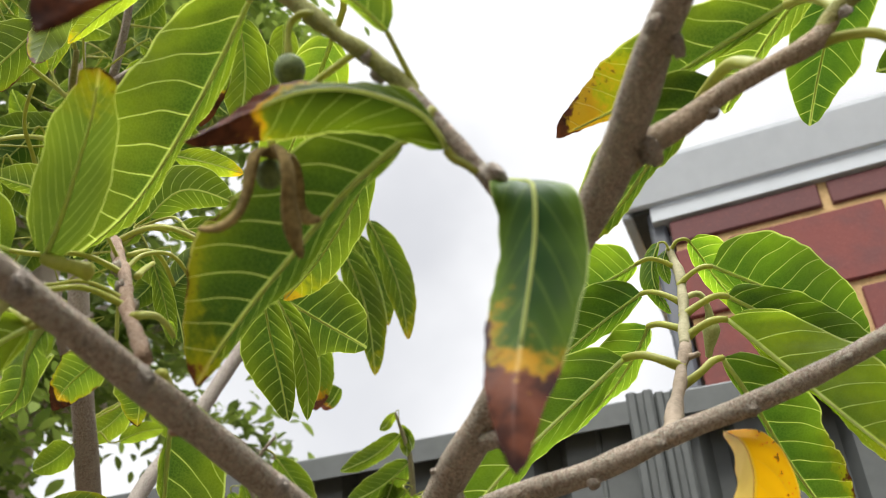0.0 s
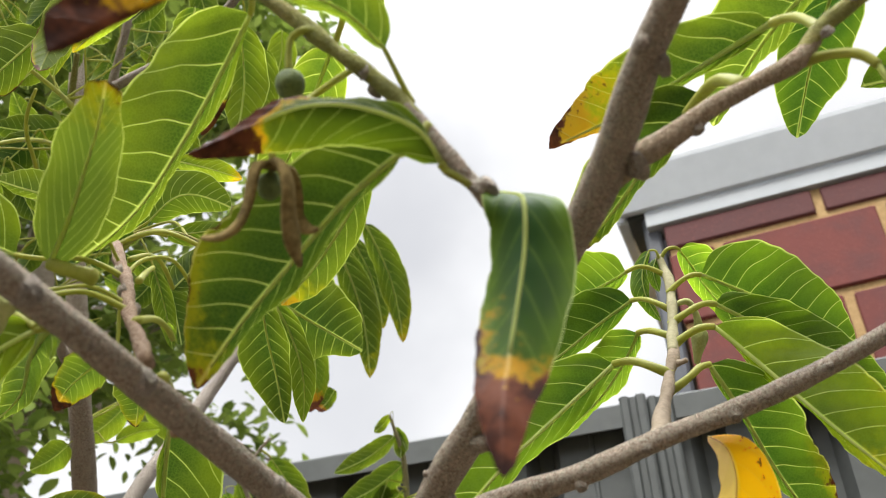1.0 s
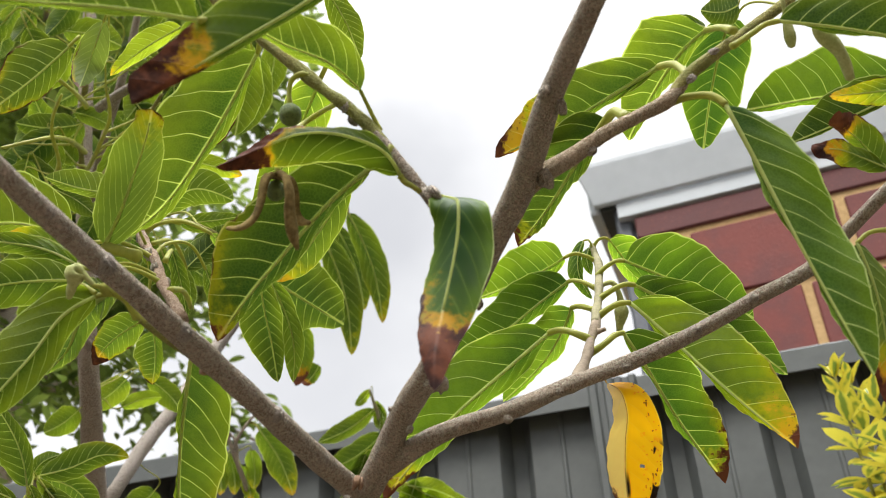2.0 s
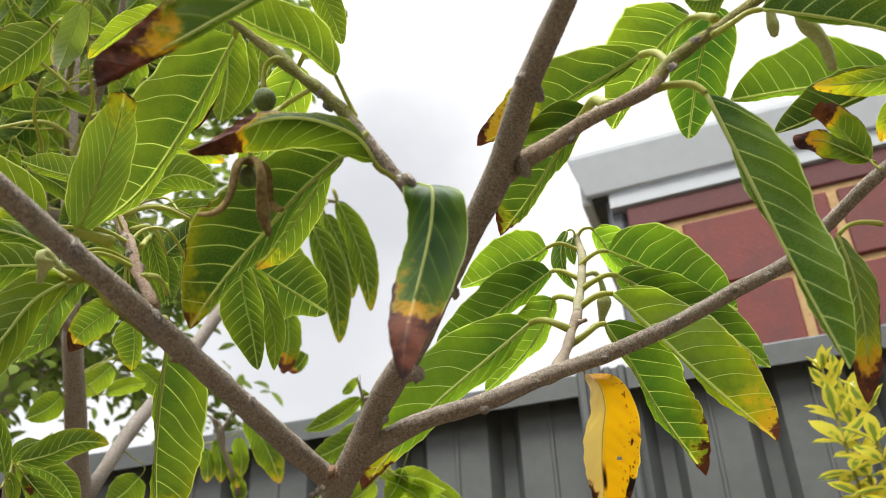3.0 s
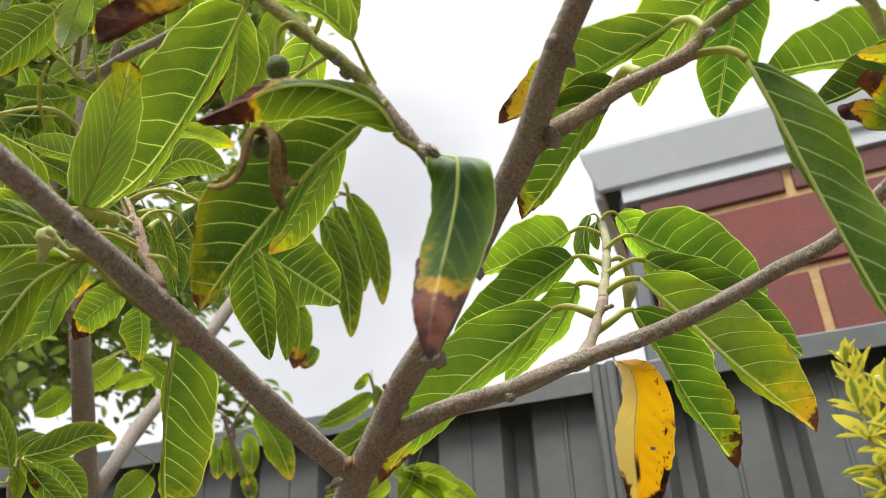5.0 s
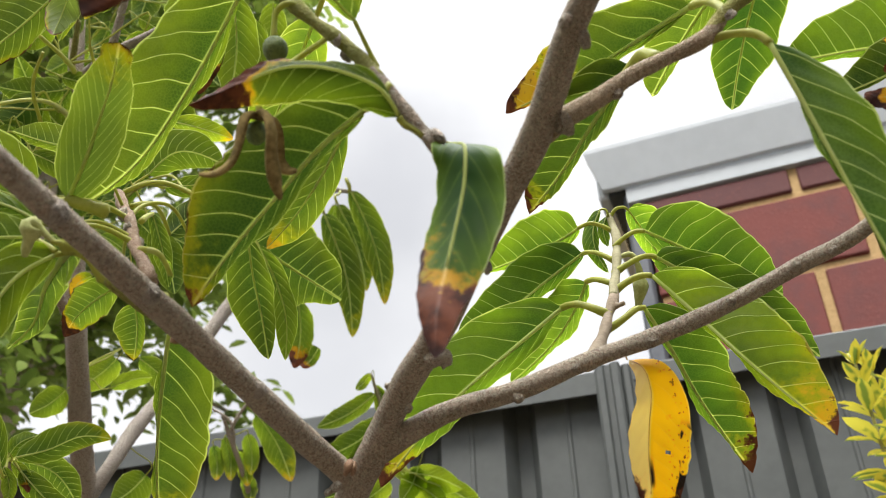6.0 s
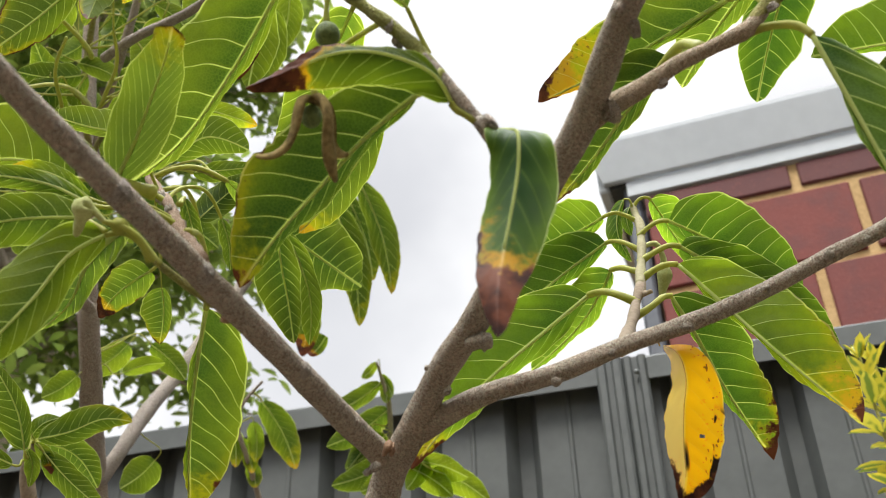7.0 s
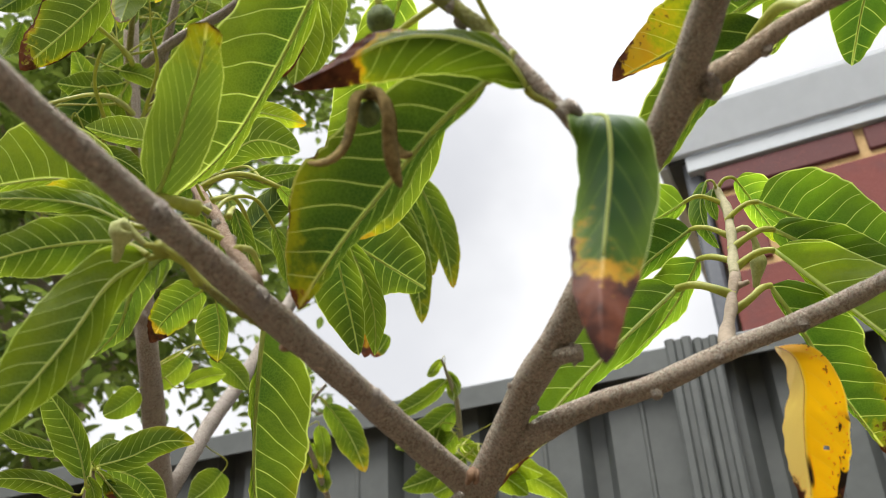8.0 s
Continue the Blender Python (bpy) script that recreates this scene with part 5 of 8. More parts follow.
leaf(custard_apple, [(0.2130, 0.2301, 1.2490), (0.1974, 0.2413, 1.2511), (0.1802, 0.2540, 1.2598), (0.1583, 0.2676, 1.2673)], (0.0011, 0.0030, -0.0013), (-0.0019, -0.0085, 0.0205), stalk=[(0.2042, 0.1943, 1.1927), (0.2077, 0.2086, 1.2232), (0.2239, 0.2223, 1.2502), (0.2130, 0.2301, 1.2490)], tone=0.6, fat=0.95, blunt=0.25, cool=0.3, stout=1.0)
leaf(custard_apple, [(0.2131, 0.2260, 1.2376), (0.1959, 0.2342, 1.2354), (0.1807, 0.2425, 1.2329), (0.1656, 0.2502, 1.2313)], (0.0008, 0.0014, -0.0006), (-0.0035, -0.0044, 0.0128), stalk=[(0.2042, 0.1943, 1.1927), (0.2078, 0.2070, 1.2173), (0.2231, 0.2212, 1.2411), (0.2131, 0.2260, 1.2376)], tone=0.08, stout=1.0)
leaf(custard_apple, [(0.2080, 0.1942, 1.2135), (0.1915, 0.1983, 1.2117), (0.1770, 0.2010, 1.2120), (0.1629, 0.2024, 1.2122)], (0.0014, 0.0044, -0.0035), (-0.0001, -0.0020, 0.0052), stalk=[(0.2091, 0.1885, 1.1957), (0.2087, 0.1907, 1.2051), (0.2116, 0.1932, 1.2146), (0.2080, 0.1942, 1.2135)], tone=0.7, yellow=0.3, burn=0.05, edge=0.8, stout=1.0)
leaf(custard_apple, [(0.1783, 0.2085, 1.1810), (0.1743, 0.2077, 1.1874), (0.1689, 0.2054, 1.1942), (0.1585, 0.1996, 1.1974)], (-0.0014, 0.0028, -0.0007), (0.0043, -0.0051, 0.0032), stalk=[(0.1781, 0.2034, 1.1727), (0.1778, 0.2057, 1.1763), (0.1783, 0.2085, 1.1810)], tone=0.4, yellow=0.4, burn=0.3, edge=0.9, fat=1.1, blunt=0.6, taper=0.06, wave=1.8, curl=0.4, vein=0.6, label='curled leaf with burnt edges')
leaf(custard_apple, [(0.1783, 0.2085, 1.1810), (0.1700, 0.2064, 1.1843), (0.1601, 0.2028, 1.1861), (0.1492, 0.2014, 1.1851)], (-0.0021, 0.0019, -0.0053), (0.0017, -0.0005, 0.0041), stalk=[(0.1845, 0.2151, 1.1807), (0.1820, 0.2124, 1.1819), (0.1800, 0.2089, 1.1807), (0.1783, 0.2085, 1.1810)], tone=0.4, yellow=0.45, burn=0.24, edge=0.9, fat=1.05, blunt=0.65, taper=0.06, wave=1.5, vein=0.4, label='curled leaf with burnt edges', stout=1.0)
leaf(custard_apple, [(-0.0688, 0.2388, 1.2640), (-0.0741, 0.2457, 1.2548), (-0.0785, 0.2528, 1.2451)], (0.0043, 0.0021, -0.0006), (-0.0053, 0.0000, 0.0029), stalk=[(-0.0656, 0.1648, 1.2397), (-0.0668, 0.1944, 1.2588), (-0.0621, 0.2305, 1.2785), (-0.0688, 0.2388, 1.2640)], tone=0.2, burn=0.45, edge=1.0, yellow=0.3, stout=1.0)
leaf(custard_apple, [(0.2246, 0.2432, 1.2475), (0.2180, 0.2482, 1.2408), (0.2124, 0.2559, 1.2303)], (0.0044, 0.0021, -0.0010), (-0.0037, -0.0003, 0.0030), stalk=[(0.2042, 0.1943, 1.1927), (0.2123, 0.2139, 1.2238), (0.2339, 0.2359, 1.2603), (0.2246, 0.2432, 1.2475)], tone=1.0, yellow=0.3, stout=1.0)
leaf(custard_apple, [(0.1339, 0.1632, 1.2112), (0.1524, 0.1606, 1.2039), (0.1733, 0.1591, 1.1949), (0.1961, 0.1579, 1.1821)], (0.0049, -0.0060, 0.0137), (0.0003, 0.0019, -0.0002), stalk=[(0.1157, 0.1640, 1.2004), (0.1243, 0.1641, 1.2069), (0.1288, 0.1632, 1.2097), (0.1339, 0.1632, 1.2112)], tone=0.12)
leaf(custard_apple, [(0.1290, 0.1787, 1.2378), (0.1263, 0.1870, 1.2434), (0.1203, 0.1933, 1.2520)], (0.0010, 0.0045, -0.0034), (-0.0001, -0.0029, 0.0077), stalk=[(0.1263, 0.1607, 1.2201), (0.1265, 0.1660, 1.2298), (0.1290, 0.1787, 1.2378)], tone=0.15, blunt=0.3)
leaf(custard_apple, [(0.1273, 0.2109, 1.2615), (0.1191, 0.2158, 1.2721), (0.1065, 0.2241, 1.2782)], (-0.0000, 0.0030, -0.0023), (0.0003, -0.0009, 0.0025), stalk=[(0.1429, 0.1752, 1.2327), (0.1367, 0.1895, 1.2500), (0.1329, 0.2076, 1.2563), (0.1273, 0.2109, 1.2615)], tone=0.2, stout=1.0)
flower = part("flower", *blob((-0.0378, 0.1760, 1.1548), ((0.0031, -0.0000, -0.0001), (0.0001, 0.0025, 0.0018), (0.0001, -0.0020, 0.0028)), 10, 14, 3, 0.02), FRUIT, custard_apple, "spent flower with three brown petals")
part("petal", *tube([(-0.0372, 0.1735, 1.1584, 0.0015), (-0.0397, 0.1705, 1.1564, 0.0021), (-0.0409, 0.1714, 1.1522, 0.0019), (-0.0420, 0.1737, 1.1475, 0.0017), (-0.0443, 0.1757, 1.1432, 0.0017), (-0.0486, 0.1772, 1.1413, 0.0014), (-0.0525, 0.1772, 1.1415, 0.0008)], 20, 10, 0.06, 5, True, 0.55), PETAL, flower)
part("petal", *tube([(-0.0372, 0.1735, 1.1584, 0.0015), (-0.0340, 0.1692, 1.1550, 0.0022), (-0.0323, 0.1692, 1.1489, 0.0022), (-0.0325, 0.1731, 1.1434, 0.0025), (-0.0318, 0.1777, 1.1385, 0.0025), (-0.0307, 0.1818, 1.1358, 0.0010)], 20, 10, 0.06, 5, True, 0.55), PETAL, flower)
part("petal", *tube([(-0.0371, 0.1749, 1.1593, 0.0015), (-0.0344, 0.1794, 1.1621, 0.0020), (-0.0334, 0.1863, 1.1601, 0.0020), (-0.0335, 0.1909, 1.1565, 0.0020), (-0.0310, 0.1910, 1.1533, 0.0015), (-0.0283, 0.1897, 1.1520, 0.0008)], 20, 10, 0.06, 5, True, 0.55), PETAL, flower)
part("stalk", *tube([(-0.0372, 0.1736, 1.1581, 0.0009), (-0.0374, 0.1732, 1.1617, 0.0009), (-0.0356, 0.1736, 1.1703, 0.0009), (-0.0301, 0.1919, 1.2004, 0.0010), (-0.0174, 0.1723, 1.1894, 0.0009)], 14, 8, 0.05, 5), STALK, flower)
fruit = part("fruitlet", *blob((-0.0343, 0.1748, 1.1867), ((0.0038, -0.0000, -0.0002), (0.0001, 0.0031, 0.0022), (0.0001, -0.0023, 0.0033)), 12, 18, 4, 0.012), FRUIT, custard_apple, "small round green fruitlet")
part("stalk", *tube([(-0.0344, 0.1729, 1.1894, 0.0011), (-0.0345, 0.1709, 1.1938, 0.0008), (-0.0336, 0.1694, 1.1977, 0.0009), (-0.0306, 0.1683, 1.1990, 0.0011), (-0.0252, 0.1696, 1.1970, 0.0015)], 16, 8, 0.05, 5), STALK, fruit)
part("flower_bud", *tube([(-0.1053, 0.2153, 1.1483, 0.0009), (-0.1079, 0.2138, 1.1505, 0.0011), (-0.1101, 0.2125, 1.1525, 0.0017), (-0.1114, 0.2120, 1.1531, 0.0028), (-0.1118, 0.2129, 1.1519, 0.0036), (-0.1122, 0.2140, 1.1504, 0.0032), (-0.1128, 0.2150, 1.1491, 0.0019), (-0.1135, 0.2164, 1.1471, 0.0016), (-0.1143, 0.2179, 1.1450, 0.0009)], 22, 12, 0.04, 6), BUD, custard_apple, "pale green hanging flower bud")
part("flower_bud", *tube([(0.0983, 0.3610, 1.2368, 0.0011), (0.1040, 0.3600, 1.2379, 0.0014), (0.1075, 0.3635, 1.2330, 0.0014), (0.1082, 0.3665, 1.2288, 0.0022), (0.1084, 0.3684, 1.2261, 0.0038), (0.1080, 0.3702, 1.2236, 0.0032), (0.1073, 0.3722, 1.2208, 0.0022), (0.1066, 0.3752, 1.2167, 0.0014)], 22, 12, 0.04, 6), BUD, custard_apple, "pale green hanging flower bud")
part("flower_bud", *tube([(0.1432, 0.1587, 1.2222, 0.0010), (0.1469, 0.1647, 1.2138, 0.0010), (0.1490, 0.1674, 1.2099, 0.0024), (0.1509, 0.1686, 1.2082, 0.0030), (0.1529, 0.1691, 1.2057, 0.0028), (0.1554, 0.1708, 1.2016, 0.0022), (0.1572, 0.1736, 1.1976, 0.0020), (0.1581, 0.1757, 1.1946, 0.0016)], 22, 12, 0.04, 6), BUD, custard_apple, "pale green hanging flower bud")
part("flower_bud", *tube([(0.1411, 0.1688, 1.2339, 0.0008), (0.1428, 0.1744, 1.2261, 0.0011), (0.1435, 0.1769, 1.2227, 0.0019), (0.1442, 0.1793, 1.2192, 0.0021), (0.1445, 0.1809, 1.2170, 0.0013)], 22, 12, 0.04, 6), BUD, custard_apple, "pale green hanging flower bud")
far_custard = empty("custard_apple_tree", (-0.3000, 0.9478, 0.0), "custard apple tree standing behind, with grey upright stems", "tree")
far_stem = limb(far_custard, "trunk", [(-0.3000, 0.9478, -0.05, 0.02), (-0.3000, 0.8478, 1.3084, 0.0103), (-0.2966, 0.7934, 1.3499, 0.0100), (-0.2907, 0.7435, 1.3852, 0.0093), (-0.2883, 0.7062, 1.4199, 0.0088), (-0.2904, 0.6748, 1.4812, 0.0079), (-0.2948, 0.6326, 1.5747, 0.0070), (-0.3050, 0.5879, 1.7581, 0.0059)], BARK)
bark_ring(far_stem, (-0.2907, 0.7435, 1.3852), 0.0093)
bark_ring(far_stem, (-0.2967, 0.7942, 1.3493), 0.0100)
bark_ring(far_stem, (-0.2883, 0.7062, 1.4199), 0.0088)
bark_ring(far_stem, (-0.2979, 0.6189, 1.6309), 0.0067)
limb(far_custard, 'limb', [(-0.2961, 0.8264, 1.3211, 0.0076), (-0.2860, 0.8254, 1.3392, 0.0068), (-0.2705, 0.8463, 1.3953, 0.0071), (-0.2522, 0.8699, 1.4476, 0.0069), (-0.2092, 0.9068, 1.5663, 0.0070), (-0.1783, 0.9190, 1.6340, 0.0055), (-0.1194, 0.9109, 1.7289, 0.0032), (-0.0824, 0.9129, 1.7247, 0.0025)], PALE_BARK, rough=0.04)
limb(far_custard, 'limb', [(-0.2404, 0.5095, 1.5211, 0.0037), (-0.2105, 0.4860, 1.5184, 0.0035), (-0.1694, 0.4620, 1.5160, 0.0033), (-0.1360, 0.4359, 1.5167, 0.0030), (-0.1038, 0.4042, 1.5254, 0.0025)], PALE_BARK, rough=0.04)
limb(far_custard, 'twig', [(-0.2791, 0.6863, 1.4131, 0.0045), (-0.2828, 0.6624, 1.4123, 0.0044), (-0.2844, 0.6445, 1.4201, 0.0039), (-0.2875, 0.6352, 1.4333, 0.0039), (-0.2867, 0.6313, 1.4559, 0.0031)], BARK)
limb(far_custard, 'twig', [(-0.2899, 0.6662, 1.4932, 0.0042), (-0.2733, 0.6100, 1.5539, 0.0037), (-0.2485, 0.5618, 1.5860, 0.0036), (-0.2326, 0.5313, 1.6280, 0.0031), (-0.2243, 0.5092, 1.6586, 0.0027)], BARK)
limb(far_custard, 'twig', [(-0.2523, 0.5548, 1.4583, 0.0020), (-0.2127, 0.4772, 1.4278, 0.0016), (-0.1793, 0.4325, 1.4201, 0.0014), (-0.1561, 0.4023, 1.4271, 0.0012)], GREEN_BARK)
limb(far_custard, 'twig', [(-0.2682, 0.5670, 1.5279, 0.0022), (-0.2469, 0.4631, 1.4488, 0.0015), (-0.2433, 0.4199, 1.4059, 0.0012), (-0.2529, 0.4072, 1.3897, 0.0010)], STALK)
limb(far_custard, 'twig', [(-0.2661, 0.5456, 1.5577, 0.0022), (-0.2292, 0.4286, 1.4620, 0.0014), (-0.2276, 0.3940, 1.4415, 0.0012)], STALK)
limb(far_custard, 'twig', [(-0.2629, 0.5065, 1.4403, 0.0015), (-0.2383, 0.4572, 1.4223, 0.0014), (-0.2353, 0.4293, 1.4267, 0.0012), (-0.2209, 0.4023, 1.4296, 0.0010)], STALK)
limb(far_custard, 'twig', [(-0.2668, 0.5750, 1.5166, 0.0017), (-0.2254, 0.4888, 1.4636, 0.0015), (-0.2022, 0.4396, 1.4455, 0.0012), (-0.1923, 0.4002, 1.4314, 0.0010)], STALK)
limb(far_custard, 'twig', [(-0.2880, 0.6319, 1.5411, 0.0028), (-0.2814, 0.5811, 1.5602, 0.0027), (-0.2738, 0.5546, 1.5798, 0.0027), (-0.2648, 0.5285, 1.5988, 0.0022)], GREEN_BARK)
leaf(far_custard, [(-0.2559, 0.6360, 1.4253), (-0.2648, 0.6379, 1.4221), (-0.2727, 0.6447, 1.4117)], (0.0023, 0.0026, -0.0016), (-0.0047, -0.0012, 0.0045), stalk=[(-0.2848, 0.6432, 1.4220), (-0.2732, 0.6403, 1.4269), (-0.2503, 0.6349, 1.4285), (-0.2559, 0.6360, 1.4253)], tone=1.0, yellow=0.85, edge=0.8, burn=0.1, stout=1.0)
leaf(far_custard, [(-0.0773, 0.8729, 1.6944), (-0.0521, 0.9087, 1.6434), (-0.0419, 0.9371, 1.5827)], (0.0175, 0.0013, 0.0069), (-0.0131, 0.0056, -0.0004), stalk=[(-0.0824, 0.9129, 1.7247), (-0.0803, 0.8969, 1.7186), (-0.0811, 0.8675, 1.7041), (-0.0773, 0.8729, 1.6944)], tone=0.22, edge=0.4, yellow=0.1, burn=0.0, vein=0.9, stout=1.0)
leaf(far_custard, [(-0.0938, 0.8978, 1.6947), (-0.0729, 0.9254, 1.6552), (-0.0632, 0.9451, 1.6063)], (0.0144, 0.0009, 0.0061), (-0.0117, 0.0051, -0.0005), stalk=[(-0.0929, 0.9123, 1.7259), (-0.0933, 0.9065, 1.7175), (-0.0965, 0.8942, 1.7012), (-0.0938, 0.8978, 1.6947)], tone=0.22, edge=0.4, yellow=0.1, burn=0.0, vein=0.9, stout=1.0)
leaf(far_custard, [(-0.1059, 0.8721, 1.6623), (-0.0839, 0.9106, 1.6075), (-0.0775, 0.9413, 1.5442)], (0.0190, 0.0022, 0.0062), (-0.0149, 0.0056, 0.0003), stalk=[(-0.1446, 0.9144, 1.6882), (-0.1291, 0.8974, 1.6854), (-0.1099, 0.8652, 1.6746), (-0.1059, 0.8721, 1.6623)], tone=0.22, edge=0.4, yellow=0.1, burn=0.0, vein=0.9, stout=1.0)
leaf(far_custard, [(-0.0997, 0.9215, 1.7133), (-0.1034, 0.9313, 1.6997), (-0.1096, 0.9303, 1.6799)], (0.0086, 0.0039, -0.0009), (-0.0065, 0.0004, 0.0031), stalk=[(-0.0982, 0.9120, 1.7265), (-0.0988, 0.9158, 1.7232), (-0.0990, 0.9197, 1.7165), (-0.0997, 0.9215, 1.7133)], tone=0.45, edge=0.4, yellow=0.1, burn=0.0, vein=0.5, stout=1.0)
leaf(far_custard, [(-0.1320, 0.8947, 1.5629), (-0.1307, 0.9156, 1.5336), (-0.1365, 0.9262, 1.4994)], (0.0141, 0.0042, 0.0011), (-0.0152, 0.0033, 0.0035), stalk=[(-0.2004, 0.9103, 1.5856), (-0.1730, 0.9040, 1.5854), (-0.1325, 0.8861, 1.5779), (-0.1320, 0.8947, 1.5629)], tone=0.45, edge=0.4, yellow=0.1, burn=0.25, vein=0.5, stout=1.0)
leaf(far_custard, [(-0.1114, 0.9234, 1.5220), (-0.1191, 0.9302, 1.5127), (-0.1279, 0.9259, 1.4996)], (0.0045, 0.0038, -0.0024), (-0.0146, -0.0019, 0.0126), tone=0.45, edge=0.8, yellow=0.1, burn=0.25, vein=0.5)
leaf(far_custard, [(-0.2986, 0.7360, 1.3788), (-0.3129, 0.7427, 1.3700), (-0.3260, 0.7391, 1.3600)], (0.0044, 0.0079, -0.0061), (-0.0078, -0.0030, 0.0105), stalk=[(-0.2907, 0.7435, 1.3852), (-0.2939, 0.7405, 1.3842), (-0.2966, 0.7350, 1.3805), (-0.2986, 0.7360, 1.3788)], tone=0.7, vein=0.5, stout=1.0)
leaf(far_custard, [(-0.2606, 0.7345, 1.3793), (-0.2435, 0.7308, 1.3839), (-0.2230, 0.7215, 1.3806)], (-0.0023, -0.0024, 0.0073), (0.0009, 0.0055, -0.0045), stalk=[(-0.2903, 0.7381, 1.3902), (-0.2785, 0.7367, 1.3896), (-0.2667, 0.7359, 1.3789), (-0.2606, 0.7345, 1.3793)], tone=0.9, vein=0.5, stout=1.0)
leaf(far_custard, [(-0.2457, 0.4522, 1.5155), (-0.2560, 0.4589, 1.5066), (-0.2658, 0.4587, 1.4944)], (0.0049, 0.0055, -0.0037), (-0.0066, -0.0021, 0.0074), stalk=[(-0.2398, 0.4620, 1.4893), (-0.2421, 0.4581, 1.5032), (-0.2419, 0.4497, 1.5200), (-0.2457, 0.4522, 1.5155)], tone=0.6, vein=0.5, stout=1.0)
leaf(far_custard, [(-0.2580, 0.5171, 1.5113), (-0.2820, 0.5181, 1.5108), (-0.3023, 0.5100, 1.5092)], (-0.0019, 0.0084, -0.0066), (-0.0003, -0.0046, 0.0121), stalk=[(-0.2591, 0.5225, 1.4940), (-0.2587, 0.5203, 1.5031), (-0.2544, 0.5169, 1.5121), (-0.2580, 0.5171, 1.5113)], tone=0.3, vein=0.5, stout=1.0)
leaf(far_custard, [(-0.2759, 0.5724, 1.5207), (-0.2969, 0.5563, 1.5440), (-0.3075, 0.5316, 1.5644)], (-0.0115, 0.0061, -0.0023), (0.0098, -0.0013, 0.0075), stalk=[(-0.2668, 0.5750, 1.5166), (-0.2704, 0.5740, 1.5195), (-0.2746, 0.5733, 1.5197), (-0.2759, 0.5724, 1.5207)], tone=0.5, vein=0.5, stout=1.0)
leaf(far_custard, [(-0.2797, 0.5196, 1.5086), (-0.2750, 0.5294, 1.4947), (-0.2715, 0.5337, 1.4749)], (0.0061, 0.0007, 0.0021), (-0.0084, 0.0024, 0.0006), stalk=[(-0.2621, 0.5373, 1.5053), (-0.2692, 0.5302, 1.5096), (-0.2811, 0.5168, 1.5136), (-0.2797, 0.5196, 1.5086)], tone=0.7, vein=0.5, stout=1.0)
leaf(far_custard, [(-0.1962, 0.4919, 1.5440), (-0.2053, 0.5040, 1.5275), (-0.2167, 0.5087, 1.5076)], (0.0101, 0.0063, -0.0029), (-0.0121, -0.0010, 0.0082), stalk=[(-0.2503, 0.4955, 1.5167), (-0.2287, 0.4940, 1.5349), (-0.1912, 0.4854, 1.5554), (-0.1962, 0.4919, 1.5440)], tone=0.6, vein=0.5, stout=1.0)
leaf(far_custard, [(-0.1217, 0.4428, 1.5239), (-0.1195, 0.4641, 1.4940), (-0.1247, 0.4797, 1.4595)], (0.0153, 0.0036, 0.0024), (-0.0152, 0.0028, 0.0040), tone=0.5, vein=0.5)
leaf(far_custard, [(-0.1138, 0.4869, 1.5479), (-0.1198, 0.5051, 1.5226), (-0.1316, 0.5162, 1.4938)], (0.0132, 0.0054, -0.0007), (-0.0146, 0.0007, 0.0069), tone=0.35, vein=0.5)
leaf(far_custard, [(-0.1634, 0.5246, 1.4970), (-0.1776, 0.5320, 1.4873), (-0.1923, 0.5311, 1.4753)], (0.0063, 0.0089, -0.0063), (-0.0081, -0.0033, 0.0114), stalk=[(-0.2314, 0.5011, 1.4712), (-0.2042, 0.5105, 1.4907), (-0.1518, 0.5186, 1.5080), (-0.1634, 0.5246, 1.4970)], tone=0.7, vein=0.5, stout=1.0)
leaf(far_custard, [(-0.2283, 0.5259, 1.4978), (-0.2328, 0.5395, 1.4789), (-0.2401, 0.5461, 1.4563)], (0.0097, 0.0042, -0.0008), (-0.0116, 0.0006, 0.0051), stalk=[(-0.2432, 0.5257, 1.4863), (-0.2372, 0.5258, 1.4932), (-0.2275, 0.5237, 1.5016), (-0.2283, 0.5259, 1.4978)], tone=0.6, vein=0.5, stout=1.0)
leaf(far_custard, [(-0.2446, 0.4682, 1.4072), (-0.2286, 0.4726, 1.4003), (-0.2127, 0.4737, 1.3862)], (0.0035, -0.0021, 0.0064), (-0.0054, 0.0059, -0.0040), stalk=[(-0.2418, 0.4642, 1.4249), (-0.2429, 0.4658, 1.4200), (-0.2479, 0.4673, 1.4093), (-0.2446, 0.4682, 1.4072)], tone=0.45, vein=0.5, stout=1.0)
leaf(far_custard, [(-0.1604, 0.4693, 1.5743), (-0.1650, 0.4823, 1.5563), (-0.1729, 0.4888, 1.5337)], (0.0137, 0.0056, -0.0008), (-0.0157, 0.0004, 0.0076), tone=0.6, vein=0.5)
leaf(far_custard, [(-0.1075, 0.5135, 1.5963), (-0.1100, 0.5272, 1.5773), (-0.1168, 0.5342, 1.5532)], (0.0111, 0.0038, 0.0002), (-0.0121, 0.0011, 0.0049), tone=0.5, vein=0.5)
leaf(far_custard, [(-0.2784, 0.4947, 1.4574), (-0.2849, 0.5059, 1.4421), (-0.2927, 0.5101, 1.4236)], (0.0096, 0.0054, -0.0022), (-0.0122, -0.0003, 0.0067), stalk=[(-0.2629, 0.5065, 1.4403), (-0.2691, 0.5018, 1.4503), (-0.2767, 0.4918, 1.4625), (-0.2784, 0.4947, 1.4574)], tone=0.4, vein=0.5, stout=1.0)
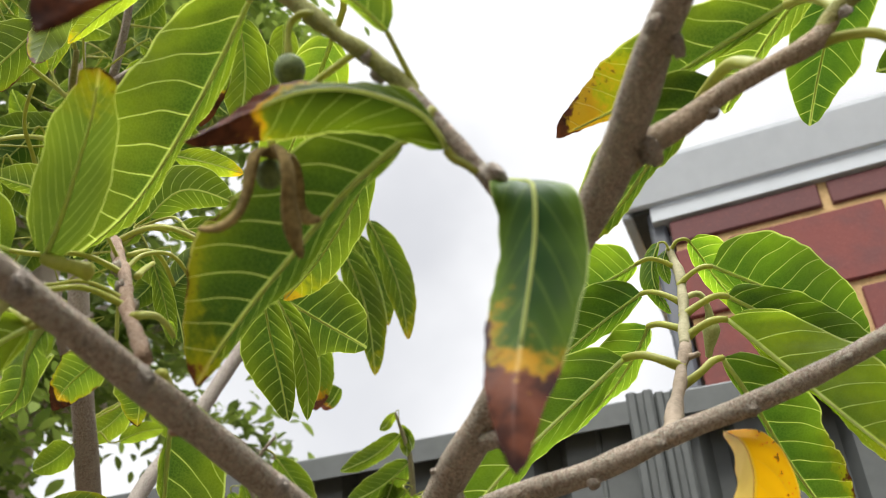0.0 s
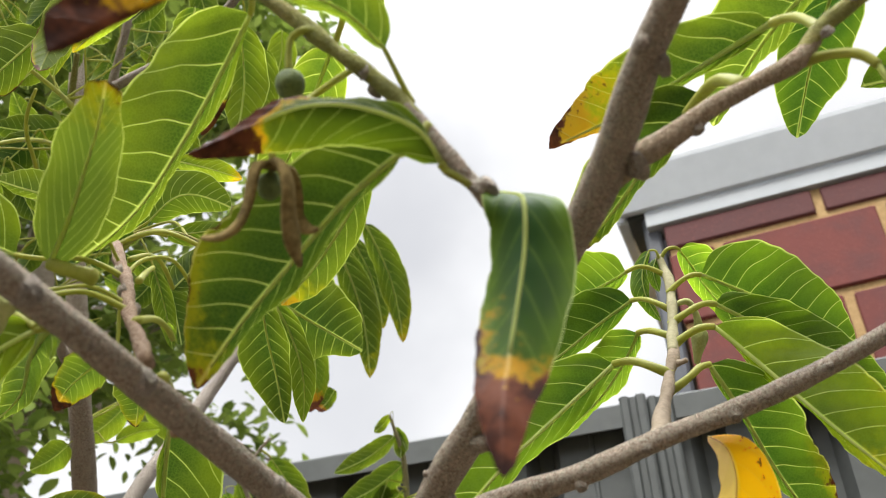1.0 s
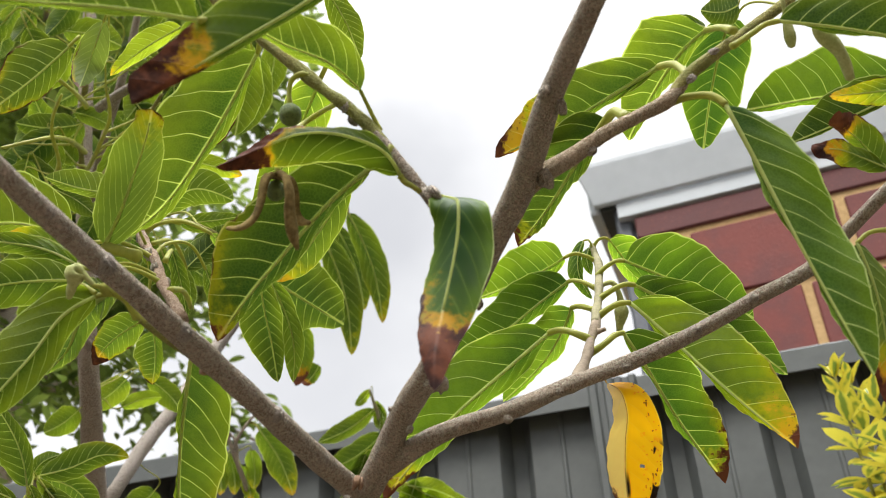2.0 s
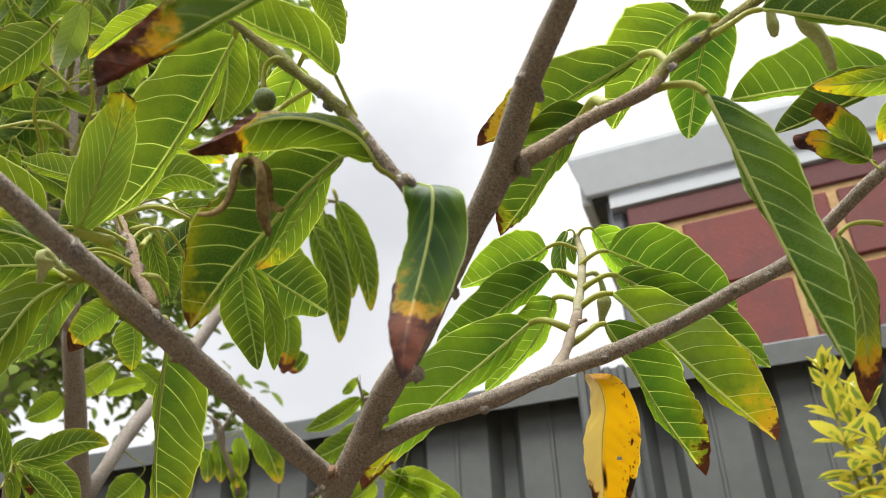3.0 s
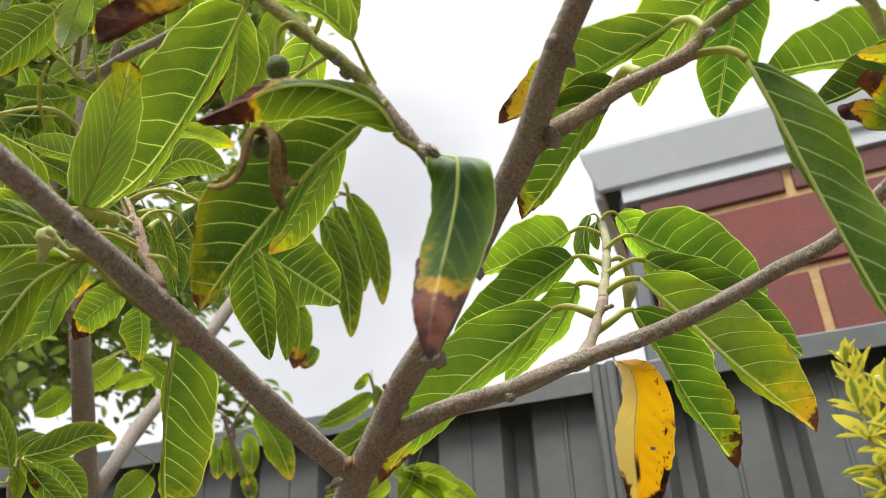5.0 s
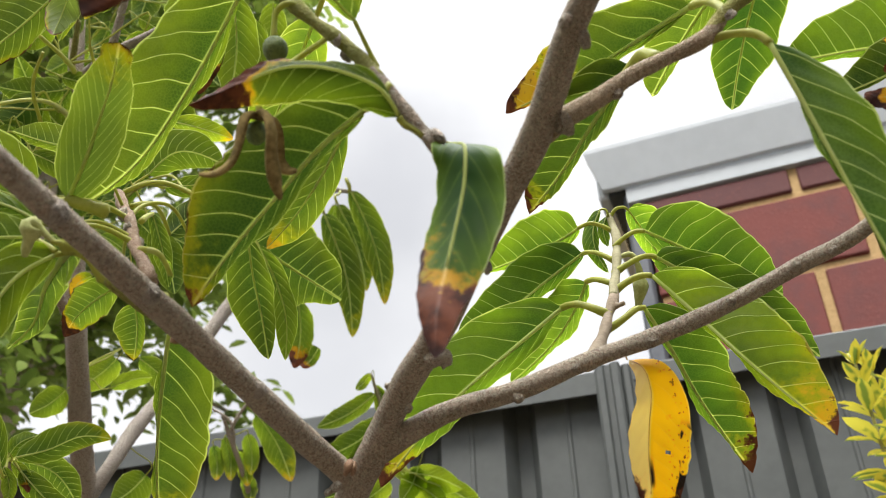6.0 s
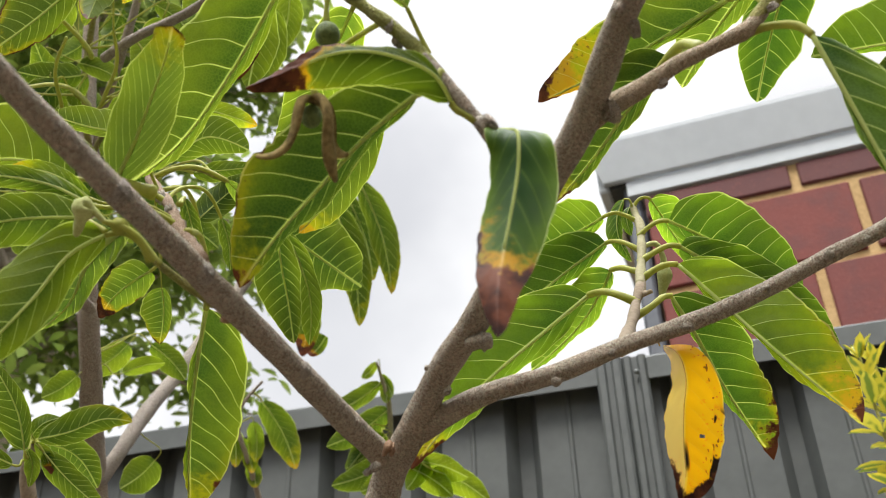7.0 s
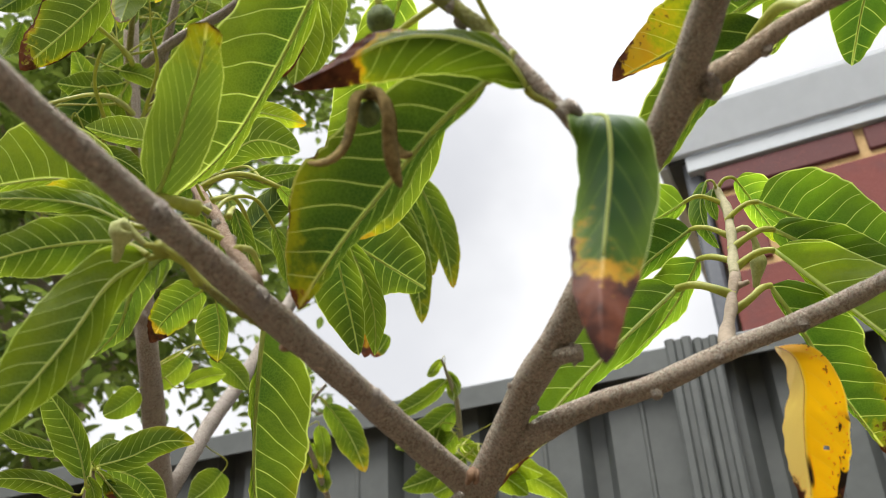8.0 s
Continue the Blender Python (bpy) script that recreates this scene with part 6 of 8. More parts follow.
leaf(far_custard, [(-0.2698, 0.7642, 1.4242), (-0.2867, 0.7729, 1.4126), (-0.3033, 0.7706, 1.4001)], (0.0057, 0.0089, -0.0067), (-0.0079, -0.0027, 0.0101), stalk=[(-0.2900, 0.7328, 1.3951), (-0.2819, 0.7454, 1.4124), (-0.2626, 0.7605, 1.4310), (-0.2698, 0.7642, 1.4242)], tone=0.7, vein=0.5, stout=1.0)
leaf(far_custard, [(-0.2493, 0.7642, 1.4234), (-0.2325, 0.7720, 1.4117), (-0.2172, 0.7736, 1.3926)], (0.0074, -0.0018, 0.0077), (-0.0090, 0.0075, -0.0046), stalk=[(-0.2900, 0.7328, 1.3951), (-0.2737, 0.7454, 1.4135), (-0.2583, 0.7600, 1.4320), (-0.2493, 0.7642, 1.4234)], tone=0.5, vein=0.5, stout=1.0)
leaf(far_custard, [(-0.3301, 0.6723, 1.4691), (-0.3322, 0.6910, 1.4430), (-0.3383, 0.7013, 1.4133)], (0.0149, 0.0055, -0.0001), (-0.0185, 0.0025, 0.0054), stalk=[(-0.2901, 0.6793, 1.4725), (-0.3061, 0.6765, 1.4760), (-0.3296, 0.6675, 1.4773), (-0.3301, 0.6723, 1.4691)], tone=0.35, vein=0.5, stout=1.0)
leaf(far_custard, [(-0.2610, 0.8708, 1.3606), (-0.2761, 0.8798, 1.3487), (-0.2912, 0.8770, 1.3360)], (0.0086, 0.0115, -0.0087), (-0.0112, -0.0029, 0.0123), stalk=[(-0.2749, 0.8403, 1.3793), (-0.2693, 0.8525, 1.3764), (-0.2556, 0.8676, 1.3665), (-0.2610, 0.8708, 1.3606)], tone=0.4, vein=0.5, stout=1.0)
leaf(far_custard, [(-0.2064, 0.3661, 1.4345), (-0.2277, 0.3769, 1.4203), (-0.2606, 0.3907, 1.4023)], (0.0060, 0.0079, -0.0055), (-0.0150, -0.0056, 0.0184), stalk=[(-0.2276, 0.3940, 1.4415), (-0.2191, 0.3828, 1.4430), (-0.2009, 0.3633, 1.4395), (-0.2064, 0.3661, 1.4345)], tone=0.3, edge=1.0, burn=0.14, yellow=0.15, stout=1.0)
leaf(far_custard, [(-0.1857, 0.3597, 1.4426), (-0.1945, 0.3701, 1.4285), (-0.2015, 0.3799, 1.4152)], (0.0041, 0.0021, -0.0007), (-0.0099, -0.0003, 0.0056), stalk=[(-0.1923, 0.4002, 1.4314), (-0.1897, 0.3840, 1.4410), (-0.1819, 0.3552, 1.4504), (-0.1857, 0.3597, 1.4426)], tone=0.6, edge=0.55, stout=1.0)
leaf(far_custard, [(-0.2935, 0.5697, 1.4366), (-0.3082, 0.5792, 1.4239), (-0.3228, 0.5800, 1.4097)], (0.0062, 0.0076, -0.0053), (-0.0081, -0.0022, 0.0085), stalk=[(-0.2523, 0.5548, 1.4583), (-0.2688, 0.5608, 1.4555), (-0.2869, 0.5654, 1.4443), (-0.2935, 0.5697, 1.4366)], tone=0.34, vein=0.5, stout=1.0)
leaf(far_custard, [(-0.2150, 0.5230, 1.5940), (-0.2012, 0.5278, 1.5868), (-0.1879, 0.5283, 1.5708)], (0.0049, -0.0023, 0.0073), (-0.0056, 0.0053, -0.0033), stalk=[(-0.2372, 0.5400, 1.6160), (-0.2283, 0.5332, 1.6115), (-0.2210, 0.5209, 1.5986), (-0.2150, 0.5230, 1.5940)], tone=0.41, vein=0.5, stout=1.0)
leaf(far_custard, [(-0.3463, 0.7079, 1.6855), (-0.3315, 0.7159, 1.6736), (-0.3172, 0.7180, 1.6520)], (0.0076, -0.0019, 0.0077), (-0.0089, 0.0060, -0.0031), tone=0.16, vein=0.5)
leaf(far_custard, [(-0.2711, 0.6016, 1.6688), (-0.2572, 0.6088, 1.6581), (-0.2442, 0.6110, 1.6380)], (0.0069, -0.0019, 0.0073), (-0.0079, 0.0055, -0.0029), stalk=[(-0.3006, 0.6071, 1.6795), (-0.2888, 0.6049, 1.6790), (-0.2757, 0.5991, 1.6737), (-0.2711, 0.6016, 1.6688)], tone=0.14, vein=0.5, stout=1.0)
leaf(far_custard, [(-0.2701, 0.5072, 1.4963), (-0.2911, 0.5182, 1.4817), (-0.3125, 0.5201, 1.4664)], (0.0068, 0.0101, -0.0073), (-0.0092, -0.0036, 0.0120), stalk=[(-0.2591, 0.5225, 1.4940), (-0.2635, 0.5164, 1.4972), (-0.2673, 0.5057, 1.4991), (-0.2701, 0.5072, 1.4963)], tone=0.1, vein=0.5, stout=1.0)
leaf(far_custard, [(-0.4062, 0.5931, 1.7461), (-0.4124, 0.6015, 1.7346), (-0.4175, 0.6021, 1.7168)], (0.0062, 0.0038, -0.0018), (-0.0075, -0.0008, 0.0049), tone=0.32, vein=0.5)
leaf(far_custard, [(-0.3925, 0.6710, 1.5819), (-0.4071, 0.6780, 1.5727), (-0.4198, 0.6752, 1.5605)], (0.0040, 0.0070, -0.0052), (-0.0059, -0.0026, 0.0081), tone=0.44, vein=0.5)
leaf(far_custard, [(-0.1726, 0.4783, 1.4775), (-0.1635, 0.4936, 1.4558), (-0.1592, 0.5040, 1.4281)], (0.0136, 0.0011, 0.0053), (-0.0145, 0.0050, 0.0005), stalk=[(-0.2155, 0.4677, 1.4559), (-0.1983, 0.4719, 1.4704), (-0.1758, 0.4730, 1.4870), (-0.1726, 0.4783, 1.4775)], tone=0.22, vein=0.5, stout=1.0)
leaf(far_custard, [(-0.2670, 0.7120, 1.6053), (-0.2624, 0.7206, 1.5931), (-0.2588, 0.7216, 1.5740)], (0.0076, 0.0009, 0.0026), (-0.0082, 0.0027, 0.0004), stalk=[(-0.2948, 0.6326, 1.5747), (-0.2837, 0.6644, 1.5977), (-0.2722, 0.7021, 1.6229), (-0.2670, 0.7120, 1.6053)], tone=0.05, vein=0.5, stout=1.0)
leaf(far_custard, [(-0.4254, 0.6592, 1.8139), (-0.4269, 0.6743, 1.7929), (-0.4300, 0.6813, 1.7646)], (0.0121, 0.0037, 0.0007), (-0.0140, 0.0013, 0.0047), tone=0.31, vein=0.5)
leaf(far_custard, [(-0.3187, 0.7826, 1.6104), (-0.3360, 0.7942, 1.5949), (-0.3538, 0.7944, 1.5768)], (0.0079, 0.0091, -0.0062), (-0.0097, -0.0025, 0.0102), tone=0.05, vein=0.5)
leaf(far_custard, [(-0.3162, 0.5434, 1.7197), (-0.3231, 0.5519, 1.7081), (-0.3298, 0.5529, 1.6907)], (0.0063, 0.0041, -0.0020), (-0.0074, -0.0009, 0.0053), stalk=[(-0.3035, 0.5943, 1.7319), (-0.3086, 0.5739, 1.7335), (-0.3115, 0.5377, 1.7296), (-0.3162, 0.5434, 1.7197)], tone=0.1, vein=0.5, stout=1.0)
leaf(far_custard, [(-0.3496, 0.6919, 1.6525), (-0.3361, 0.7028, 1.6366), (-0.3240, 0.7076, 1.6119)], (0.0099, -0.0010, 0.0071), (-0.0114, 0.0059, -0.0021), stalk=[(-0.2977, 0.6198, 1.6271), (-0.3185, 0.6487, 1.6483), (-0.3603, 0.6833, 1.6686), (-0.3496, 0.6919, 1.6525)], tone=0.27, vein=0.5, stout=1.0)
leaf(far_custard, [(-0.3186, 0.7196, 1.7124), (-0.2942, 0.7248, 1.7041), (-0.2700, 0.7253, 1.6839)], (0.0056, -0.0044, 0.0127), (-0.0073, 0.0095, -0.0066), tone=0.19, vein=0.5)
leaf(far_custard, [(-0.3551, 0.6227, 1.5634), (-0.3702, 0.6307, 1.5528), (-0.3840, 0.6294, 1.5394)], (0.0049, 0.0073, -0.0053), (-0.0068, -0.0026, 0.0085), stalk=[(-0.2948, 0.6326, 1.5747), (-0.3190, 0.6286, 1.5777), (-0.3458, 0.6177, 1.5725), (-0.3551, 0.6227, 1.5634)], tone=0.01, vein=0.5, stout=1.0)
leaf(far_custard, [(-0.2119, 0.5340, 1.6877), (-0.2240, 0.5449, 1.6729), (-0.2375, 0.5477, 1.6538)], (0.0081, 0.0064, -0.0037), (-0.0091, -0.0019, 0.0082), stalk=[(-0.2243, 0.5092, 1.6586), (-0.2193, 0.5191, 1.6751), (-0.2075, 0.5300, 1.6947), (-0.2119, 0.5340, 1.6877)], tone=0.25, vein=0.5, stout=1.0)
leaf(far_custard, [(-0.2461, 0.6105, 1.6168), (-0.2334, 0.6249, 1.5962), (-0.2245, 0.6336, 1.5676)], (0.0130, -0.0001, 0.0070), (-0.0141, 0.0060, -0.0010), stalk=[(-0.2977, 0.6198, 1.6271), (-0.2771, 0.6161, 1.6294), (-0.2510, 0.6051, 1.6267), (-0.2461, 0.6105, 1.6168)], tone=0.44, vein=0.5, stout=1.0)
leaf(far_custard, [(-0.3641, 0.5345, 1.6775), (-0.3686, 0.5456, 1.6621), (-0.3735, 0.5497, 1.6409)], (0.0087, 0.0038, -0.0008), (-0.0102, -0.0000, 0.0049), stalk=[(-0.3021, 0.6007, 1.7057), (-0.3269, 0.5742, 1.7058), (-0.3598, 0.5236, 1.6963), (-0.3641, 0.5345, 1.6775)], tone=0.2, vein=0.5, stout=1.0)
leaf(far_custard, [(-0.2140, 0.6371, 1.4706), (-0.2265, 0.6460, 1.4586), (-0.2398, 0.6458, 1.4443)], (0.0063, 0.0068, -0.0045), (-0.0074, -0.0017, 0.0075), stalk=[(-0.2867, 0.6313, 1.4559), (-0.2576, 0.6336, 1.4707), (-0.2044, 0.6303, 1.4827), (-0.2140, 0.6371, 1.4706)], tone=0.05, vein=0.5, stout=1.0)
leaf(far_custard, [(-0.3245, 0.6807, 1.7366), (-0.3436, 0.6907, 1.7234), (-0.3623, 0.6901, 1.7066)], (0.0063, 0.0091, -0.0065), (-0.0082, -0.0034, 0.0111), stalk=[(-0.3021, 0.6007, 1.7057), (-0.3110, 0.6327, 1.7287), (-0.3111, 0.6737, 1.7494), (-0.3245, 0.6807, 1.7366)], tone=0.42, vein=0.5, stout=1.0)
leaf(far_custard, [(-0.2860, 0.7247, 1.5859), (-0.3015, 0.7325, 1.5756), (-0.3163, 0.7299, 1.5625)], (0.0049, 0.0076, -0.0055), (-0.0063, -0.0025, 0.0087), stalk=[(-0.2936, 0.6447, 1.5480), (-0.2905, 0.6767, 1.5738), (-0.2723, 0.7179, 1.5985), (-0.2860, 0.7247, 1.5859)], tone=0.05, vein=0.5, stout=1.0)
leaf(far_custard, [(-0.3171, 0.5162, 1.6477), (-0.3246, 0.5246, 1.6363), (-0.3318, 0.5258, 1.6198)], (0.0061, 0.0043, -0.0022), (-0.0073, -0.0011, 0.0055), stalk=[(-0.2648, 0.5285, 1.5988), (-0.2857, 0.5236, 1.6271), (-0.3103, 0.5086, 1.6610), (-0.3171, 0.5162, 1.6477)], tone=0.25, vein=0.5, stout=1.0)
leaf(far_custard, [(-0.1922, 0.4865, 1.4553), (-0.1797, 0.4923, 1.4467), (-0.1681, 0.4941, 1.4309)], (0.0057, -0.0017, 0.0065), (-0.0065, 0.0051, -0.0029), stalk=[(-0.2188, 0.4747, 1.4585), (-0.2082, 0.4794, 1.4607), (-0.1967, 0.4844, 1.4596), (-0.1922, 0.4865, 1.4553)], tone=0.44, vein=0.5, stout=1.0)
leaf(far_custard, [(-0.3912, 0.6190, 1.7784), (-0.4019, 0.6310, 1.7621), (-0.4128, 0.6341, 1.7403)], (0.0088, 0.0061, -0.0032), (-0.0105, -0.0015, 0.0078), stalk=[(-0.3050, 0.5879, 1.7581), (-0.3395, 0.6003, 1.7775), (-0.3824, 0.6092, 1.7956), (-0.3912, 0.6190, 1.7784)], tone=0.5, vein=0.5, stout=1.0)
leaf(far_custard, [(-0.3738, 0.6880, 1.5124), (-0.3564, 0.6990, 1.4964), (-0.3406, 0.7043, 1.4722)], (0.0099, -0.0017, 0.0086), (-0.0119, 0.0074, -0.0038), stalk=[(-0.2917, 0.6627, 1.5079), (-0.3245, 0.6729, 1.5200), (-0.3853, 0.6808, 1.5264), (-0.3738, 0.6880, 1.5124)], tone=0.36, vein=0.5, stout=1.0)
leaf(far_custard, [(-0.1952, 0.5573, 1.7163), (-0.1876, 0.5702, 1.6979), (-0.1836, 0.5774, 1.6712)], (0.0117, 0.0007, 0.0048), (-0.0122, 0.0038, 0.0009), stalk=[(-0.2243, 0.5092, 1.6586), (-0.2126, 0.5284, 1.6913), (-0.2003, 0.5485, 1.7320), (-0.1952, 0.5573, 1.7163)], tone=0.13, vein=0.5, stout=1.0)
leaf(far_custard, [(-0.3443, 0.5930, 1.5093), (-0.3577, 0.6028, 1.4961), (-0.3707, 0.6038, 1.4805)], (0.0066, 0.0070, -0.0047), (-0.0085, -0.0020, 0.0081), stalk=[(-0.2862, 0.6174, 1.5466), (-0.3094, 0.6076, 1.5405), (-0.3350, 0.5862, 1.5214), (-0.3443, 0.5930, 1.5093)], tone=0.23, vein=0.5, stout=1.0)
leaf(far_custard, [(-0.3070, 0.6847, 1.7714), (-0.3162, 0.6964, 1.7555), (-0.3263, 0.6987, 1.7338)], (0.0089, 0.0057, -0.0027), (-0.0100, -0.0010, 0.0070), stalk=[(-0.3050, 0.5879, 1.7581), (-0.3058, 0.6266, 1.7751), (-0.2988, 0.6743, 1.7896), (-0.3070, 0.6847, 1.7714)], tone=0.12, vein=0.5, stout=1.0)
leaf(far_custard, [(-0.3040, 0.7255, 1.5780), (-0.3185, 0.7321, 1.5694), (-0.3316, 0.7285, 1.5576)], (0.0040, 0.0069, -0.0052), (-0.0053, -0.0024, 0.0079), stalk=[(-0.2936, 0.6447, 1.5480), (-0.2977, 0.6770, 1.5704), (-0.2901, 0.7192, 1.5898), (-0.3040, 0.7255, 1.5780)], tone=0.23, vein=0.5, stout=1.0)
leaf(far_custard, [(-0.2837, 0.5241, 1.6364), (-0.2769, 0.5364, 1.6190), (-0.2724, 0.5431, 1.5943)], (0.0106, 0.0007, 0.0042), (-0.0118, 0.0035, 0.0008), stalk=[(-0.2648, 0.5285, 1.5988), (-0.2724, 0.5268, 1.6189), (-0.2863, 0.5195, 1.6446), (-0.2837, 0.5241, 1.6364)], tone=0.15, vein=0.5, stout=1.0)
leaf(far_custard, [(-0.2933, 0.5098, 1.4746), (-0.2778, 0.5202, 1.4593), (-0.2644, 0.5266, 1.4366)], (0.0095, -0.0016, 0.0080), (-0.0112, 0.0065, -0.0029), stalk=[(-0.2560, 0.5077, 1.4827), (-0.2709, 0.5085, 1.4840), (-0.2982, 0.5064, 1.4809), (-0.2933, 0.5098, 1.4746)], tone=0.33, vein=0.5, stout=1.0)
leaf(far_custard, [(-0.1926, 0.5875, 1.6546), (-0.1947, 0.6019, 1.6345), (-0.2004, 0.6088, 1.6088)], (0.0121, 0.0040, 0.0004), (-0.0127, 0.0013, 0.0047), stalk=[(-0.2326, 0.5313, 1.6280), (-0.2166, 0.5538, 1.6475), (-0.1914, 0.5789, 1.6695), (-0.1926, 0.5875, 1.6546)], tone=0.34, vein=0.5, stout=1.0)
leaf(far_custard, [(-0.2581, 0.5946, 1.4971), (-0.2673, 0.6072, 1.4800), (-0.2783, 0.6113, 1.4599)], (0.0095, 0.0062, -0.0030), (-0.0109, -0.0006, 0.0068), stalk=[(-0.2668, 0.5750, 1.5166), (-0.2633, 0.5829, 1.5123), (-0.2558, 0.5915, 1.5026), (-0.2581, 0.5946, 1.4971)], tone=0.17, vein=0.5, stout=1.0)
leaf(far_custard, [(-0.3133, 0.5010, 1.6593), (-0.2961, 0.5021, 1.6570), (-0.2771, 0.4999, 1.6445)], (0.0015, -0.0036, 0.0093), (-0.0031, 0.0064, -0.0048), stalk=[(-0.2648, 0.5285, 1.5988), (-0.2842, 0.5175, 1.6329), (-0.3296, 0.4999, 1.6647), (-0.3133, 0.5010, 1.6593)], tone=0.03, vein=0.5, stout=1.0)
leaf(far_custard, [(-0.3375, 0.6429, 1.5872), (-0.3466, 0.6556, 1.5698), (-0.3569, 0.6595, 1.5486)], (0.0095, 0.0061, -0.0029), (-0.0113, -0.0007, 0.0070), stalk=[(-0.2948, 0.6326, 1.5747), (-0.3119, 0.6368, 1.5852), (-0.3339, 0.6380, 1.5958), (-0.3375, 0.6429, 1.5872)], tone=0.09, vein=0.5, stout=1.0)
leaf(far_custard, [(-0.2097, 0.5889, 1.6226), (-0.2116, 0.6016, 1.6049), (-0.2162, 0.6070, 1.5816)], (0.0106, 0.0036, 0.0003), (-0.0113, 0.0012, 0.0042), stalk=[(-0.2417, 0.5487, 1.6040), (-0.2289, 0.5648, 1.6180), (-0.2087, 0.5825, 1.6336), (-0.2097, 0.5889, 1.6226)], tone=0.09, vein=0.5, stout=1.0)
leaf(far_custard, [(-0.3001, 0.7512, 1.5514), (-0.2858, 0.7560, 1.5441), (-0.2711, 0.7544, 1.5283)], (0.0048, -0.0021, 0.0072), (-0.0058, 0.0058, -0.0038), stalk=[(-0.2917, 0.6627, 1.5079), (-0.2950, 0.6981, 1.5372), (-0.3170, 0.7455, 1.5640), (-0.3001, 0.7512, 1.5514)], tone=0.51, vein=0.5, stout=1.0)
leaf(far_custard, [(-0.2282, 0.6559, 1.6878), (-0.2050, 0.6621, 1.6782), (-0.1832, 0.6639, 1.6573)], (0.0067, -0.0040, 0.0122), (-0.0077, 0.0090, -0.0060), stalk=[(-0.3006, 0.6071, 1.6795), (-0.2717, 0.6266, 1.6933), (-0.2440, 0.6517, 1.6977), (-0.2282, 0.6559, 1.6878)], tone=0.11, vein=0.5, stout=1.0)
leaf(far_custard, [(-0.2706, 0.4777, 1.4295), (-0.2800, 0.4864, 1.4178), (-0.2895, 0.4880, 1.4036)], (0.0061, 0.0053, -0.0032), (-0.0076, -0.0012, 0.0061), stalk=[(-0.2523, 0.4853, 1.4326), (-0.2597, 0.4823, 1.4338), (-0.2685, 0.4757, 1.4330), (-0.2706, 0.4777, 1.4295)], tone=0.41, vein=0.5, stout=1.0)
leaf(far_custard, [(-0.2812, 0.6177, 1.6467), (-0.2964, 0.6257, 1.6360), (-0.3110, 0.6245, 1.6218)], (0.0051, 0.0072, -0.0051), (-0.0066, -0.0027, 0.0088), stalk=[(-0.2992, 0.6134, 1.6533), (-0.2920, 0.6151, 1.6530), (-0.2783, 0.6161, 1.6495), (-0.2812, 0.6177, 1.6467)], tone=0.27, vein=0.5, stout=1.0)
leaf(far_custard, [(-0.2893, 0.5888, 1.4711), (-0.2966, 0.5974, 1.4592), (-0.3039, 0.5982, 1.4441)], (0.0064, 0.0046, -0.0025), (-0.0076, -0.0006, 0.0051), stalk=[(-0.2867, 0.6313, 1.4559), (-0.2877, 0.6143, 1.4674), (-0.2853, 0.5840, 1.4794), (-0.2893, 0.5888, 1.4711)], tone=0.13, vein=0.5, stout=1.0)
leaf(far_custard, [(-0.2614, 0.4719, 1.6108), (-0.2721, 0.4820, 1.5971), (-0.2835, 0.4848, 1.5795)], (0.0073, 0.0057, -0.0033), (-0.0087, -0.0017, 0.0074), stalk=[(-0.2648, 0.5285, 1.5988), (-0.2635, 0.5059, 1.6106), (-0.2552, 0.4661, 1.6211), (-0.2614, 0.4719, 1.6108)], tone=0.12, vein=0.5, stout=1.0)
leaf(far_custard, [(-0.2472, 0.6743, 1.5676), (-0.2626, 0.6857, 1.5522), (-0.2791, 0.6872, 1.5343)], (0.0081, 0.0082, -0.0054), (-0.0095, -0.0022, 0.0094), stalk=[(-0.2936, 0.6447, 1.5480), (-0.2750, 0.6565, 1.5629), (-0.2400, 0.6688, 1.5772), (-0.2472, 0.6743, 1.5676)], tone=0.15, vein=0.5, stout=1.0)
leaf(far_custard, [(-0.4120, 0.6252, 1.7061), (-0.4201, 0.6345, 1.6933), (-0.4273, 0.6354, 1.6752)], (0.0067, 0.0047, -0.0025), (-0.0083, -0.0011, 0.0059), tone=0.35, vein=0.5)
leaf(far_custard, [(-0.1974, 0.5509, 1.5152), (-0.1878, 0.5627, 1.4983), (-0.1814, 0.5691, 1.4748)], (0.0107, 0.0002, 0.0053), (-0.0114, 0.0047, -0.0005), stalk=[(-0.2491, 0.5381, 1.4939), (-0.2284, 0.5432, 1.5093), (-0.2023, 0.5449, 1.5260), (-0.1974, 0.5509, 1.5152)], tone=0.54, vein=0.5, stout=1.0)
leaf(far_custard, [(-0.2867, 0.6419, 1.6469), (-0.2806, 0.6524, 1.6320), (-0.2760, 0.6562, 1.6096)], (0.0092, 0.0007, 0.0036), (-0.0101, 0.0033, 0.0004), stalk=[(-0.2977, 0.6198, 1.6271), (-0.2933, 0.6287, 1.6388), (-0.2887, 0.6384, 1.6531), (-0.2867, 0.6419, 1.6469)], tone=0.19, vein=0.5, stout=1.0)
leaf(far_custard, [(-0.2046, 0.5017, 1.4833), (-0.1851, 0.5095, 1.4716), (-0.1677, 0.5139, 1.4515)], (0.0077, -0.0029, 0.0101), (-0.0089, 0.0078, -0.0047), stalk=[(-0.2314, 0.5011, 1.4712), (-0.2207, 0.5013, 1.4795), (-0.2094, 0.4998, 1.4873), (-0.2046, 0.5017, 1.4833)], tone=0.2, vein=0.5, stout=1.0)
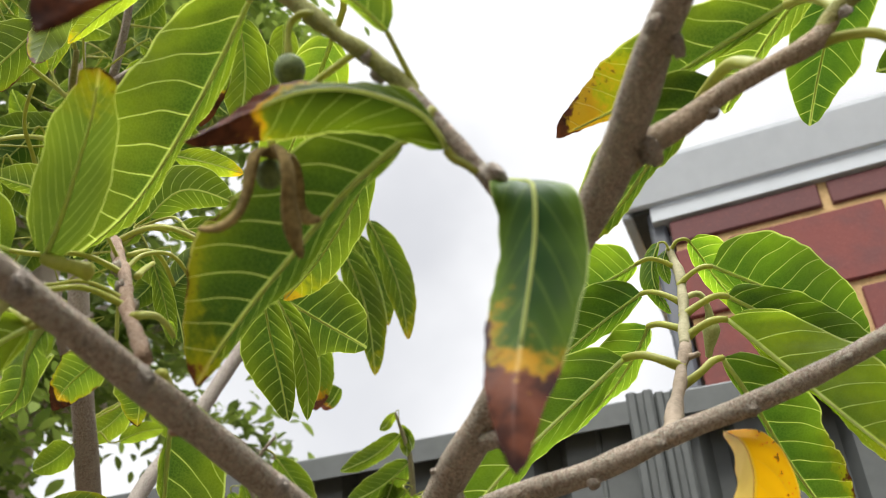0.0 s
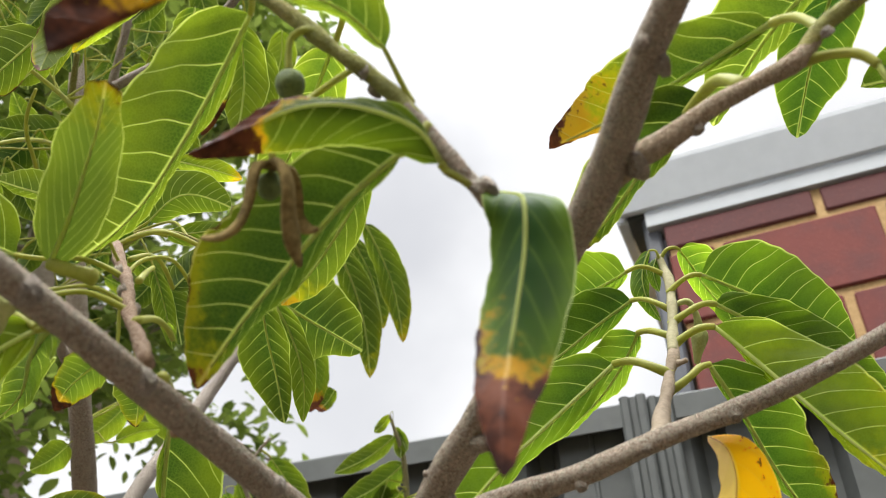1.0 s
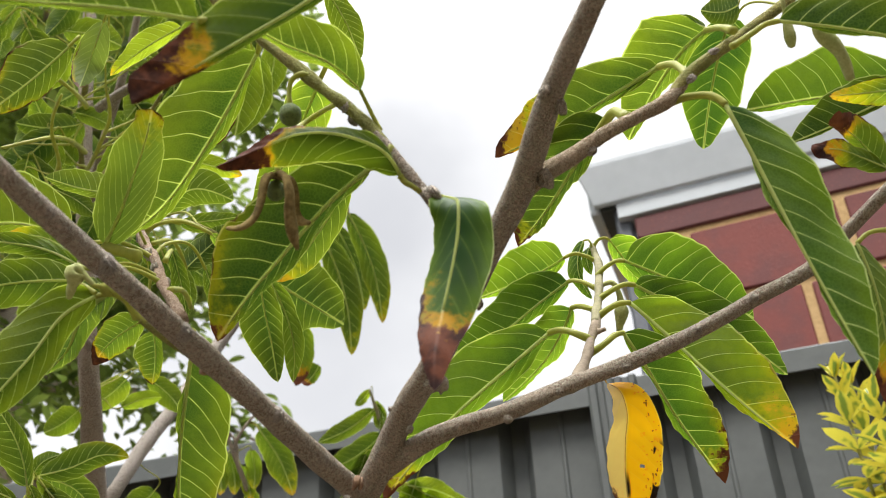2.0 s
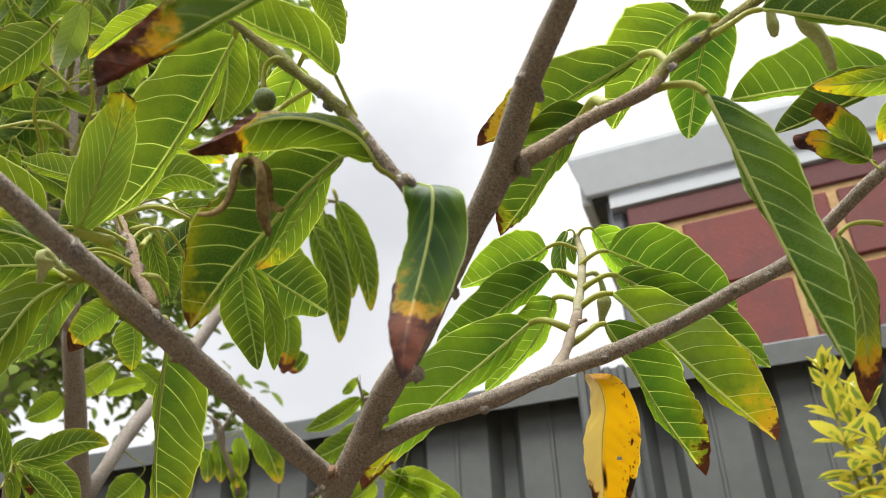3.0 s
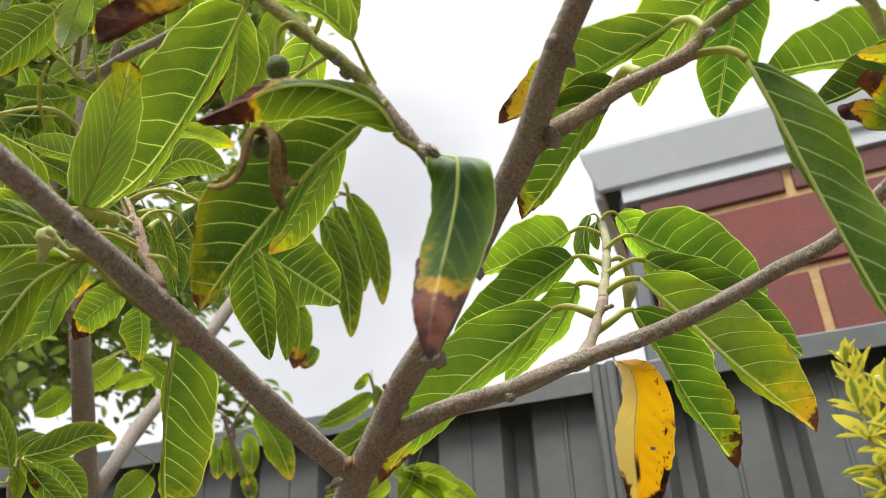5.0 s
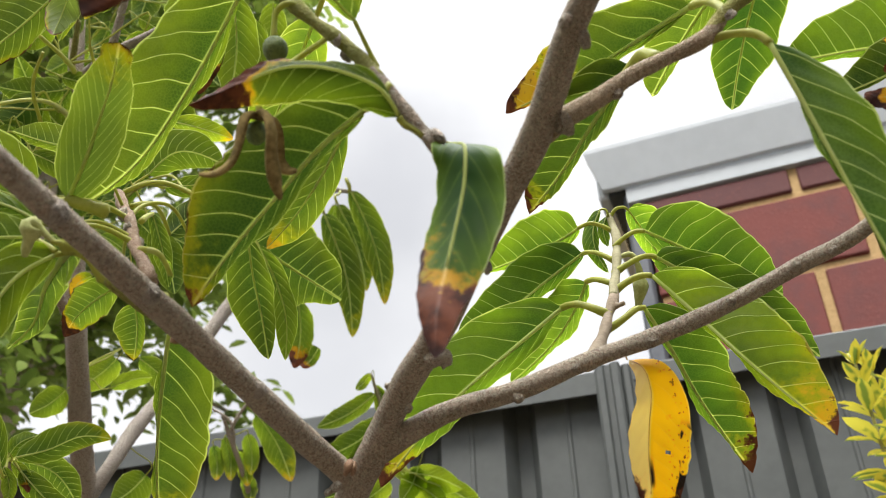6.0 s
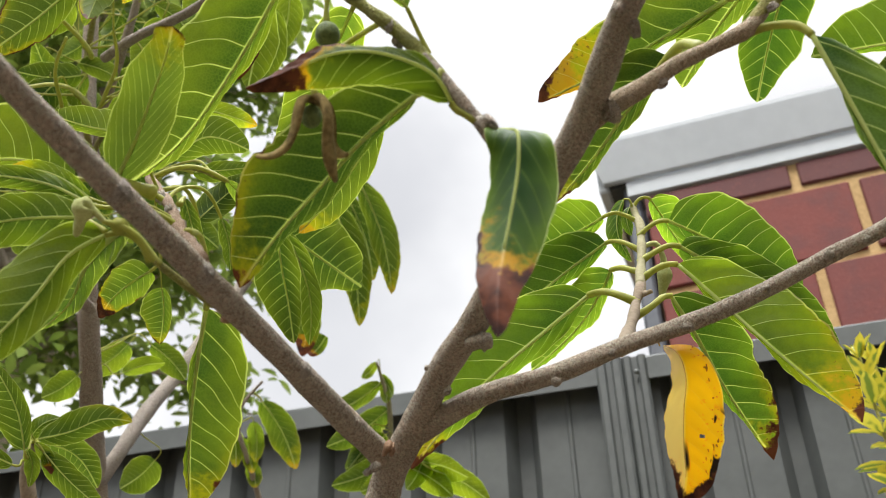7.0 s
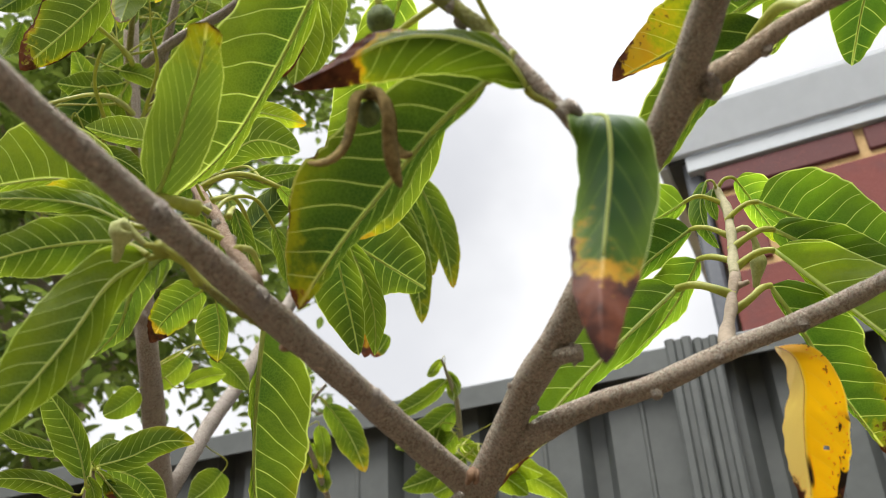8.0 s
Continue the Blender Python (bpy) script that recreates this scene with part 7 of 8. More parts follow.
leaf(far_custard, [(-0.2860, 0.4580, 1.5582), (-0.2757, 0.4716, 1.5388), (-0.2685, 0.4808, 1.5123)], (0.0118, 0.0001, 0.0059), (-0.0135, 0.0048, -0.0001), stalk=[(-0.2503, 0.4955, 1.5167), (-0.2646, 0.4805, 1.5412), (-0.2913, 0.4510, 1.5708), (-0.2860, 0.4580, 1.5582)], tone=0.25, vein=0.5, stout=1.0)
leaf(far_custard, [(-0.2675, 0.5303, 1.5379), (-0.2523, 0.5327, 1.5340), (-0.2362, 0.5311, 1.5214)], (0.0026, -0.0029, 0.0080), (-0.0038, 0.0058, -0.0042), stalk=[(-0.2609, 0.5289, 1.5440), (-0.2635, 0.5295, 1.5427), (-0.2693, 0.5301, 1.5387), (-0.2675, 0.5303, 1.5379)], tone=0.47, vein=0.5, stout=1.0)
leaf(far_custard, [(-0.2096, 0.5051, 1.5201), (-0.1947, 0.5181, 1.5014), (-0.1836, 0.5268, 1.4751)], (0.0119, -0.0010, 0.0080), (-0.0130, 0.0065, -0.0020), stalk=[(-0.2503, 0.4955, 1.5167), (-0.2340, 0.4993, 1.5231), (-0.2142, 0.5012, 1.5275), (-0.2096, 0.5051, 1.5201)], tone=0.24, vein=0.5, stout=1.0)
leaf(far_custard, [(-0.1743, 0.5148, 1.3780), (-0.1650, 0.5267, 1.3609), (-0.1591, 0.5336, 1.3386)], (0.0108, 0.0006, 0.0048), (-0.0116, 0.0048, -0.0007), stalk=[(-0.2127, 0.4772, 1.4278), (-0.1973, 0.4922, 1.4167), (-0.1802, 0.5071, 1.3919), (-0.1743, 0.5148, 1.3780)], tone=0.19, vein=0.5, stout=1.0)
leaf(far_custard, [(-0.2764, 0.4952, 1.5958), (-0.2520, 0.4972, 1.5919), (-0.2270, 0.4969, 1.5771)], (0.0027, -0.0049, 0.0131), (-0.0046, 0.0092, -0.0068), stalk=[(-0.2648, 0.5285, 1.5988), (-0.2695, 0.5152, 1.6018), (-0.2834, 0.4946, 1.5983), (-0.2764, 0.4952, 1.5958)], tone=0.55, vein=0.5, stout=1.0)
leaf(far_custard, [(-0.3727, 0.6712, 1.5184), (-0.3568, 0.6724, 1.5161), (-0.3384, 0.6683, 1.5051)], (0.0014, -0.0030, 0.0082), (-0.0031, 0.0063, -0.0048), stalk=[(-0.2923, 0.6567, 1.5213), (-0.3245, 0.6625, 1.5300), (-0.3889, 0.6700, 1.5240), (-0.3727, 0.6712, 1.5184)], tone=0.29, vein=0.5, stout=1.0)
leaf(far_custard, [(-0.3299, 0.5011, 1.6159), (-0.3462, 0.5094, 1.6050), (-0.3616, 0.5095, 1.5909)], (0.0050, 0.0075, -0.0055), (-0.0070, -0.0031, 0.0095), stalk=[(-0.2648, 0.5285, 1.5988), (-0.2908, 0.5176, 1.6143), (-0.3188, 0.4955, 1.6263), (-0.3299, 0.5011, 1.6159)], tone=0.16, vein=0.5, stout=1.0)
leaf(far_custard, [(-0.2416, 0.7336, 1.5403), (-0.2173, 0.7399, 1.5307), (-0.1943, 0.7411, 1.5109)], (0.0067, -0.0038, 0.0123), (-0.0079, 0.0098, -0.0068), stalk=[(-0.2917, 0.6627, 1.5079), (-0.2716, 0.6911, 1.5320), (-0.2583, 0.7294, 1.5507), (-0.2416, 0.7336, 1.5403)], tone=0.24, vein=0.5, stout=1.0)
leaf(far_custard, [(-0.2448, 0.6268, 1.6645), (-0.2544, 0.6409, 1.6452), (-0.2667, 0.6462, 1.6214)], (0.0110, 0.0065, -0.0027), (-0.0122, -0.0007, 0.0078), stalk=[(-0.2992, 0.6134, 1.6533), (-0.2774, 0.6188, 1.6647), (-0.2405, 0.6205, 1.6754), (-0.2448, 0.6268, 1.6645)], tone=0.25, vein=0.5, stout=1.0)
leaf(far_custard, [(-0.2739, 0.5609, 1.5554), (-0.2851, 0.5694, 1.5440), (-0.2962, 0.5697, 1.5292)], (0.0059, 0.0059, -0.0038), (-0.0072, -0.0017, 0.0070), stalk=[(-0.2781, 0.5698, 1.5686), (-0.2764, 0.5662, 1.5653), (-0.2718, 0.5594, 1.5582), (-0.2739, 0.5609, 1.5554)], tone=0.41, vein=0.5, stout=1.0)
leaf(far_custard, [(-0.2480, 0.6074, 1.7588), (-0.2514, 0.6236, 1.7362), (-0.2584, 0.6320, 1.7073)], (0.0134, 0.0046, 0.0002), (-0.0145, 0.0010, 0.0059), stalk=[(-0.3050, 0.5879, 1.7581), (-0.2822, 0.5957, 1.7656), (-0.2466, 0.6004, 1.7709), (-0.2480, 0.6074, 1.7588)], tone=0.21, vein=0.5, stout=1.0)
leaf(far_custard, [(-0.2361, 0.6200, 1.4767), (-0.2201, 0.6267, 1.4666), (-0.2053, 0.6285, 1.4487)], (0.0066, -0.0021, 0.0080), (-0.0077, 0.0066, -0.0040), stalk=[(-0.2867, 0.6313, 1.4559), (-0.2664, 0.6268, 1.4709), (-0.2450, 0.6162, 1.4845), (-0.2361, 0.6200, 1.4767)], tone=0.36, vein=0.5, stout=1.0)
leaf(far_custard, [(-0.3076, 0.5481, 1.5615), (-0.3147, 0.5588, 1.5469), (-0.3225, 0.5619, 1.5282)], (0.0080, 0.0048, -0.0021), (-0.0095, -0.0006, 0.0057), stalk=[(-0.2771, 0.5660, 1.5714), (-0.2893, 0.5588, 1.5719), (-0.3049, 0.5441, 1.5685), (-0.3076, 0.5481, 1.5615)], tone=0.28, vein=0.5, stout=1.0)
sapling = empty("sapling", (-0.0531, 1.1189, 0.0), "slim leafy sapling in front of the fence", "sapling")
limb(sapling, "stem", [(-0.0531, 1.1189, -0.03, 0.008), (-0.0459, 1.0812, 1.4019, 0.0039), (-0.0464, 1.0434, 1.4547, 0.0032), (-0.0505, 1.0114, 1.4997, 0.0026), (-0.0558, 1.0019, 1.5131, 0.0019), (-0.0605, 0.9921, 1.5270, 0.0013)], GREEN_SHOOT)
leaf(sapling, [(-0.0567, 1.0057, 1.5079), (-0.0875, 1.0189, 1.4906), (-0.1213, 1.0166, 1.4745)], (0.0041, 0.0070, -0.0053), (-0.0064, -0.0031, 0.0111), stalk=[(-0.0534, 1.0046, 1.5093), (-0.0547, 1.0051, 1.5092), (-0.0561, 1.0054, 1.5084), (-0.0567, 1.0057, 1.5079)], tone=0.4, vein=0.5, stout=1.0)
leaf(sapling, [(-0.0479, 1.0227, 1.4838), (-0.0811, 1.0378, 1.4640), (-0.1179, 1.0368, 1.4462)], (0.0074, 0.0119, -0.0091), (-0.0088, -0.0038, 0.0141), stalk=[(-0.0493, 1.0205, 1.4869), (-0.0487, 1.0214, 1.4861), (-0.0472, 1.0224, 1.4844), (-0.0479, 1.0227, 1.4838)], tone=0.35, vein=0.5, stout=1.0)
leaf(sapling, [(-0.0680, 1.0359, 1.4661), (-0.0790, 1.0500, 1.4468), (-0.0943, 1.0510, 1.4254)], (0.0097, 0.0065, -0.0037), (-0.0113, -0.0002, 0.0072), stalk=[(-0.0476, 1.0343, 1.4676), (-0.0558, 1.0349, 1.4695), (-0.0663, 1.0337, 1.4700), (-0.0680, 1.0359, 1.4661)], tone=0.3, vein=0.5, stout=1.0)
leaf(sapling, [(-0.0605, 0.9921, 1.5270), (-0.0681, 0.9980, 1.5191), (-0.0770, 0.9920, 1.5072)], (0.0036, 0.0034, -0.0023), (-0.0042, -0.0008, 0.0042), stalk=[(-0.0545, 1.0019, 1.5131), (-0.0569, 0.9980, 1.5208), (-0.0582, 0.9904, 1.5301), (-0.0605, 0.9921, 1.5270)], tone=0.8, vein=0.5, stout=1.0)
leaf(sapling, [(-0.0557, 1.0000, 1.5158), (-0.0487, 1.0072, 1.5055), (-0.0443, 1.0043, 1.4887)], (0.0053, 0.0002, 0.0025), (-0.0061, 0.0033, -0.0010), stalk=[(-0.0545, 1.0019, 1.5131), (-0.0550, 1.0012, 1.5146), (-0.0561, 0.9997, 1.5164), (-0.0557, 1.0000, 1.5158)], tone=0.8, vein=0.5, stout=1.0)
leaf(sapling, [(-0.0532, 1.0019, 1.5130), (-0.0503, 1.0103, 1.5012), (-0.0503, 1.0080, 1.4837)], (0.0057, 0.0012, 0.0011), (-0.0078, 0.0026, 0.0007), stalk=[(-0.0545, 1.0019, 1.5131), (-0.0540, 1.0019, 1.5132), (-0.0533, 1.0018, 1.5133), (-0.0532, 1.0019, 1.5130)], tone=0.6, vein=0.5, stout=1.0)
leaf(sapling, [(-0.0421, 1.0080, 1.4182), (-0.0744, 1.0194, 1.4035), (-0.1089, 1.0151, 1.3910)], (0.0055, 0.0119, -0.0095), (-0.0061, -0.0038, 0.0129), stalk=[(-0.0463, 1.0488, 1.4472), (-0.0446, 1.0325, 1.4416), (-0.0334, 1.0049, 1.4241), (-0.0421, 1.0080, 1.4182)], tone=0.5, vein=0.5, stout=1.0)
leaf(sapling, [(-0.0520, 1.0397, 1.4602), (-0.0731, 1.0526, 1.4430), (-0.0975, 1.0510, 1.4255)], (0.0086, 0.0102, -0.0074), (-0.0100, -0.0026, 0.0119), stalk=[(-0.0470, 1.0388, 1.4612), (-0.0490, 1.0392, 1.4614), (-0.0513, 1.0392, 1.4610), (-0.0520, 1.0397, 1.4602)], tone=0.6, vein=0.5, stout=1.0)
leaf(sapling, [(-0.0390, 0.9681, 1.3878), (-0.0558, 0.9763, 1.3770), (-0.0745, 0.9715, 1.3656)], (0.0060, 0.0090, -0.0069), (-0.0065, -0.0025, 0.0096), stalk=[(-0.0463, 1.0488, 1.4472), (-0.0434, 1.0165, 1.4355), (-0.0233, 0.9605, 1.4018), (-0.0390, 0.9681, 1.3878)], tone=0.8, vein=0.5, stout=0.75)
leaf(sapling, [(-0.0179, 0.9629, 1.3942), (0.0096, 0.9657, 1.3892), (0.0348, 0.9618, 1.3747)], (0.0038, -0.0033, 0.0105), (-0.0049, 0.0128, -0.0100), stalk=[(-0.0464, 1.0434, 1.4547), (-0.0350, 1.0112, 1.4431), (-0.0384, 0.9608, 1.4021), (-0.0179, 0.9629, 1.3942)], tone=1.0, vein=0.5, stout=0.75)
leaf(sapling, [(-0.0270, 0.9664, 1.3898), (-0.0019, 0.9734, 1.3790), (0.0195, 0.9731, 1.3595)], (0.0072, -0.0028, 0.0102), (-0.0080, 0.0110, -0.0079), stalk=[(-0.0463, 1.0488, 1.4472), (-0.0386, 1.0158, 1.4365), (-0.0453, 0.9613, 1.4016), (-0.0270, 0.9664, 1.3898)], tone=1.0, vein=0.5, stout=0.75)
leaf(sapling, [(-0.0088, 0.9595, 1.3987), (-0.0162, 0.9705, 1.3836), (-0.0274, 0.9697, 1.3662)], (0.0093, 0.0057, -0.0030), (-0.0105, 0.0002, 0.0061), stalk=[(-0.0464, 1.0434, 1.4547), (-0.0314, 1.0098, 1.4452), (-0.0009, 0.9477, 1.4192), (-0.0088, 0.9595, 1.3987)], tone=0.9, vein=0.5, stout=0.75)
leaf(sapling, [(-0.0004, 0.9681, 1.3863), (0.0309, 0.9755, 1.3747), (0.0575, 0.9766, 1.3533)], (0.0067, -0.0030, 0.0105), (-0.0072, 0.0112, -0.0082), stalk=[(-0.0463, 1.0488, 1.4472), (-0.0280, 1.0165, 1.4362), (-0.0207, 0.9633, 1.3983), (-0.0004, 0.9681, 1.3863)], tone=1.0, vein=0.5, stout=0.75)
leaf(sapling, [(-0.0465, 0.9971, 1.4335), (-0.0327, 1.0053, 1.4215), (-0.0223, 1.0044, 1.4026)], (0.0068, -0.0008, 0.0052), (-0.0080, 0.0063, -0.0035), stalk=[(-0.0470, 1.0388, 1.4612), (-0.0468, 1.0222, 1.4561), (-0.0534, 0.9930, 1.4415), (-0.0465, 0.9971, 1.4335)], tone=0.9, vein=0.5, stout=1.0)
dry_shrub = empty("dry_shrub", (-0.1975, 1.1684, 0.0), "thin dark-stemmed shrub with a few browning leaves", "shrub")
limb(dry_shrub, "stem", [(-0.1975, 1.1684, -0.03, 0.006), (-0.2084, 1.1212, 1.4383, 0.0034), (-0.2206, 1.0976, 1.4718, 0.0030), (-0.2317, 1.0780, 1.4997, 0.0027), (-0.2391, 1.0642, 1.5192, 0.0020)], BARK)
limb(dry_shrub, 'twig', [(-0.2317, 1.0780, 1.4997, 0.0022), (-0.2188, 1.0642, 1.5184, 0.0019), (-0.1978, 1.0505, 1.5369, 0.0016)], BARK)
limb(dry_shrub, 'twig', [(-0.2267, 1.0859, 1.4885, 0.0019), (-0.2293, 1.0701, 1.5106, 0.0016), (-0.2524, 1.0603, 1.5252, 0.0013)], BARK)
leaf(dry_shrub, [(-0.1986, 1.0642, 1.5176), (-0.1748, 1.0858, 1.4865), (-0.1589, 1.0984, 1.4468)], (0.0151, 0.0000, 0.0081), (-0.0166, 0.0094, -0.0037), stalk=[(-0.2098, 1.0583, 1.5263), (-0.2053, 1.0607, 1.5247), (-0.2002, 1.0627, 1.5204), (-0.1986, 1.0642, 1.5176)], tone=0.4, edge=0.5, yellow=0.2, vein=0.5, stout=1.0)
leaf(dry_shrub, [(-0.2366, 1.0800, 1.4971), (-0.2309, 1.0945, 1.4766), (-0.2290, 1.0977, 1.4506)], (0.0101, 0.0021, 0.0021), (-0.0113, 0.0037, 0.0006), stalk=[(-0.2317, 1.0780, 1.4997), (-0.2337, 1.0788, 1.4994), (-0.2368, 1.0793, 1.4983), (-0.2366, 1.0800, 1.4971)], tone=0.5, edge=0.5, yellow=0.2, vein=0.5, stout=1.0)
leaf(dry_shrub, [(-0.2095, 1.0780, 1.4988), (-0.2057, 1.0916, 1.4796), (-0.2054, 1.0938, 1.4551)], (0.0089, 0.0021, 0.0013), (-0.0113, 0.0033, 0.0011), stalk=[(-0.2278, 1.0791, 1.4980), (-0.2205, 1.0787, 1.5005), (-0.2100, 1.0759, 1.5025), (-0.2095, 1.0780, 1.4988)], tone=0.6, edge=0.5, yellow=0.2, vein=0.5, stout=1.0)
leaf(dry_shrub, [(-0.2236, 1.0898, 1.4829), (-0.2150, 1.1011, 1.4667), (-0.2092, 1.1015, 1.4444)], (0.0085, 0.0008, 0.0032), (-0.0095, 0.0043, -0.0009), stalk=[(-0.2254, 1.0892, 1.4838), (-0.2247, 1.0894, 1.4837), (-0.2238, 1.0896, 1.4833), (-0.2236, 1.0898, 1.4829)], tone=0.9, edge=0.5, yellow=0.2, vein=0.5, stout=1.0)
leaf(dry_shrub, [(-0.2143, 1.1055, 1.4605), (-0.2096, 1.1141, 1.4483), (-0.2063, 1.1113, 1.4307)], (0.0088, 0.0014, 0.0024), (-0.0097, 0.0038, -0.0002), stalk=[(-0.2172, 1.1044, 1.4622), (-0.2160, 1.1048, 1.4620), (-0.2145, 1.1051, 1.4612), (-0.2143, 1.1055, 1.4605)], tone=0.5, edge=0.5, yellow=0.2, vein=0.5, stout=1.0)
leaf(dry_shrub, [(-0.2504, 1.0859, 1.4894), (-0.2469, 1.0975, 1.4730), (-0.2457, 1.0977, 1.4512)], (0.0088, 0.0021, 0.0014), (-0.0100, 0.0030, 0.0009), stalk=[(-0.2301, 1.0808, 1.4957), (-0.2382, 1.0828, 1.4958), (-0.2511, 1.0834, 1.4938), (-0.2504, 1.0859, 1.4894)], tone=0.6, edge=0.5, yellow=0.2, vein=0.5, stout=1.0)
young_plant = empty("young_plant", (-0.2363, 0.5453, 0.0), "young leafy plant with a knobbly shoot tip", "plant")
limb(young_plant, "stem", [(-0.2363, 0.5453, -0.03, 0.006), (-0.2348, 0.5297, 1.1832, 0.0047), (-0.2355, 0.5180, 1.1995, 0.0040), (-0.2316, 0.5093, 1.2117, 0.0033)], SHOOT)
leaf(custard_apple, [(-0.0939, 0.2299, 1.2944), (-0.1113, 0.2386, 1.2915), (-0.1285, 0.2492, 1.2860)], (0.0016, 0.0025, -0.0017), (-0.0040, -0.0019, 0.0061), tone=1.0, yellow=0.14)
leaf(young_plant, [(-0.2289, 0.5079, 1.2135), (-0.2125, 0.5100, 1.2185), (-0.1936, 0.5100, 1.2263), (-0.1788, 0.5154, 1.2267)], (-0.0028, -0.0034, 0.0101), (0.0005, 0.0062, -0.0051), stalk=[(-0.2332, 0.5132, 1.2063), (-0.2316, 0.5093, 1.2117), (-0.2289, 0.5079, 1.2135)], tone=0.3, edge=0.5, yellow=0.12)
leaf(young_plant, [(-0.2319, 0.5279, 1.2200), (-0.2183, 0.5356, 1.2173), (-0.2049, 0.5525, 1.2017)], (0.0059, -0.0020, 0.0075), (-0.0090, 0.0084, -0.0057), stalk=[(-0.2327, 0.5118, 1.2082), (-0.2324, 0.5182, 1.2153), (-0.2353, 0.5259, 1.2215), (-0.2319, 0.5279, 1.2200)], tone=0.4, stout=1.0)
leaf(young_plant, [(-0.2185, 0.4935, 1.1988), (-0.2075, 0.5010, 1.1878), (-0.1855, 0.5123, 1.1712)], (0.0052, -0.0014, 0.0057), (-0.0068, 0.0057, -0.0038), stalk=[(-0.2316, 0.5093, 1.2117), (-0.2264, 0.5029, 1.2094), (-0.2215, 0.4914, 1.2029), (-0.2185, 0.4935, 1.1988)], tone=0.5, stout=1.0)
leaf(young_plant, [(-0.2278, 0.4896, 1.1984), (-0.2306, 0.4788, 1.2139), (-0.2455, 0.4607, 1.2394)], (-0.0138, 0.0054, -0.0023), (0.0054, 0.0006, 0.0027), stalk=[(-0.2316, 0.5093, 1.2117), (-0.2301, 0.5014, 1.2092), (-0.2271, 0.4923, 1.1954), (-0.2278, 0.4896, 1.1984)], tone=0.4, stout=1.0)
leaf(young_plant, [(-0.2468, 0.4989, 1.2190), (-0.2650, 0.4959, 1.2224), (-0.2855, 0.4875, 1.2335)], (-0.0027, 0.0037, -0.0031), (0.0019, -0.0016, 0.0054), stalk=[(-0.2316, 0.5093, 1.2117), (-0.2377, 0.5051, 1.2170), (-0.2429, 0.4995, 1.2191), (-0.2468, 0.4989, 1.2190)], tone=0.3, stout=1.0)
leaf(young_plant, [(-0.2383, 0.5030, 1.1959), (-0.2589, 0.4973, 1.2030), (-0.2860, 0.4954, 1.2042)], (-0.0025, 0.0058, -0.0051), (0.0006, -0.0018, 0.0055), stalk=[(-0.2344, 0.5155, 1.2030), (-0.2360, 0.5105, 1.2019), (-0.2356, 0.5038, 1.1955), (-0.2383, 0.5030, 1.1959)], tone=0.3, stout=1.0)
leaf(young_plant, [(-0.2232, 0.4906, 1.2030), (-0.2169, 0.4954, 1.1961), (-0.2146, 0.5006, 1.1886)], (0.0036, -0.0001, 0.0021), (-0.0039, 0.0021, -0.0009), stalk=[(-0.2316, 0.5093, 1.2117), (-0.2283, 0.5018, 1.2108), (-0.2258, 0.4886, 1.2068), (-0.2232, 0.4906, 1.2030)], tone=0.7, burn=0.3, stout=1.0)
leaf(young_plant, [(-0.2382, 0.5180, 1.2169), (-0.2312, 0.5126, 1.2241), (-0.2227, 0.5188, 1.2323)], (-0.0038, -0.0011, 0.0043), (0.0026, 0.0039, -0.0030), stalk=[(-0.2322, 0.5105, 1.2099), (-0.2346, 0.5135, 1.2142), (-0.2397, 0.5191, 1.2159), (-0.2382, 0.5180, 1.2169)], tone=0.5, stout=1.0)
leaf(young_plant, [(-0.2281, 0.4925, 1.2005), (-0.2251, 0.4972, 1.1938), (-0.2272, 0.5048, 1.1833)], (0.0040, 0.0010, 0.0006), (-0.0050, 0.0014, 0.0004), stalk=[(-0.2316, 0.5093, 1.2117), (-0.2302, 0.5026, 1.2097), (-0.2295, 0.4903, 1.2045), (-0.2281, 0.4925, 1.2005)], tone=0.5, stout=1.0)
SHRUB_AT, SHRUB_H = (0.472, 0.812, 0.0), 1.470
FAR_TREE_AT = (-1.129, 2.299, 0.0)


# ---- golden shrub by the fence ----
def small_leaves(p, way, size, fat, up=(0.0, 0.0, 1.0), droop=0.16):
    """Pointed, cupped leaves, one for each row of p: verts, faces, and how far each vert lies from the midrib."""
    p, w, size = np.asarray(p, float), unit(np.asarray(way, float)), np.asarray(size, float)[:, None]
    s = unit(np.cross(w, np.array(up)))
    n = np.cross(s, w)
    verts = []
    for a, b in ((0.0, 0.05), (0.25, 0.75), (0.5, 1.0), (0.78, 0.72), (1.0, 0.03)):
        c = p + w * size * a - n * size * droop * a * a
        for k in (-1, 0, 1):
            verts.append(c + s * k * b * size * fat * 0.5 + n * size * 0.07 * abs(k) * b)
    verts = np.stack(verts, 1).reshape(-1, 3)
    one = np.array([(3 * i + k, 3 * i + k + 1, 3 * i + k + 4, 3 * i + k + 3) for i in range(4) for k in range(2)])
    faces = (one[None] + 15 * np.arange(len(p))[:, None, None]).reshape(-1, 4).tolist()
    return verts, faces, np.tile((1.0, 0.0, 1.0), 5 * len(p))


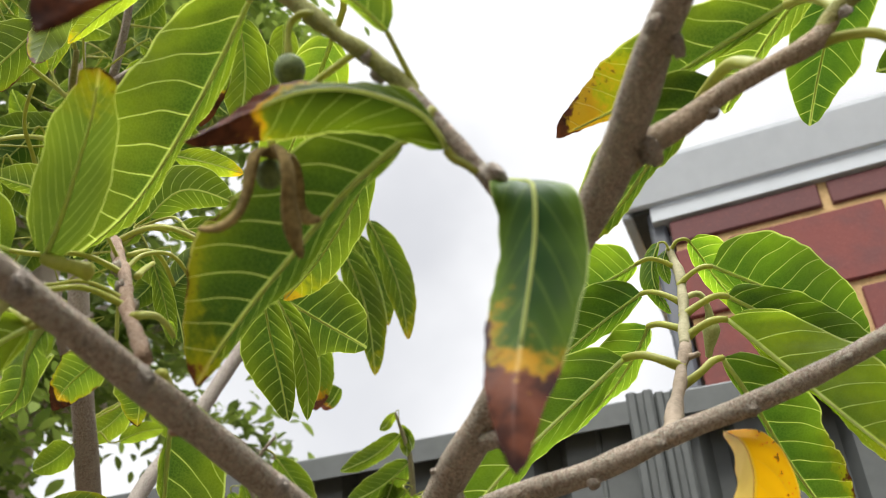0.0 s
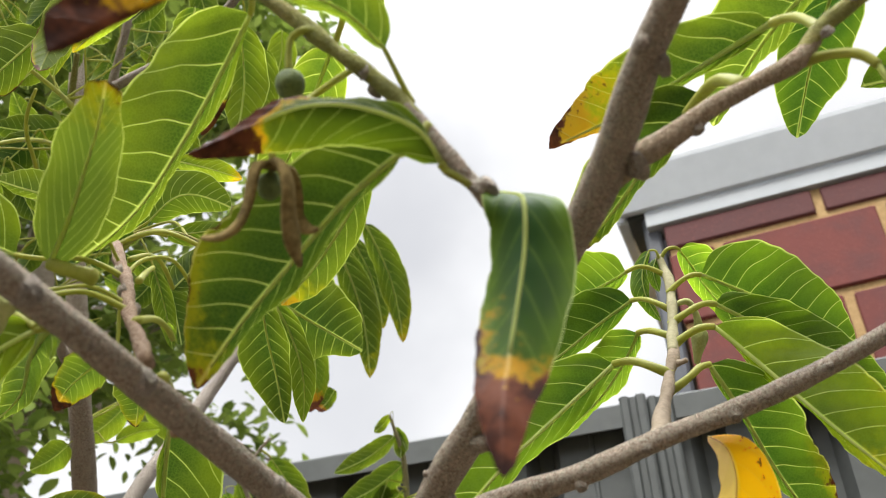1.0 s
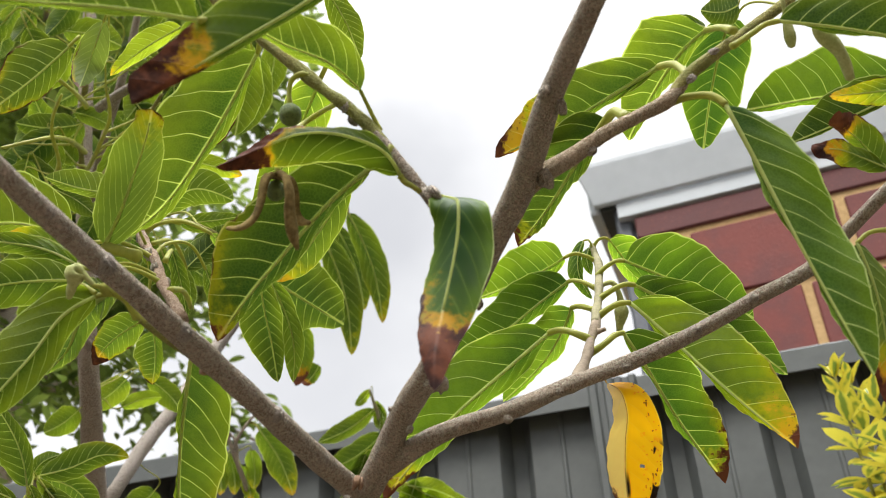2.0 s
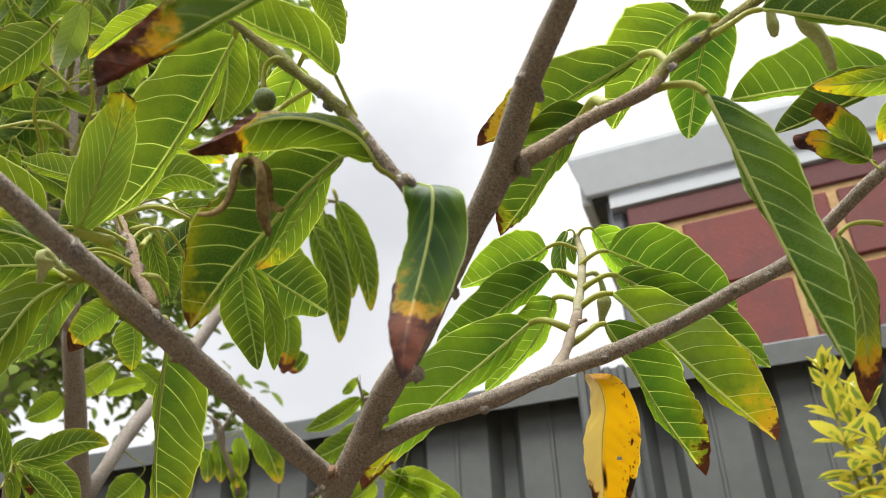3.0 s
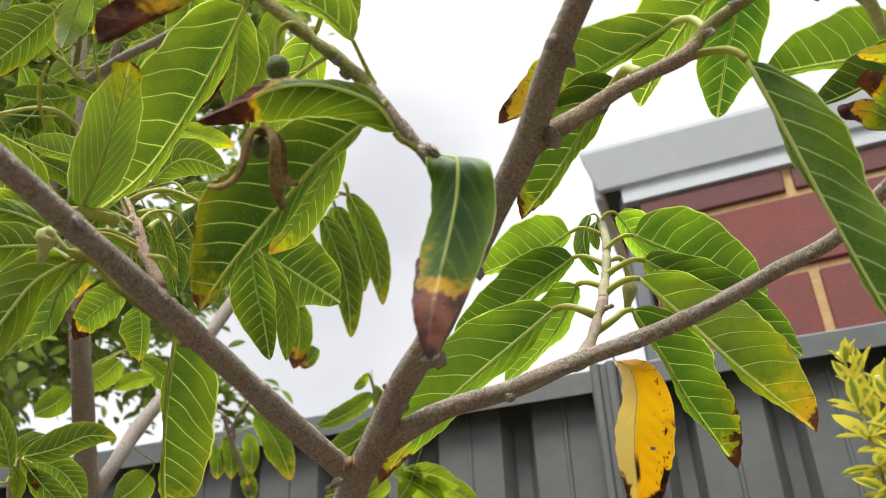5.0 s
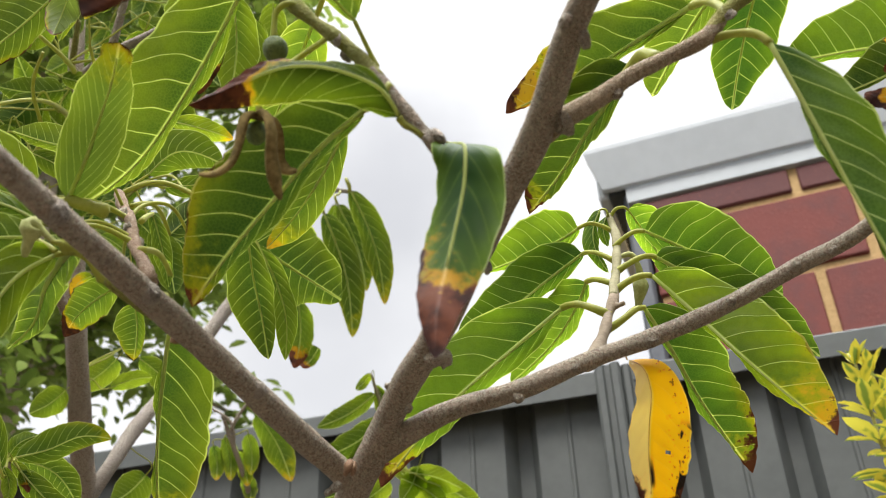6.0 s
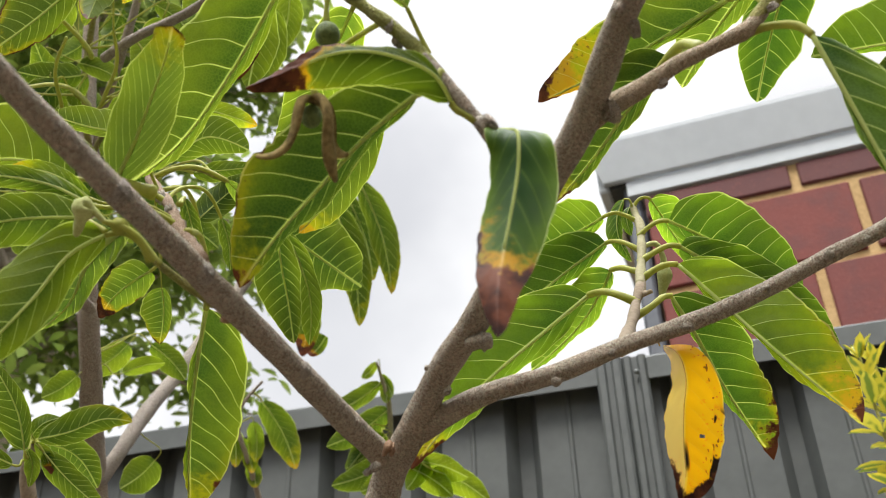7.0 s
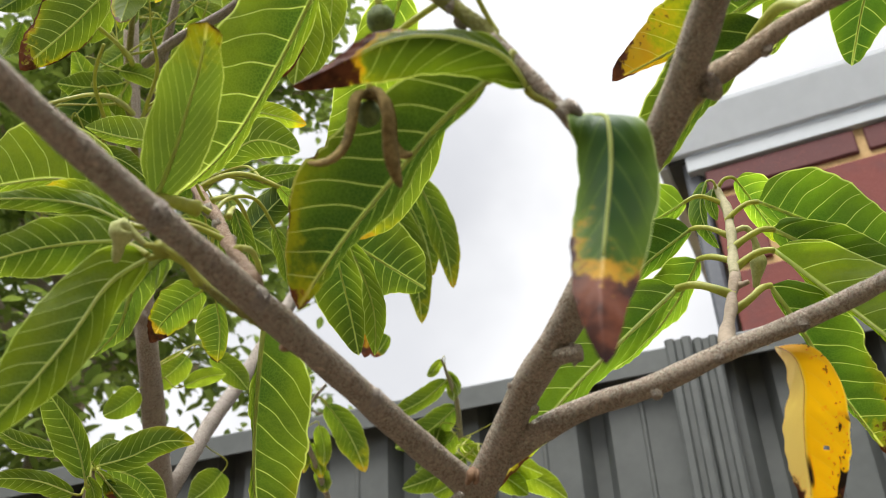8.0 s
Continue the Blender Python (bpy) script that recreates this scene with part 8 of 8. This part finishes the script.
def golden_shrub(at, height, seed):
    rng = np.random.RandomState(seed)
    shrub = empty("golden_shrub", at, "golden variegated shrub against the fence", "shrub")
    at = np.array(at, float)
    for k in range(9):
        a = k * 0.75 + rng.uniform(-0.2, 0.2)
        lean = np.array([math.cos(a), math.sin(a), 0]) * rng.uniform(0.015, 0.075)
        top = at + lean + np.array([0, 0, height * rng.uniform(0.86, 1.0)])
        pts = [(*(at + lean * 0.2), 0.006), (*(at + lean * 0.7 + np.array([0, 0, height * 0.5])), 0.004), (*top, 0.0015)]
        verts, faces = tube(pts, 14, 7, 0.05, seed + k)
        part("stem", verts, faces, GREEN_BARK, shrub)
        # crossed pairs of leaves up the stem, closer and steeper towards its tip
        line = curve(pts, 300)[:, :3]
        spots, ways, sizes = [], [], []
        run, m = 0.52 + rng.uniform(0, 0.01), k
        while run < 1.0:
            p = line[int(run * 299)]
            for side in (0.0, math.pi / 2, math.pi, 1.5 * math.pi):
                b = side + m * 0.8 + rng.uniform(-0.3, 0.3)
                rise = rng.uniform(-0.05, 0.40) + 1.6 * max(0.0, run - 0.93) / 0.07
                spots.append(p)
                ways.append((math.cos(b), math.sin(b), rise))
                sizes.append(rng.uniform(0.032, 0.046) * (1.0 if run < 0.96 else 0.75))
            run += rng.uniform(0.012, 0.021)
            m += 1
        verts, faces, across = small_leaves(spots, ways, sizes, 0.42, droop=0.06)
        leaves = part("foliage", verts, faces, GOLD_LEAF, shrub)
        leaves.data.attributes.new("across", "FLOAT", "POINT").data.foreach_set("value", across)
        tagged(leaves, kind="stuff")
    return shrub


golden_shrub(SHRUB_AT, SHRUB_H, 11)


# ---- small-leaved tree beyond the fence ----
def far_tree(at, height, crown, count, seed):
    rng = np.random.RandomState(seed)
    tree = empty("background_tree", at, "dense small-leaved green tree behind the fence", "tree")
    at = np.array(at, float)
    pts = [(*at, 0.09), (*(at + (0.05, 0, height * 0.4)), 0.07), (*(at + (0.0, 0.05, height * 0.8)), 0.04), (*(at + (0.05, 0, height)), 0.015)]
    verts, faces = tube(pts, 24, 12, 0.05, seed)
    part("trunk", verts, faces, BARK, tree)
    twigs = []
    for k in range(76):
        z = rng.uniform(0.24, 0.97) * height
        a = rng.uniform(0, 6.28)
        reach = crown * rng.uniform(0.55, 1.0) * (1.1 - 0.6 * abs(z / height - 0.5))
        p = at + (0, 0, z)
        e = p + (math.cos(a) * reach, math.sin(a) * reach, reach * rng.uniform(0.1, 0.6))
        m = (p + e) / 2 + (0, 0, 0.08)
        verts, faces = tube([(*p, 0.02), (*m, 0.012), (*e, 0.004)], 14, 7, 0.05, seed + k)
        part("limb", verts, faces, BARK, tree)
        twigs.append(curve([p, m, e], 30)[8:])
    twigs = np.concatenate(twigs)
    spots = twigs[rng.randint(len(twigs), size=count)] + rng.normal(0, 0.06, (count, 3))
    turn = rng.uniform(0, 6.28, count)
    ways = np.stack([np.cos(turn), np.sin(turn), rng.uniform(-0.9, 0.3, count)], 1)
    verts, faces, _ = small_leaves(spots, ways, rng.uniform(0.036, 0.064, count), 0.46, (0.2, 0.1, 1))
    tagged(part("foliage", verts, faces, FAR_LEAF, tree, "dense small green leaves"), kind="stuff")
    return tree


far_tree(FAR_TREE_AT, 4.0, 0.95, 30000, 21)
